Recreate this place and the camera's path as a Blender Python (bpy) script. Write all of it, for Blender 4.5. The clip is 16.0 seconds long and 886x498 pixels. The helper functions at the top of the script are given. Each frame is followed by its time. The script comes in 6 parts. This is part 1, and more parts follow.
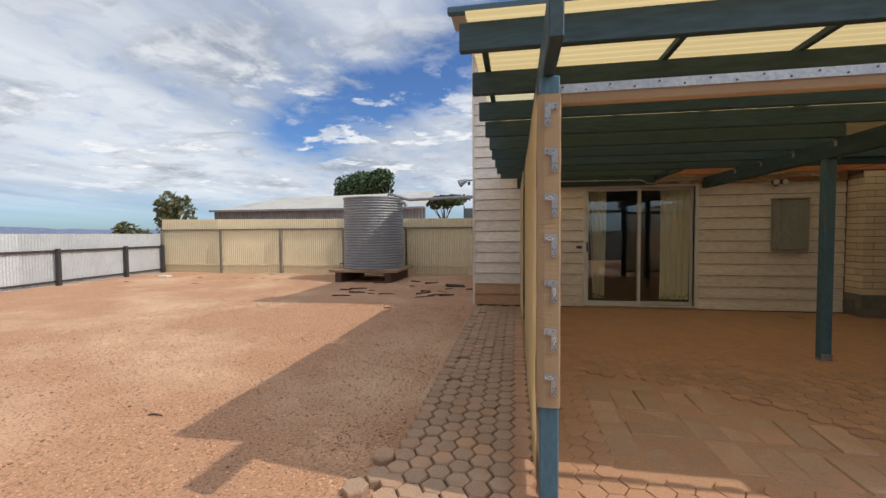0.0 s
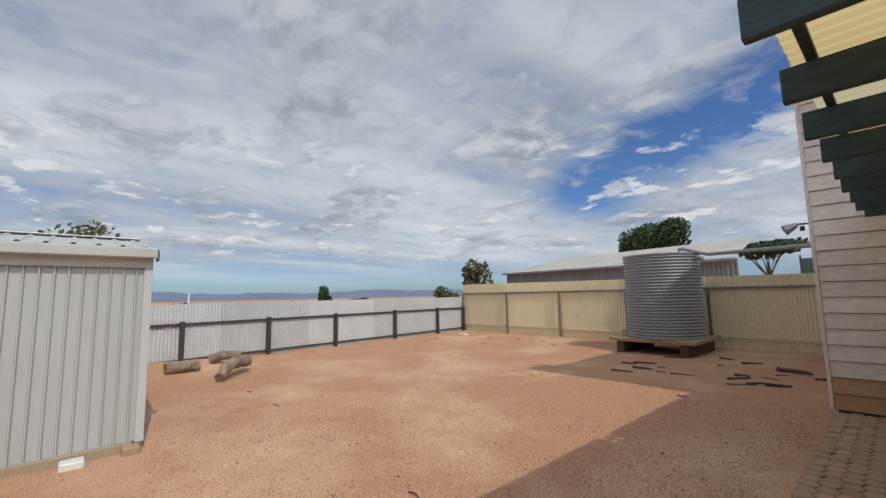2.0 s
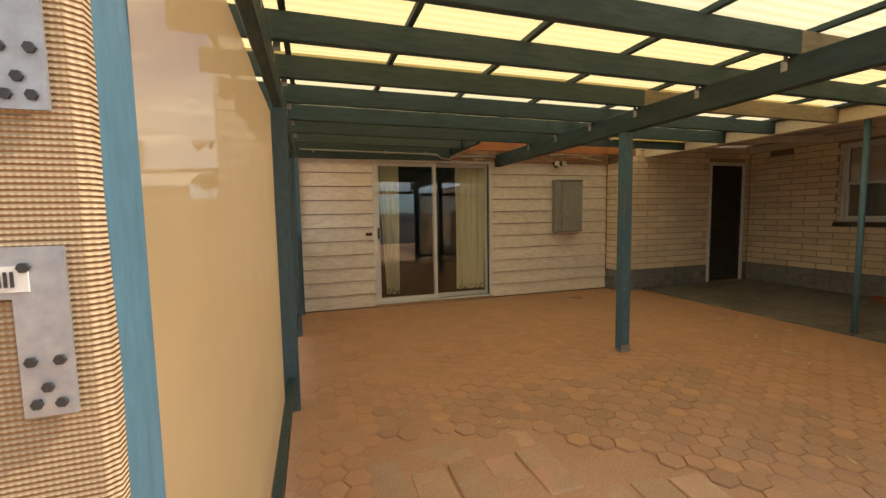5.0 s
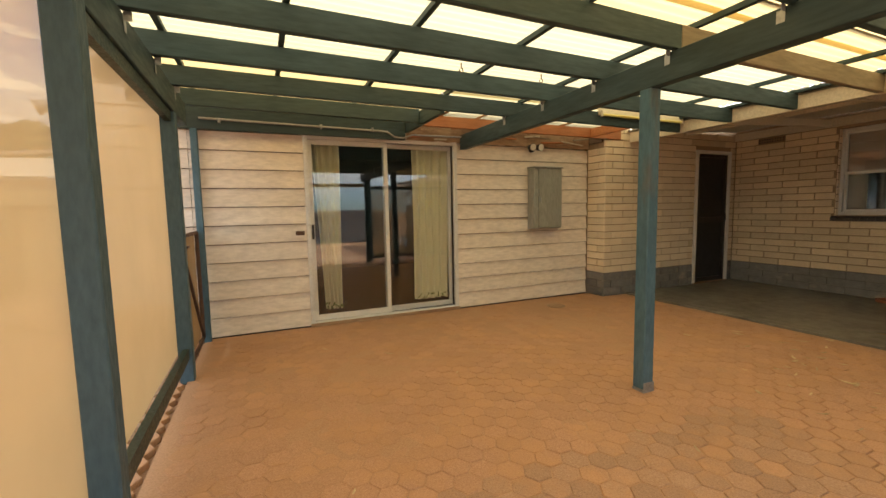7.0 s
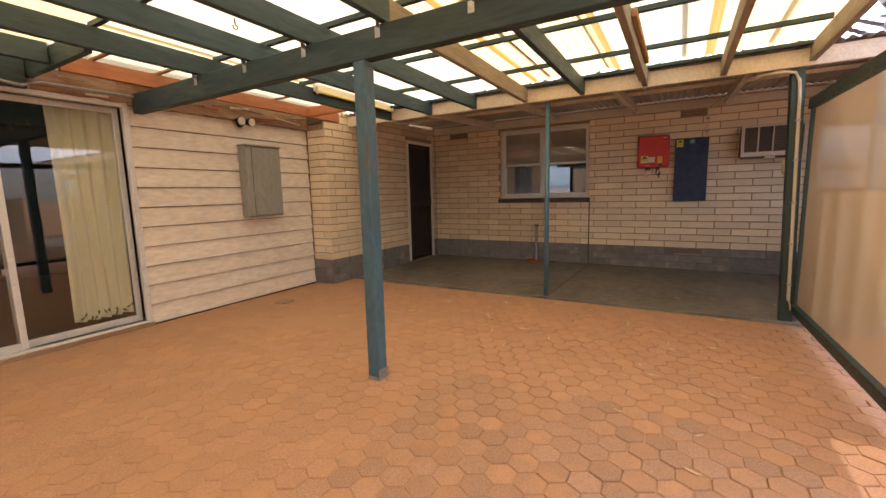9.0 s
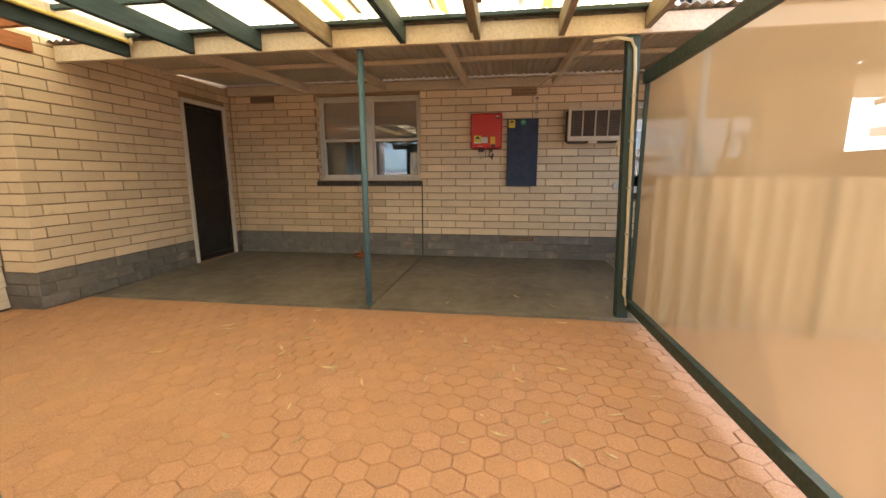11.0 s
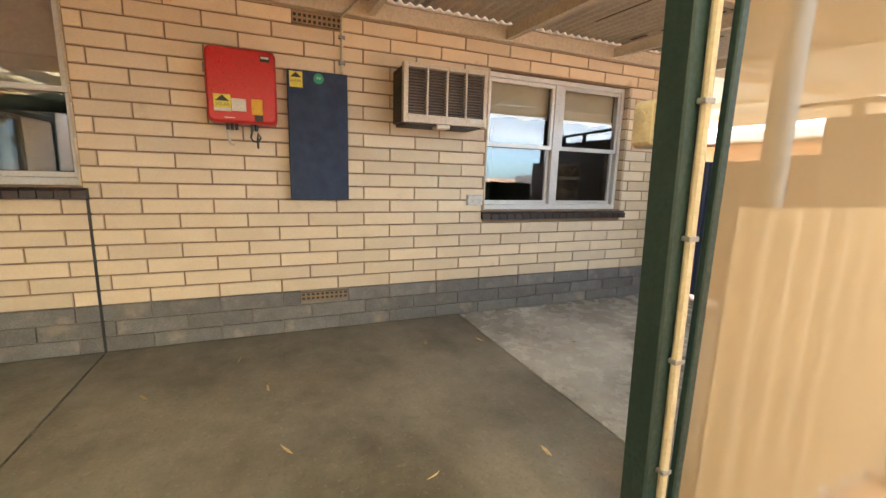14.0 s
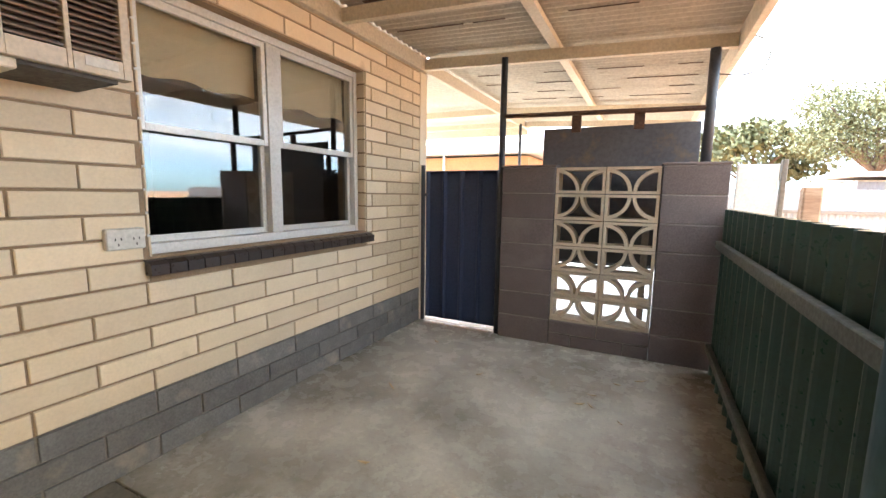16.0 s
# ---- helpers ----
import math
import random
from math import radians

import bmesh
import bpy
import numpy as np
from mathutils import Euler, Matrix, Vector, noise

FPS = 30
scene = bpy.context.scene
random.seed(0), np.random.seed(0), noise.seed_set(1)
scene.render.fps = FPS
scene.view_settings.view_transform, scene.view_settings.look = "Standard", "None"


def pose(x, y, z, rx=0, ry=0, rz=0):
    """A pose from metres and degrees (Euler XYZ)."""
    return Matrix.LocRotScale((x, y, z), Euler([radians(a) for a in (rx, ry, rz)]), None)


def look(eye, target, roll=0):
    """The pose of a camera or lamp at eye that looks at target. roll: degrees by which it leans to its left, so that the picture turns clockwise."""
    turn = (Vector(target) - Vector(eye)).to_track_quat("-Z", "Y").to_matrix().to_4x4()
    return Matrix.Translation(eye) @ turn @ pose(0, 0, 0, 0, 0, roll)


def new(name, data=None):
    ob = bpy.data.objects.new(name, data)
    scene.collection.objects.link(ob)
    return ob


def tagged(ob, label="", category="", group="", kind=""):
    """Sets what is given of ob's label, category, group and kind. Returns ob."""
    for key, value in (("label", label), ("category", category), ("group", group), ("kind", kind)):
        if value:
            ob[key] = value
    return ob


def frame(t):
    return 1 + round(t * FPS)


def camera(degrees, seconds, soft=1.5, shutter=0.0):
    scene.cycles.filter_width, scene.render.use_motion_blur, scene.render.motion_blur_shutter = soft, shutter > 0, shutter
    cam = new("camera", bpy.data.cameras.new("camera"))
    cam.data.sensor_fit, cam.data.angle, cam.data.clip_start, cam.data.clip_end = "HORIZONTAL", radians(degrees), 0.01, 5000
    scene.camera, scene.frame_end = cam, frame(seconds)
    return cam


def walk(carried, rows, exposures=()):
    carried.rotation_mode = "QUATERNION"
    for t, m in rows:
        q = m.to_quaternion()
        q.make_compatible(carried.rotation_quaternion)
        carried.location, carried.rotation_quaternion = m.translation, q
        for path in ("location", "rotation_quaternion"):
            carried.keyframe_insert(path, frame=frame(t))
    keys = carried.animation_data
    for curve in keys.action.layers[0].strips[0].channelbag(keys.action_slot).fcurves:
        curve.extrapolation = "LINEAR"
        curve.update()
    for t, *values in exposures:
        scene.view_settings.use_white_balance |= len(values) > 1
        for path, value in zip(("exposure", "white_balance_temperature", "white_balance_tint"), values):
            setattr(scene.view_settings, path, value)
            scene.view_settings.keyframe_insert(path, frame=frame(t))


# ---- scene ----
cam = camera(94.2, 16.0)
PATH = [
    (0, (0.574, 0.406, 1.287), (0.226, 2.374, 1.211), -0.4),
    (0.5, (0.511, 0.694, 1.306), (-0.413, 2.467, 1.277), -0.7),
    (1, (0.451, 0.815, 1.31), (-0.806, 2.37, 1.366), -0.7),
    (1.5, (0.485, 0.928, 1.375), (-0.943, 2.32, 1.522), -0.9),
    (2, (0.563, 1.003, 1.441), (-0.92, 2.327, 1.663), -1.2),
    (2.5, (0.595, 1.041, 1.447), (-0.826, 2.43, 1.681), -1.5),
    (3, (0.609, 1.099, 1.434), (-0.579, 2.7, 1.599), -1.9),
    (3.5, (0.687, 1.216, 1.359), (-0.018, 3.087, 1.393), -2.1),
    (4, (0.798, 1.438, 1.289), (0.759, 3.435, 1.199), -1.5),
    (4.5, (0.848, 1.71, 1.303), (1.31, 3.651, 1.158), -0.9),
    (6.8, (1.227, 3.026, 1.234), (1.982, 4.868, 1.048), -1.1),
    (7, (1.275, 3.119, 1.238), (2.074, 4.944, 1.055), -1.1),
    (7.5, (1.397, 3.249, 1.24), (2.385, 4.977, 1.05), -1.1),
    (8, (1.472, 3.31, 1.221), (2.727, 4.854, 1.015), -1.2),
    (8.5, (1.521, 3.36, 1.21), (3.041, 4.638, 0.975), -1.4),
    (9, (1.567, 3.375, 1.199), (3.284, 4.364, 0.93), -1.4),
    (9.5, (1.692, 3.36, 1.188), (3.525, 4.099, 0.881), -1.3),
    (10, (1.998, 3.364, 1.188), (3.892, 3.911, 0.85), -1.1),
    (10.2, (2.128, 3.378, 1.183), (4.036, 3.866, 0.835), -0.9),
    (12.3, (3.758, 3.591, 1.124), (5.726, 3.601, 0.764), 0.6),
    (12.5, (3.912, 3.545, 1.173), (5.877, 3.505, 0.804), 0.7),
    (13, (4.38, 3.514, 1.191), (6.339, 3.299, 0.849), 0.9),
    (13.5, (4.852, 3.578, 1.219), (6.761, 3.103, 0.86), 1.4),
    (14, (5.281, 3.572, 1.196), (7.103, 2.825, 0.848), 1.6),
    (14.5, (5.686, 3.449, 1.192), (7.391, 2.471, 0.824), 1.1),
    (15, (6.064, 3.328, 1.201), (7.429, 1.916, 0.826), 0.2),
    (15.5, (6.305, 3.118, 1.183), (7.259, 1.388, 0.871), -0.1),
    (16, (6.526, 2.929, 1.202), (7.402, 1.15, 0.938), 0.8),
]
EXPOSURE = [(0, 0.0, 6500, 10), (1, -0.28, 6500, 10), (2.2, -0.35, 6500, 10), (3.5, -0.15, 6600, 10), (4.0, 0.45, 6900, 10), (4.7, 0.85, 7200, 10), (6.8, 1.48, 7400, 10), (7.5, 1.63, 7300, 10), (8.4, 1.82, 6800, 27), (9.5, 1.86, 6800, 25), (10.2, 2.0, 6800, 20), (12.3, 2.95, 6700, 8), (14, 3.28, 6600, 8), (15, 3.48, 6500, 8), (16, 3.38, 6500, 8)]
walk(cam, [(t, look(eye, target, roll)) for t, eye, target, roll in PATH], EXPOSURE)

# ---- light ----
SUN_WAY = Vector((-0.84, 0.14, -1.0)).normalized()
world = bpy.data.worlds.new("world")
scene.world = world
world.use_nodes = True


def build_sky():
    nt = world.node_tree
    nt.nodes.clear()
    N, L = nt.nodes.new, nt.links.new
    out, bg = N("ShaderNodeOutputWorld"), N("ShaderNodeBackground")
    sky = N("ShaderNodeTexSky")
    sky.sky_type, sky.sun_disc = "NISHITA", False
    up = -SUN_WAY
    sky.sun_elevation = math.asin(up.z)
    sky.sun_rotation = math.atan2(up.x, up.y)
    sky.air_density, sky.dust_density, sky.ozone_density = 1.0, 0.6, 2.0
    co = N("ShaderNodeTexCoord")
    sep = N("ShaderNodeSeparateXYZ")
    L(co.outputs["Generated"], sep.inputs[0])

    def m(op, a, b=None, c=None, clamp=False):
        n = N("ShaderNodeMath")
        n.operation, n.use_clamp = op, clamp
        for i, v in enumerate((a, b, c)):
            if v is None:
                continue
            if isinstance(v, (int, float)):
                n.inputs[i].default_value = v
            else:
                L(v, n.inputs[i])
        return n.outputs[0]
    z = m("MAXIMUM", sep.outputs[2], 0.0)
    zz = m("ADD", z, 0.10)
    cx, cy = m("DIVIDE", sep.outputs[0], zz), m("DIVIDE", sep.outputs[1], zz)
    comb = N("ShaderNodeCombineXYZ")
    L(cx, comb.inputs[0]), L(cy, comb.inputs[1])

    def cloud(scale, detail, rough, stretch, turn, off):
        mp = N("ShaderNodeMapping")
        mp.inputs["Scale"].default_value = stretch
        mp.inputs["Rotation"].default_value = (0, 0, radians(turn))
        mp.inputs["Location"].default_value = off
        L(comb.outputs[0], mp.inputs[0])
        n = N("ShaderNodeTexNoise")
        n.inputs["Scale"].default_value, n.inputs["Detail"].default_value, n.inputs["Roughness"].default_value = scale, detail, rough
        n.inputs["Distortion"].default_value = 0.35
        L(mp.outputs[0], n.inputs[0])
        return n.outputs[0]
    def span(src, lo, hi, a=0.0, c=1.0, smooth=True):
        r = N("ShaderNodeMapRange")
        r.interpolation_type = "SMOOTHSTEP" if smooth else "LINEAR"
        r.inputs["From Min"].default_value, r.inputs["From Max"].default_value = lo, hi
        r.inputs["To Min"].default_value, r.inputs["To Max"].default_value = a, c
        L(src, r.inputs[0])
        return r.outputs[0]

    def colour(f, a, c):
        n = N("ShaderNodeMix")
        n.data_type = "RGBA"
        for k, v in (("Factor", f), ("A", a), ("B", c)):
            if hasattr(v, "links"):
                L(v, n.inputs[k])
            else:
                n.inputs[k].default_value = v
        return n.outputs["Result"]
    broad = cloud(0.42, 4, 0.5, (1, 1, 1), 0, (3.1, 1.7, 0))
    streak = cloud(0.9, 6, 0.52, (1.0, 0.32, 1), 52, (0.4, 2.2, 0))
    puff = cloud(1.5, 10, 0.60, (0.8, 1.25, 1), 20, (7.3, 0.6, 0))
    fleck = cloud(4.5, 8, 0.62, (1, 1, 1), 10, (1.3, 4.6, 0))
    # an open blue rift in the high cloud, running north-west
    across = m("ABSOLUTE", m("SUBTRACT", m("ADD", m("MULTIPLY", cx, 0.6), m("MULTIPLY", cy, 0.8)), m("ADD", 0.87, m("ADD", m("MULTIPLY", streak, 0.5), m("MULTIPLY", fleck, 0.5)))))
    along = m("ADD", m("MULTIPLY", cx, -0.8), m("MULTIPLY", cy, 0.6))
    rift = m("MULTIPLY", span(across, 0.06, 0.52, 1.0, 0.0), m("MULTIPLY", span(along, -0.6, 0.3), span(along, 2.5, 3.7, 1.0, 0.0)))
    veil = span(m("ADD", m("MULTIPLY", broad, 0.5), m("MULTIPLY", streak, 0.5)), 0.30, 0.52)
    high = m("MULTIPLY", m("SUBTRACT", m("ADD", 0.42, m("MULTIPLY", veil, 0.52)), m("ADD", m("MULTIPLY", rift, 0.9), m("MULTIPLY", span(fleck, 0.46, 0.72), 0.3)), clamp=True), span(sep.outputs[2], 0.0, 0.11))
    lowcloud = m("MULTIPLY", span(m("ADD", m("MULTIPLY", puff, 0.75), m("MULTIPLY", fleck, 0.34)), 0.535, 0.635), m("MULTIPLY", span(sep.outputs[2], 0.03, 0.14), m("SUBTRACT", 1.0, m("MULTIPLY", rift, 0.7))))
    toward = N("ShaderNodeVectorMath")
    toward.operation = "DOT_PRODUCT"
    L(co.outputs["Generated"], toward.inputs[0])
    toward.inputs[1].default_value = tuple(up)
    glow = m("ADD", 1.0, m("MULTIPLY", m("POWER", m("MAXIMUM", toward.outputs["Value"], 0.0), 3.0), 2.2))
    tint = N("ShaderNodeMix")
    tint.data_type, tint.blend_type = "RGBA", "MULTIPLY"
    tint.inputs["Factor"].default_value = 1.0
    L(sky.outputs[0], tint.inputs["A"])
    tint.inputs["B"].default_value = (0.62, 0.88, 1.25, 1)
    blue = tint.outputs["Result"]
    white = colour(span(streak, 0.35, 0.68), (4.9, 5.5, 6.4, 1), (8.2, 8.6, 9.0, 1))
    body = colour(high, blue, white)
    under = colour(span(fleck, 0.38, 0.66), (2.9, 3.35, 4.1, 1), (7.0, 7.3, 7.7, 1))
    body = colour(m("MULTIPLY", lowcloud, 0.72), body, under)
    heap = cloud(2.6, 10, 0.62, (0.7, 0.7, 1), 35, (2.7, 9.1, 0))
    cumulus = m("MULTIPLY", span(m("ADD", m("MULTIPLY", heap, 0.8), m("MULTIPLY", fleck, 0.25)), 0.575, 0.635), m("MULTIPLY", span(sep.outputs[2], 0.05, 0.12), span(sep.outputs[2], 0.24, 0.42, 1.0, 0.0)))
    body = colour(m("MULTIPLY", cumulus, 0.8), body, colour(span(fleck, 0.35, 0.6), (6.2, 6.6, 7.2, 1), (9.6, 9.7, 9.8, 1)))
    mix = N("ShaderNodeMix")
    mix.data_type, mix.blend_type = "RGBA", "MULTIPLY"
    mix.inputs["Factor"].default_value = 1.0
    gcol = N("ShaderNodeCombineColor")
    for k in range(3):
        L(glow, gcol.inputs[k])
    L(body, mix.inputs["A"]), L(gcol.outputs[0], mix.inputs["B"])
    L(mix.outputs["Result"], bg.inputs[0])
    bg.inputs[1].default_value = 0.10
    L(bg.outputs[0], out.inputs[0])


build_sky()
sun = new("sun", bpy.data.lights.new("sun", "SUN"))
sun.data.energy, sun.data.angle, sun.data.color = 2.9, radians(0.6), (1.0, 0.95, 0.87)
sun.matrix_world = look((0, 0, 20), Vector((0, 0, 20)) + SUN_WAY)

# ---- materials ----
MATS = {}


def mat(name, a, b=None, rough=0.7, metal=0.0, scale=6.0, fine=60.0, bump=0.15, stretch=(1, 1, 1), c=None, cmask=(0.55, 0.7), vary=0.12, cscale=1.3, spec=0.5, island=False, speck=None, fmix=0.55):
    """Two-scale noise between the colours a and b, a stain colour c, random tone per object, fine bump."""
    if name in MATS:
        return MATS[name]
    mt = bpy.data.materials.new(name)
    mt.use_nodes = True
    nt = mt.node_tree
    N, L = nt.nodes.new, nt.links.new
    p = nt.nodes["Principled BSDF"]
    b = b or tuple(v * 0.8 for v in a)
    co = N("ShaderNodeTexCoord")
    mp = N("ShaderNodeMapping")
    mp.inputs["Scale"].default_value = stretch
    info = N("ShaderNodeObjectInfo")
    L(co.outputs["Object"], mp.inputs["Vector"])
    sc = N("ShaderNodeVectorMath")
    sc.operation = "SCALE"
    sc.inputs[0].default_value = (31.7, 17.3, 23.9)
    L(info.outputs["Random"], sc.inputs["Scale"])
    L(sc.outputs[0], mp.inputs["Location"])

    def noise_tex(s, d=4):
        n = N("ShaderNodeTexNoise")
        n.inputs["Scale"].default_value, n.inputs["Detail"].default_value = s, d
        n.inputs["Roughness"].default_value = 0.6
        L(mp.outputs[0], n.inputs["Vector"])
        return n.outputs[0]

    def ramp(src, lo, hi, tlo=0.0, thi=1.0):
        r = N("ShaderNodeMapRange")
        r.inputs["From Min"].default_value, r.inputs["From Max"].default_value = lo, hi
        r.inputs["To Min"].default_value, r.inputs["To Max"].default_value = tlo, thi
        L(src, r.inputs[0])
        return r.outputs[0]

    def blend(f, x, y, mode="MIX"):
        n = N("ShaderNodeMix")
        n.data_type, n.blend_type = "RGBA", mode
        for k, v in (("Factor", f), ("A", x), ("B", y)):
            if hasattr(v, "links"):
                L(v, n.inputs[k])
            else:
                n.inputs[k].default_value = v if isinstance(v, float) else (*v[:3], 1)
        return n.outputs["Result"]
    big, small = noise_tex(scale), noise_tex(fine, 6)
    col = blend(ramp(big, 0.3, 0.7), a, b)
    col = blend(ramp(small, 0.35, 0.7, 0.0, fmix), col, tuple(v * 0.62 for v in b))
    if c:
        col = blend(ramp(noise_tex(cscale, 8), *cmask), col, c)
    if speck:
        col = blend(ramp(noise_tex(speck[0], 3), 0.52, 0.66, 0.0, speck[1]), col, tuple(v * 0.35 for v in b))
        col = blend(ramp(noise_tex(speck[0] * 0.83, 2), 0.60, 0.70, 0.0, speck[1] * 0.8), col, tuple(min(v * 1.7, 0.85) for v in a))
    rnd = info.outputs["Random"]
    if island:
        g = N("ShaderNodeNewGeometry")
        rnd = g.outputs["Random Per Island"]
    tone = ramp(rnd, 0, 1, 1 - vary, 1 + vary)
    cb = N("ShaderNodeCombineColor")
    for i in range(3):
        L(tone, cb.inputs[i])
    col = blend(1.0, col, cb.outputs[0], "MULTIPLY")
    L(col, p.inputs["Base Color"])
    L(ramp(small, 0.3, 0.7, max(rough - 0.22 * fmix, 0.03), min(rough + 0.22 * fmix, 1)), p.inputs["Roughness"])
    p.inputs["Metallic"].default_value = metal
    p.inputs["Specular IOR Level"].default_value = spec
    if bump:
        bp = N("ShaderNodeBump")
        bp.inputs["Strength"].default_value, bp.inputs["Distance"].default_value = bump, 0.004
        L(small, bp.inputs["Height"])
        L(bp.outputs[0], p.inputs["Normal"])
    MATS[name] = mt
    return mt


def glass(name, tint=(1, 1, 1), rough=0.0):
    mt = bpy.data.materials.new(name)
    mt.use_nodes = True
    nt = mt.node_tree
    N, L = nt.nodes.new, nt.links.new
    nt.nodes.remove(nt.nodes["Principled BSDF"])
    tr, gl, mx, lw = N("ShaderNodeBsdfTransparent"), N("ShaderNodeBsdfGlossy"), N("ShaderNodeMixShader"), N("ShaderNodeLayerWeight")
    pw, ad = N("ShaderNodeMath"), N("ShaderNodeMath")
    pw.operation, ad.operation = "POWER", "MULTIPLY_ADD"
    pw.inputs[1].default_value, ad.inputs[1].default_value, ad.inputs[2].default_value = 4.0, 0.8, 0.10
    gl.inputs["Roughness"].default_value = rough
    tr.inputs[0].default_value = (*tint, 1)
    L(lw.outputs["Facing"], pw.inputs[0]), L(pw.outputs[0], ad.inputs[0]), L(ad.outputs[0], mx.inputs[0])
    L(tr.outputs[0], mx.inputs[1]), L(gl.outputs[0], mx.inputs[2])
    L(mx.outputs[0], nt.nodes["Material Output"].inputs[0])
    MATS[name] = mt
    return mt


def cloth(name, colour, through_light, open_part, weave=260.0, bump=0.3, streak=None, rows=False):
    """A sheet that lets light through: diffuse and translucent threads with see-through gaps."""
    mt = bpy.data.materials.new(name)
    mt.use_nodes = True
    nt = mt.node_tree
    N, L = nt.nodes.new, nt.links.new
    nt.nodes.remove(nt.nodes["Principled BSDF"])
    df, tl, tp = N("ShaderNodeBsdfDiffuse"), N("ShaderNodeBsdfTranslucent"), N("ShaderNodeBsdfTransparent")
    m1, m2 = N("ShaderNodeMixShader"), N("ShaderNodeMixShader")
    co, nz = N("ShaderNodeTexCoord"), N("ShaderNodeTexNoise")
    nz.inputs["Scale"].default_value, nz.inputs["Detail"].default_value = 2.2, 6
    mp = N("ShaderNodeMapping")
    mp.inputs["Scale"].default_value = streak or (1, 1, 1)
    L(co.outputs["Object"], mp.inputs[0]), L(mp.outputs[0], nz.inputs["Vector"])
    mx = N("ShaderNodeMix")
    mx.data_type = "RGBA"
    mx.inputs["A"].default_value, mx.inputs["B"].default_value = (*colour, 1), (*[v * 0.78 for v in colour], 1)
    L(nz.outputs[0], mx.inputs["Factor"])
    L(mx.outputs["Result"], df.inputs[0]), L(mx.outputs["Result"], tl.inputs[0])
    tp.inputs[0].default_value = (1, 0.97, 0.9, 1)
    m1.inputs[0].default_value, m2.inputs[0].default_value = through_light, open_part
    L(df.outputs[0], m1.inputs[1]), L(tl.outputs[0], m1.inputs[2])
    L(m1.outputs[0], m2.inputs[1]), L(tp.outputs[0], m2.inputs[2])
    if weave:
        ck = N("ShaderNodeTexWave")
        ck.bands_direction = "Z"
        ck.inputs["Scale"].default_value = weave
        L(co.outputs["Object"], ck.inputs[0])
        bp = N("ShaderNodeBump")
        bp.inputs["Strength"].default_value, bp.inputs["Distance"].default_value = bump, 0.002
        L(ck.outputs[1], bp.inputs["Height"])
        L(bp.outputs[0], df.inputs["Normal"])
        if rows:
            ck2 = N("ShaderNodeTexWave")
            ck2.bands_direction = "X"
            ck2.inputs["Scale"].default_value = weave
            L(co.outputs["Object"], ck2.inputs[0])
            dk = N("ShaderNodeMix")
            dk.data_type, dk.blend_type = "RGBA", "MULTIPLY"
            md = N("ShaderNodeMath")
            md.operation = "MULTIPLY"
            L(ck.outputs[1], md.inputs[0]), L(ck2.outputs[1], md.inputs[1])
            mr = N("ShaderNodeMapRange")
            mr.inputs["To Min"].default_value, mr.inputs["To Max"].default_value = 0.55, 0.0
            L(md.outputs[0], mr.inputs[0])
            L(mr.outputs[0], dk.inputs["Factor"]), L(mx.outputs["Result"], dk.inputs["A"])
            dk.inputs["B"].default_value = (0.35, 0.28, 0.2, 1)
            L(dk.outputs["Result"], df.inputs[0])
    L(m2.outputs[0], nt.nodes["Material Output"].inputs[0])
    MATS[name] = mt
    return mt


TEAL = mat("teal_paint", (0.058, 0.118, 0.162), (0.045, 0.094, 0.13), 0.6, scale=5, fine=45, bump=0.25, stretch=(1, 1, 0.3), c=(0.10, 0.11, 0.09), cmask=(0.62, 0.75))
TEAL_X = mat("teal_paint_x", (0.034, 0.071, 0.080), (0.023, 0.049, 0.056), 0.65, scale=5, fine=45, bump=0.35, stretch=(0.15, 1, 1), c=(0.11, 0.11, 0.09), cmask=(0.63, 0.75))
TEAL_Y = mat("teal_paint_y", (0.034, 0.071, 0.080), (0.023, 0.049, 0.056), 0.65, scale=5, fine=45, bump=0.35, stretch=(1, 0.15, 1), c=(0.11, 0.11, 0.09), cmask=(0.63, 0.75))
BLUE_POST = mat("blue_post_paint", (0.075, 0.17, 0.23), (0.055, 0.13, 0.18), 0.55, scale=6, fine=50, bump=0.2, stretch=(1, 1, 0.3), c=(0.14, 0.11, 0.08), cmask=(0.66, 0.74))
DKGREEN = mat("dark_green_paint", (0.019, 0.048, 0.047), (0.015, 0.038, 0.037), 0.5, scale=5, bump=0.1)
BOARD = mat("cream_weatherboard", (0.84, 0.765, 0.665), (0.75, 0.665, 0.57), 0.65, scale=1.5, fine=30, bump=0.12, stretch=(0.3, 1, 1), c=(0.58, 0.45, 0.33), cmask=(0.62, 0.82), vary=0.05)
BOARDDIRT = mat("dirt_stained_weatherboard", (0.55, 0.34, 0.19), (0.48, 0.27, 0.14), 0.8, scale=2.0, fine=40, bump=0.25, stretch=(0.3, 1, 1), c=(0.62, 0.47, 0.34), cmask=(0.5, 0.75), vary=0.06)
# Dark core colour, painted as the shadow line in each gap between weatherboards.
SHADOWGAP = mat("board_gap_shade", (0.12, 0.09, 0.07), (0.09, 0.07, 0.055), 0.95)
BRICK = mat("cream_brick", (0.76, 0.64, 0.475), (0.69, 0.57, 0.41), 0.85, scale=4, fine=90, bump=0.25, vary=0.10, fmix=0.22, c=(0.42, 0.32, 0.21), cmask=(0.64, 0.8), cscale=2.5)
MORTAR = mat("brown_mortar", (0.36, 0.26, 0.165), (0.29, 0.205, 0.13), 0.95, scale=10, fine=150, bump=0.4)
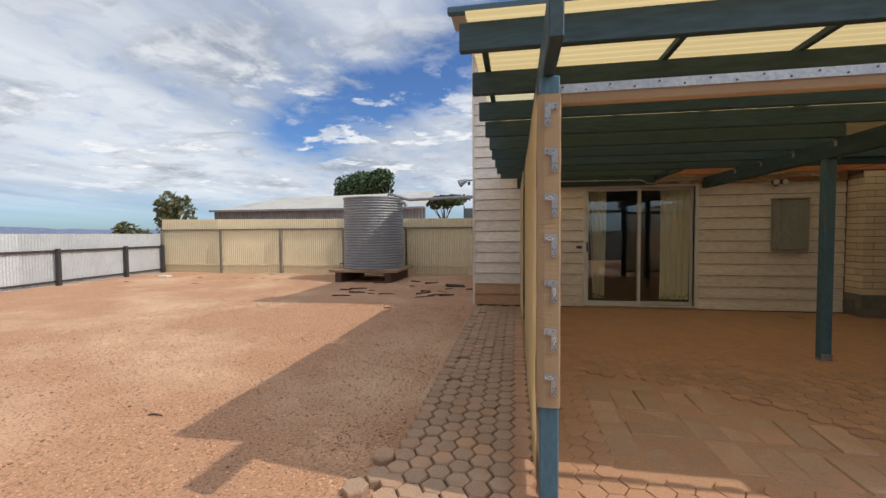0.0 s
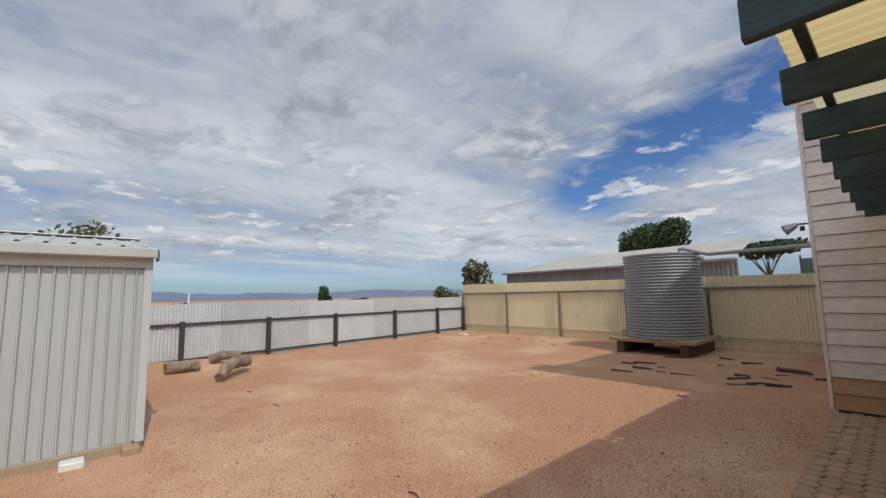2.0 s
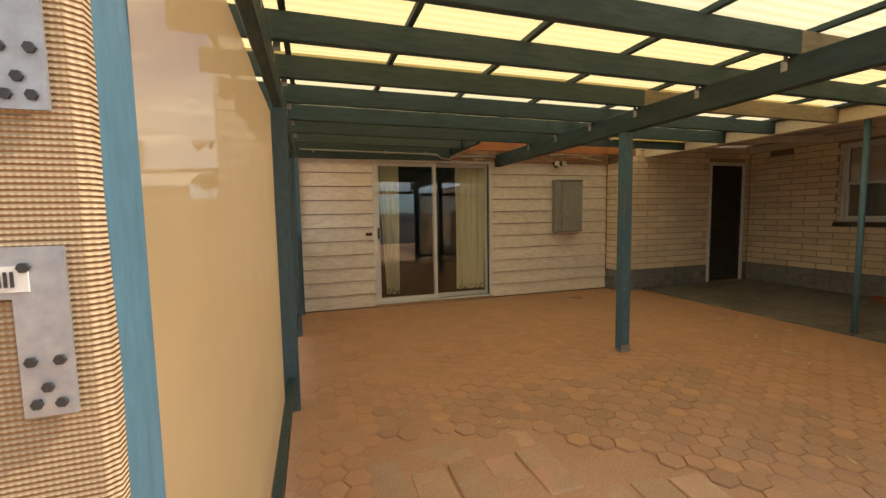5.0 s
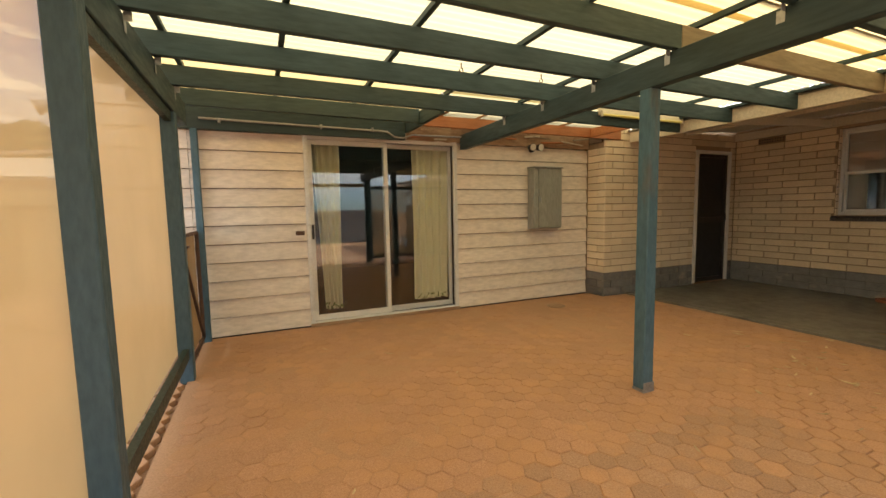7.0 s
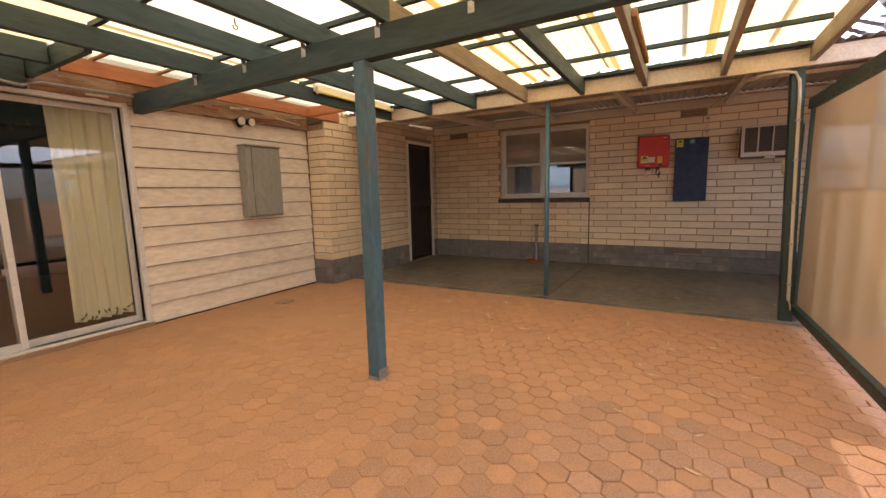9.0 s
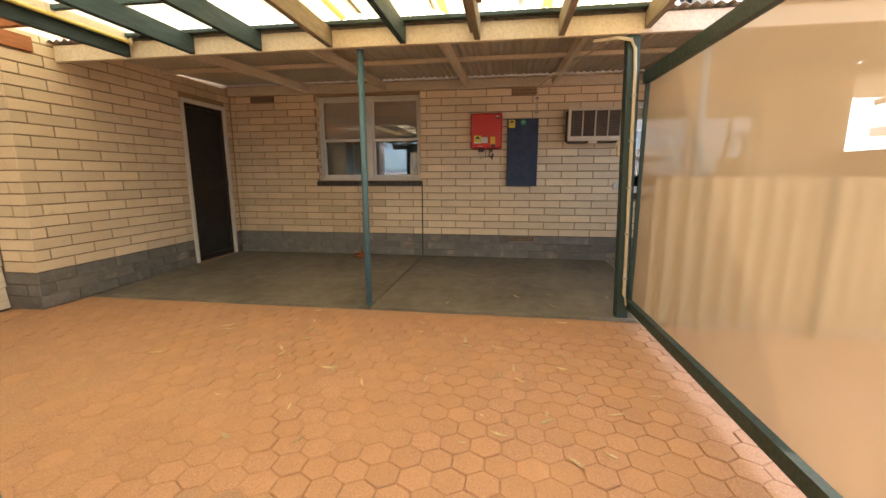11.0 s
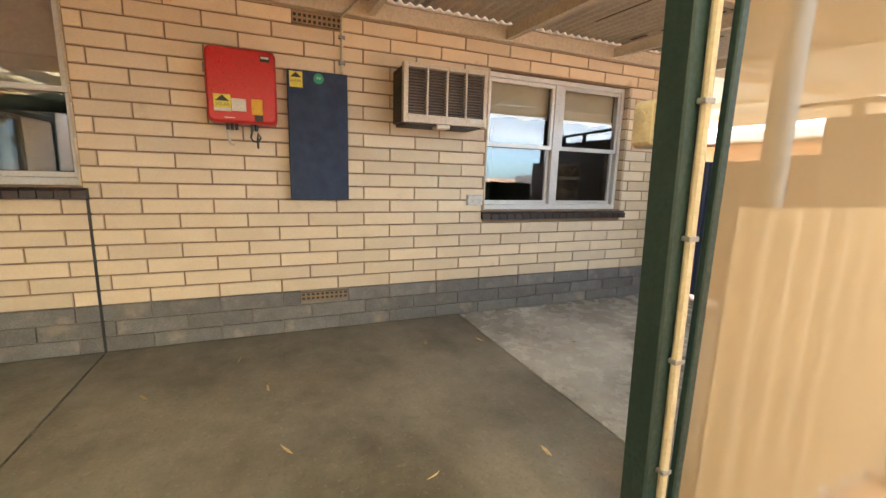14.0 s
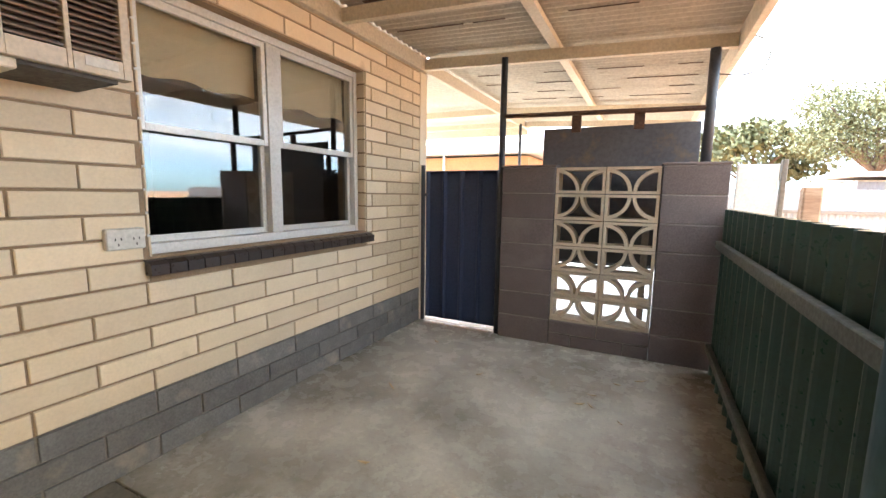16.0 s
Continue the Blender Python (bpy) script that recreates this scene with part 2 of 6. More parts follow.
GREYBRICK = mat("grey_plinth_block", (0.22, 0.215, 0.205), (0.15, 0.146, 0.14), 0.9, scale=9, fine=110, bump=0.7, vary=0.18, c=(0.33, 0.29, 0.23), cmask=(0.56, 0.75), cscale=4)
GREYMORTAR = mat("grey_mortar", (0.27, 0.25, 0.22), (0.2, 0.18, 0.16), 0.95, scale=12, fine=150)
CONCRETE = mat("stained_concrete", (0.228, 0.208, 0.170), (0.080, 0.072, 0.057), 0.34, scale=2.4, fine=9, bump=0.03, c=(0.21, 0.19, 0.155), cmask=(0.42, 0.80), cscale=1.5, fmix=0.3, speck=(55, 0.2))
# Paler copy of the same concrete: brighter daylight near the gate, put into colour.
CONCRETE_LIT = mat("lit_concrete", (0.46, 0.44, 0.388), (0.21, 0.198, 0.17), 0.26, scale=2.2, fine=9, bump=0.03, c=(0.58, 0.56, 0.51), cmask=(0.45, 0.72), cscale=1.7, fmix=0.35, speck=(50, 0.18))
SOIL = mat("orange_soil", (0.47, 0.245, 0.13), (0.39, 0.195, 0.10), 0.95, scale=0.5, fine=70, bump=1.0, c=(0.52, 0.325, 0.19), cmask=(0.46, 0.64), cscale=0.5, speck=(48, 0.7), fmix=0.65)
SAND = mat("drifted_sand", (0.43, 0.245, 0.14), (0.37, 0.205, 0.115), 0.95, scale=1.5, fine=90, bump=0.3, speck=(170, 0.22))
PAVER = mat("hex_paver_concrete", (0.41, 0.24, 0.145), (0.345, 0.195, 0.115), 0.9, scale=3, fine=110, bump=0.3, vary=0.11, c=(0.44, 0.235, 0.12), cmask=(0.45, 0.65), cscale=3, speck=(150, 0.25))
PAVER_OUT = mat("hex_paver_weathered", (0.42, 0.275, 0.175), (0.36, 0.23, 0.145), 0.9, scale=5, fine=110, bump=0.35, vary=0.09, c=(0.44, 0.25, 0.14), cmask=(0.5, 0.7), cscale=2, speck=(120, 0.35))
SLAB_PAVER = mat("sandstone_slab", (0.48, 0.31, 0.195), (0.39, 0.235, 0.14), 0.9, scale=5, fine=90, bump=0.3, vary=0.15, c=(0.46, 0.235, 0.14), cmask=(0.5, 0.7), cscale=3)
CREAM_STEEL = mat("cream_fence_steel", (0.80, 0.69, 0.45), (0.75, 0.63, 0.40), 0.5, scale=2, fine=30, bump=0.03, c=(0.55, 0.42, 0.26), cmask=(0.66, 0.85))
WHITE_STEEL = mat("white_fence_steel", (0.62, 0.63, 0.62), (0.52, 0.53, 0.52), 0.45, metal=0.2, scale=2, fine=30, bump=0.05)
GREY_STEEL = mat("grey_post_steel", (0.24, 0.21, 0.17), (0.19, 0.17, 0.14), 0.55, metal=0.3)
DARK_RAIL = mat("dark_rail_steel", (0.055, 0.05, 0.05), (0.04, 0.036, 0.035), 0.6)
RUST = mat("rusted_steel", (0.12, 0.06, 0.035), (0.07, 0.04, 0.03), 0.8, scale=20)
GALV = mat("galvanised_steel", (0.42, 0.43, 0.44), (0.31, 0.32, 0.34), 0.45, metal=0.6, scale=8, fine=60, bump=0.06, c=(0.24, 0.24, 0.25), cmask=(0.6, 0.8))
TANKM = mat("tank_steel", (0.37, 0.38, 0.385), (0.30, 0.31, 0.315), 0.5, metal=0.25, scale=3, fine=40, bump=0.05, c=(0.22, 0.21, 0.2), cmask=(0.6, 0.85))
SHED = mat("pale_shed_steel", (0.47, 0.475, 0.455), (0.42, 0.425, 0.405), 0.5, scale=2, fine=40, bump=0.03, stretch=(1, 1, 0.12), c=(0.40, 0.39, 0.36), cmask=(0.68, 0.85), fmix=0.15)
CREAMPAINT = mat("cream_timber_paint", (0.70, 0.63, 0.51), (0.62, 0.55, 0.43), 0.6, scale=4, fine=50, bump=0.15, c=(0.38, 0.26, 0.16), cmask=(0.66, 0.8), cscale=2)
VROOF = mat("cream_roof_underside", (0.60, 0.56, 0.48), (0.50, 0.46, 0.39), 0.6, scale=3, fine=40, bump=0.05, c=(0.40, 0.32, 0.23), cmask=(0.62, 0.85))
RAWTIMBER = mat("raw_red_timber", (0.46, 0.17, 0.06), (0.36, 0.13, 0.05), 0.7, scale=4, fine=40, stretch=(0.15, 1, 1), bump=0.3)
OLDTIMBER = mat("weathered_timber", (0.46, 0.33, 0.21), (0.22, 0.12, 0.07), 0.85, scale=7, fine=40, stretch=(0.2, 1, 1), bump=0.5)
BROWNSTRIP = mat("brown_batten", (0.40, 0.22, 0.09), (0.30, 0.15, 0.06), 0.8, stretch=(0.1, 1, 1))
PALETIMBER = mat("bare_pale_timber", (0.34, 0.29, 0.22), (0.25, 0.21, 0.155), 0.8, scale=5, fine=45, bump=0.35, stretch=(0.15, 1, 1), c=(0.24, 0.16, 0.10), cmask=(0.58, 0.74), cscale=3)
ZINC = mat("weathered_zinc_fence", (0.42, 0.43, 0.43), (0.34, 0.35, 0.35), 0.5, metal=0.2, scale=2, fine=30, bump=0.05)
WHITEPAINT = mat("white_paint", (0.74, 0.72, 0.67), (0.66, 0.64, 0.59), 0.45, scale=6, fine=60, bump=0.06, c=(0.5, 0.42, 0.33), cmask=(0.72, 0.85))
ALU = mat("white_aluminium", (0.72, 0.72, 0.70), (0.66, 0.66, 0.64), 0.35, bump=0.02, metal=0.1)
# Near-black room colours: the lack of light indoors is painted into them.
BLACKISH = mat("dimmed_interior", (0.09, 0.075, 0.062), (0.07, 0.058, 0.05), 0.9)
FLOORIN = mat("dimmed_room_floor", (0.09, 0.07, 0.055), (0.07, 0.055, 0.045), 0.95)
CURTAIN = mat("cream_curtain", (0.90, 0.86, 0.66), (0.86, 0.81, 0.60), 0.9, scale=3, fine=200, bump=0.1, fmix=0.1)
BLIND = mat("roller_blind", (0.72, 0.58, 0.50), (0.68, 0.54, 0.46), 0.9, scale=2, bump=0.03)
BLIND2 = mat("beige_roller_blind", (0.80, 0.66, 0.45), (0.75, 0.61, 0.41), 0.9, scale=2, bump=0.03)
METER = mat("grey_green_box_paint", (0.33, 0.335, 0.30), (0.27, 0.275, 0.245), 0.5, scale=4, fine=40, bump=0.08, stretch=(1, 1, 0.3), c=(0.32, 0.31, 0.28), cmask=(0.6, 0.8))
RED = mat("red_plastic", (0.62, 0.018, 0.02), (0.55, 0.015, 0.017), 0.35, bump=0.02, vary=0)
NAVY = mat("slate_blue_panel", (0.035, 0.055, 0.105), (0.031, 0.048, 0.092), 0.6, scale=3, fine=12, bump=0.02, vary=0, spec=0.25)
NAVYGATE = mat("navy_gate_steel", (0.035, 0.055, 0.125), (0.028, 0.046, 0.105), 0.42, scale=3, bump=0.03)
BLACKP = mat("black_plastic", (0.02, 0.02, 0.02), (0.03, 0.03, 0.03), 0.5, bump=0.02)
ACBEIGE = mat("ac_beige_plastic", (0.74, 0.65, 0.52), (0.68, 0.59, 0.46), 0.5, bump=0.03)
ACDARK = mat("ac_dark_side", (0.045, 0.036, 0.03), (0.035, 0.028, 0.023), 0.6)
ACBROWN = mat("ac_brown_louvre", (0.20, 0.145, 0.10), (0.15, 0.105, 0.075), 0.6)
YELLOWL = mat("yellow_label", (0.78, 0.66, 0.10), (0.75, 0.62, 0.08), 0.5, bump=0, vary=0)
PALEL = mat("pale_label", (0.72, 0.69, 0.62), (0.68, 0.65, 0.58), 0.5, bump=0, vary=0)
AMBERL = mat("amber_label", (0.80, 0.42, 0.03), (0.76, 0.40, 0.03), 0.5, bump=0, vary=0)
GREENL = mat("green_label", (0.03, 0.36, 0.20), (0.03, 0.33, 0.18), 0.5, bump=0, vary=0)
BLOCK = mat("mauve_block_paint", (0.17, 0.14, 0.138), (0.14, 0.115, 0.112), 0.8, scale=6, fine=120, bump=0.4, vary=0.1, c=(0.22, 0.19, 0.18), cmask=(0.6, 0.8))
BLOCKJ = mat("pale_block_joint", (0.30, 0.27, 0.25), (0.24, 0.22, 0.2), 0.9)
BREEZE = mat("cream_breeze_block", (0.62, 0.53, 0.40), (0.54, 0.45, 0.34), 0.8, scale=9, fine=100, bump=0.3, vary=0.07, c=(0.42, 0.33, 0.25), cmask=(0.62, 0.8), cscale=5)
GREENFENCE = mat("green_fence_steel", (0.030, 0.085, 0.070), (0.024, 0.068, 0.057), 0.35, scale=3, fine=40, bump=0.03)
OLDPLATE = mat("weathered_blue_plate", (0.13, 0.135, 0.15), (0.10, 0.105, 0.125), 0.6, scale=3, fine=30, bump=0.1, c=(0.26, 0.18, 0.10), cmask=(0.58, 0.75), cscale=3)
SILLB = mat("dark_sill_tile", (0.055, 0.043, 0.038), (0.04, 0.03, 0.027), 0.35, bump=0.1)
TERRA = mat("terracotta", (0.36, 0.13, 0.06), (0.28, 0.10, 0.05), 0.85)
POLEBLUE = mat("teal_pole_paint", (0.085, 0.19, 0.26), (0.063, 0.145, 0.20), 0.5, scale=6, fine=50, stretch=(1, 1, 0.3), c=(0.2, 0.13, 0.08), cmask=(0.68, 0.75))
DARKPOLE = mat("grey_blue_pole_paint", (0.06, 0.07, 0.085), (0.05, 0.055, 0.07), 0.5)
CONDUIT = mat("cream_conduit", (0.62, 0.57, 0.43), (0.56, 0.51, 0.38), 0.5, bump=0.03)
BARK = mat("dry_log", (0.33, 0.26, 0.18), (0.15, 0.10, 0.065), 0.95, scale=6, fine=30, stretch=(0.3, 1, 1), bump=0.8)
STICK = mat("dark_bark_litter", (0.10, 0.065, 0.045), (0.06, 0.04, 0.03), 0.95, vary=0.3)
LEAFLITTER = mat("dry_leaf", (0.55, 0.42, 0.24), (0.42, 0.30, 0.16), 0.8, vary=0.3)
FOLI = mat("pine_foliage", (0.055, 0.095, 0.03), (0.03, 0.06, 0.02), 0.8, scale=1, vary=0.3, bump=0, island=True)
FOLI2 = mat("gum_foliage", (0.12, 0.125, 0.055), (0.085, 0.095, 0.04), 0.8, scale=1, vary=0.35, bump=0, island=True)
TRUNK = mat("tree_trunk", (0.17, 0.13, 0.10), (0.11, 0.085, 0.065), 0.95)
SHEDROOF = mat("old_iron_roof", (0.50, 0.47, 0.41), (0.40, 0.37, 0.32), 0.6, scale=0.8, c=(0.30, 0.27, 0.24), cmask=(0.55, 0.75), cscale=0.4)
SHEDWALL = mat("old_iron_wall", (0.25, 0.25, 0.26), (0.19, 0.19, 0.2), 0.7, scale=1, stretch=(1, 1, 0.2), c=(0.16, 0.14, 0.13), cmask=(0.5, 0.75))
HILL = mat("hazy_hill", (0.17, 0.20, 0.27), (0.15, 0.175, 0.24), 1.0, scale=0.004, fine=0.05, bump=0, spec=0)
ORANGEBRICK = mat("orange_far_brick", (0.50, 0.26, 0.12), (0.42, 0.21, 0.10), 0.9, scale=3)
TILE = mat("dark_roof_tile", (0.12, 0.09, 0.08), (0.08, 0.065, 0.06), 0.8)
GLASS = glass("window_glass", (0.9, 0.92, 0.92))
FIBRE = cloth("yellowed_fibreglass", (0.60, 0.455, 0.215), 0.93, 0.004, weave=0, streak=(0.25, 1, 1))
FIBREPALE = cloth("pale_fibreglass", (0.52, 0.455, 0.28), 0.94, 0.004, weave=0, streak=(0.25, 1, 1))
SHADECLOTH = cloth("tan_shade_cloth", (0.43, 0.295, 0.15), 0.50, 0.29, weave=180)
# Brighter copy of the tan cloth; the west screens' light is in its colour.
WESTCLOTH = cloth("brightened_tan_cloth", (0.76, 0.555, 0.29), 0.50, 0.14, weave=180)
WRAPCLOTH = cloth("tan_cloth_wrap", (0.72, 0.53, 0.34), 0.15, 0.0, weave=85, bump=1.0, rows=True)

# ---- mesh tools ----


def finish(name, bm, material, smooth=False):
    me = bpy.data.meshes.new(name)
    bm.normal_update()
    bm.to_mesh(me)
    bm.free()
    me.materials.append(material)
    if smooth:
        for p in me.polygons:
            p.use_smooth = True
    return me


def part(name, bm, material, parent=None, label="", smooth=False):
    ob = new(name, finish(name, bm, material, smooth))
    if parent is not None:
        ob.parent = parent
    if label:
        ob["label"] = label
    return ob


def thing(name, label, category, group="", kind="", at=(0, 0, 0)):
    ob = new(name)
    ob.empty_display_size = 0.1
    ob.location = at
    return tagged(ob, label, category, group, kind)


def add_box(bm, x0, x1, y0, y1, z0, z1, bev=0.0):
    vs = [bm.verts.new(c) for c in ((x0, y0, z0), (x1, y0, z0), (x1, y1, z0), (x0, y1, z0), (x0, y0, z1), (x1, y0, z1), (x1, y1, z1), (x0, y1, z1))]
    fs = [bm.faces.new([vs[i] for i in q]) for q in ((0, 3, 2, 1), (4, 5, 6, 7), (0, 1, 5, 4), (1, 2, 6, 5), (2, 3, 7, 6), (3, 0, 4, 7))]
    if bev:
        bmesh.ops.bevel(bm, geom=list({e for f in fs for e in f.edges}), offset=bev, segments=1, affect="EDGES")
    return bm


def box(x0, x1, y0, y1, z0, z1, bev=0.0):
    return add_box(bmesh.new(), x0, x1, y0, y1, z0, z1, bev)


def add_tube(bm, points, r, seg=10, caps=True, r1=None):
    """A round bar along a line of points."""
    pts = [Vector(p) for p in points]
    rings = []
    for i, p in enumerate(pts):
        d = (pts[min(i + 1, len(pts) - 1)] - pts[max(i - 1, 0)]).normalized()
        side = d.cross(Vector((0, 0, 1)) if abs(d.z) < 0.9 else Vector((1, 0, 0))).normalized()
        up = side.cross(d)
        rr = r if r1 is None else r + (r1 - r) * i / (len(pts) - 1)
        rings.append([bm.verts.new(p + rr * (math.cos(a) * side + math.sin(a) * up)) for a in [2 * math.pi * k / seg for k in range(seg)]])
    for a, b in zip(rings, rings[1:]):
        for k in range(seg):
            bm.faces.new((a[k], a[(k + 1) % seg], b[(k + 1) % seg], b[k]))
    if caps:
        bm.faces.new(rings[0][::-1]), bm.faces.new(rings[-1])
    return bm


def tube(points, r, seg=10, r1=None):
    return add_tube(bmesh.new(), points, r, seg, True, r1)


def sheet(u0, u1, v0, v1, wave, amp, place, step=8, thick=0.0, profile=None):
    """A corrugated sheet: waves across u, straight along v. place(u, v, h) gives the point."""
    bm = bmesh.new()
    n = max(int((u1 - u0) / wave * step), 2)
    prof = profile or (lambda s: math.sin(2 * math.pi * s))
    layers = []
    for off in ((0.0, thick) if thick else (0.0,)):
        rows = []
        for i in range(n + 1):
            u = u0 + (u1 - u0) * i / n
            h = amp * prof(u / wave) + off
            rows.append((bm.verts.new(place(u, v0, h)), bm.verts.new(place(u, v1, h))))
        for a, b in zip(rows, rows[1:]):
            bm.faces.new((a[0], b[0], b[1], a[1]))
        layers.append(rows)
    if thick:
        lo, hi = layers
        for i in range(n):
            for k in (0, 1):
                bm.faces.new((lo[i][k], lo[i + 1][k], hi[i + 1][k], hi[i][k]))
        for i in (0, n):
            bm.faces.new((lo[i][0], lo[i][1], hi[i][1], hi[i][0]))
    bmesh.ops.recalc_face_normals(bm, faces=bm.faces[:])
    return bm


def trapezoid(s):
    s = s % 1.0
    return 1.0 if s < 0.12 else (1 - (s - 0.12) / 0.06 if s < 0.18 else (0.0 if s < 0.94 else (s - 0.94) / 0.06))


def wall_boxes(u0, u1, z0, z1, holes, put):
    """Boxes that fill a wall but for its openings (u0, u1, z0, z1)."""
    bm = bmesh.new()
    us = sorted({u0, u1, *[h[0] for h in holes], *[h[1] for h in holes]})
    for a, b in zip(us, us[1:]):
        cuts = sorted([(h[2], h[3]) for h in holes if h[0] < (a + b) / 2 < h[1]])
        z = z0
        for c, d in cuts + [(z1, z1)]:
            if c > z + 1e-4:
                put(bm, a, b, z, c)
            z = d
    return bm

# ---- the house: weatherboard front, brick return and brick side ----
WX, WY, RY, RX = 8.40, 7.80, 7.43, 5.60      # brick side x, weatherboard y, brick return y and x
FLOOR, EAVE = 0.0, 2.40
SD = (1.76, 3.47, 0.05, 2.03)                # sliding door
DR = (7.49, 8.22, 0.03, 2.05)                # screen door in the brick return
W1 = (4.64, 6.12, 1.08, 2.23)                # windows in the brick side (along y)
W2 = (0.42, 1.93, 0.92, 2.06)

house = thing("weatherboard_wall", "cream painted weatherboard house wall, dusty near the ground", "wall", kind="structure")
house.name = "wall_north"
core = wall_boxes(-0.12, RX + 0.2, -0.1, 4.85, [SD], lambda bm, a, b, c, d: add_box(bm, a, b, WY, WY + 0.12, c, d))
part("wall_core", core, SHADOWGAP, house)
EXPO = 0.187


def board_mesh(length, material):
    bm = bmesh.new()
    prof = [(0.0, 0.0), (-0.030, 0.0), (-0.031, 0.006), (-0.012, EXPO - 0.007), (0.0, EXPO - 0.007)]
    n = 3
    rows = [[bm.verts.new((length * i / n, y, z)) for y, z in prof] for i in range(n + 1)]
    for a, b in zip(rows, rows[1:]):
        for k in range(len(prof) - 1):
            bm.faces.new((a[k], a[k + 1], b[k + 1], b[k]))
    bm.faces.new(rows[0][::-1]), bm.faces.new(rows[-1])
    bmesh.ops.recalc_face_normals(bm, faces=bm.faces[:])
    return finish("weatherboard", bm, material)


BOARDS = {}
for i in range(26):
    z = 0.012 + i * EXPO
    runs = [(-0.15, SD[0] - 0.045), (SD[1] + 0.045, RX)] if z < SD[3] - 0.02 else [(-0.15, RX)]
    if z > 2.0 and z < 2.25:
        runs = [(-0.15, 2.8)] if z > 2.08 else runs
    runs = [r for a, b in runs for r in (((a, 0.66), (0.664, b)) if a < 0 and b > 1 else ((a, b),))]
    for a, b in runs:
        dirty = a < 0 and i < 2
        key = (round(b - a, 3), dirty)
        if key not in BOARDS:
            BOARDS[key] = board_mesh(b - a, BOARDDIRT if dirty else BOARD)
        ob = new("weatherboard", BOARDS[key])
        ob.parent = house
        ob.location = (a, WY - 0.001, z)
part("corner_trim", box(-0.185, -0.151, WY - 0.040, WY + 0.10, 0.012, 4.85), BOARD, house, "pale corner stop")
part("side_wall", box(-0.15, -0.03, WY + 0.13, WY + 5.0, -0.1, 4.85), BOARD, house)
part("roof", box(-0.20, 12.5, 7.801, 13.2, 4.86, 5.0, 0.01), SHEDROOF, house, "flat iron roof")
part("eave", box(-0.48, 8.4, 7.25, 7.80, 4.86, 4.95, 0.01), SHEDROOF, house)
part("gutter", box(-0.52, 8.4, 7.13, 7.249, 4.84, 4.96, 0.02), TEAL, house, "dark front gutter")

# sliding door
door = thing("door_1", "closed white aluminium sliding glass door with two panes", "door", kind="structure")
fr = wall_boxes(SD[0] - 0.045, SD[1] + 0.045, SD[2] - 0.03, SD[3] + 0.045, [(SD[0], SD[1], SD[2], SD[3])], lambda bm, a, b, c, d: add_box(bm, a, b, WY - 0.045, WY + 0.09, c, d, 0.003))
part("door_frame", fr, ALU, door)
MIDX = 2.62
for k, (a, b, yy) in enumerate(((SD[0], MIDX + 0.025, WY + 0.005), (MIDX - 0.025, SD[1], WY + 0.045))):
    s = wall_boxes(a, b, SD[2], SD[3], [(a + 0.045, b - 0.045, SD[2] + 0.06, SD[3] - 0.05)], lambda bm, p, q, c, d: add_box(bm, p, q, yy, yy + 0.032, c, d, 0.003))
    sash = part("sliding_sash", s, ALU, door)
    g = part("pane", box(a + 0.04, b - 0.04, yy + 0.013, yy + 0.019, SD[2] + 0.05, SD[3] - 0.04), GLASS, sash)
    g.visible_shadow = False
    if k == 0:
        part("handle", box(a + 0.012, a + 0.034, yy - 0.03, yy, 0.96, 1.12, 0.006), BLACKP, sash, "black pull handle")
part("threshold", box(SD[0] - 0.05, SD[1] + 0.05, WY - 0.07, WY - 0.046, 0.0, 0.035, 0.004), OLDTIMBER, door)


def curtain(x0, x1, y, z0, z1, folds, label, lean=0.0):
    bm = bmesh.new()
    n, rows = folds * 8, []
    for i in range(n + 1):
        t = i / n
        col = []
        for k in range(9):
            s = k / 8
            wob = 0.012 * math.sin(5 * t + 3 * s)
            x = x0 + (x1 - x0) * t + lean * (1 - s) * (1 - t) + wob
            yy = y + (0.030 + 0.012 * (1 - s)) * math.sin(2 * math.pi * folds * t + 0.7 * math.sin(4 * t)) + 0.008 * math.sin(9 * t + 2 * s)
            col.append(bm.verts.new((x, yy, z0 + (z1 - z0) * s)))
        rows.append(col)
    for a, b in zip(rows, rows[1:]):
        for k in range(8):
            bm.faces.new((a[k], b[k], b[k + 1], a[k + 1]))
    ob = new("curtain", finish("curtain", bm, CURTAIN, True))
    return tagged(ob, label, "curtain", "curtains at the glass door")


HEMGREEN = mat("green_hem_print", (0.16, 0.24, 0.06), (0.12, 0.19, 0.05), 0.9, bump=0)


def hem_leaves(cur, x0, x1, y):
    bm = bmesh.new()
    r = random.Random(round(x0 * 100))
    for k in range(12):
        x, z, a = x0 + (x1 - x0) * (k + r.random()) / 12, 0.16 + r.uniform(0, 0.06), r.uniform(0.4, 2.7)
        d, e = Vector((math.cos(a), 0, math.sin(a))) * 0.028, Vector((-math.sin(a), 0, math.cos(a))) * 0.010
        c = Vector((x, y, z))
        bm.faces.new([bm.verts.new(p) for p in (c - d, c + e, c + d, c - e)])
    part("leaf_print", bm, HEMGREEN, cur, "row of printed green leaves along the hem")["kind"] = "stuff"


cur1 = curtain(1.80, 2.10, WY + 0.13, 0.14, 2.02, 4, "cream fabric curtain drawn aside behind the glass door", lean=0.10)

cur2 = curtain(2.98, 3.44, WY + 0.13, 0.14, 2.02, 5, "wide cream fabric curtain hanging behind the glass door")
hem_leaves(cur1, 1.88, 2.12, WY + 0.075)
hem_leaves(cur2, 3.0, 3.42, WY + 0.075)


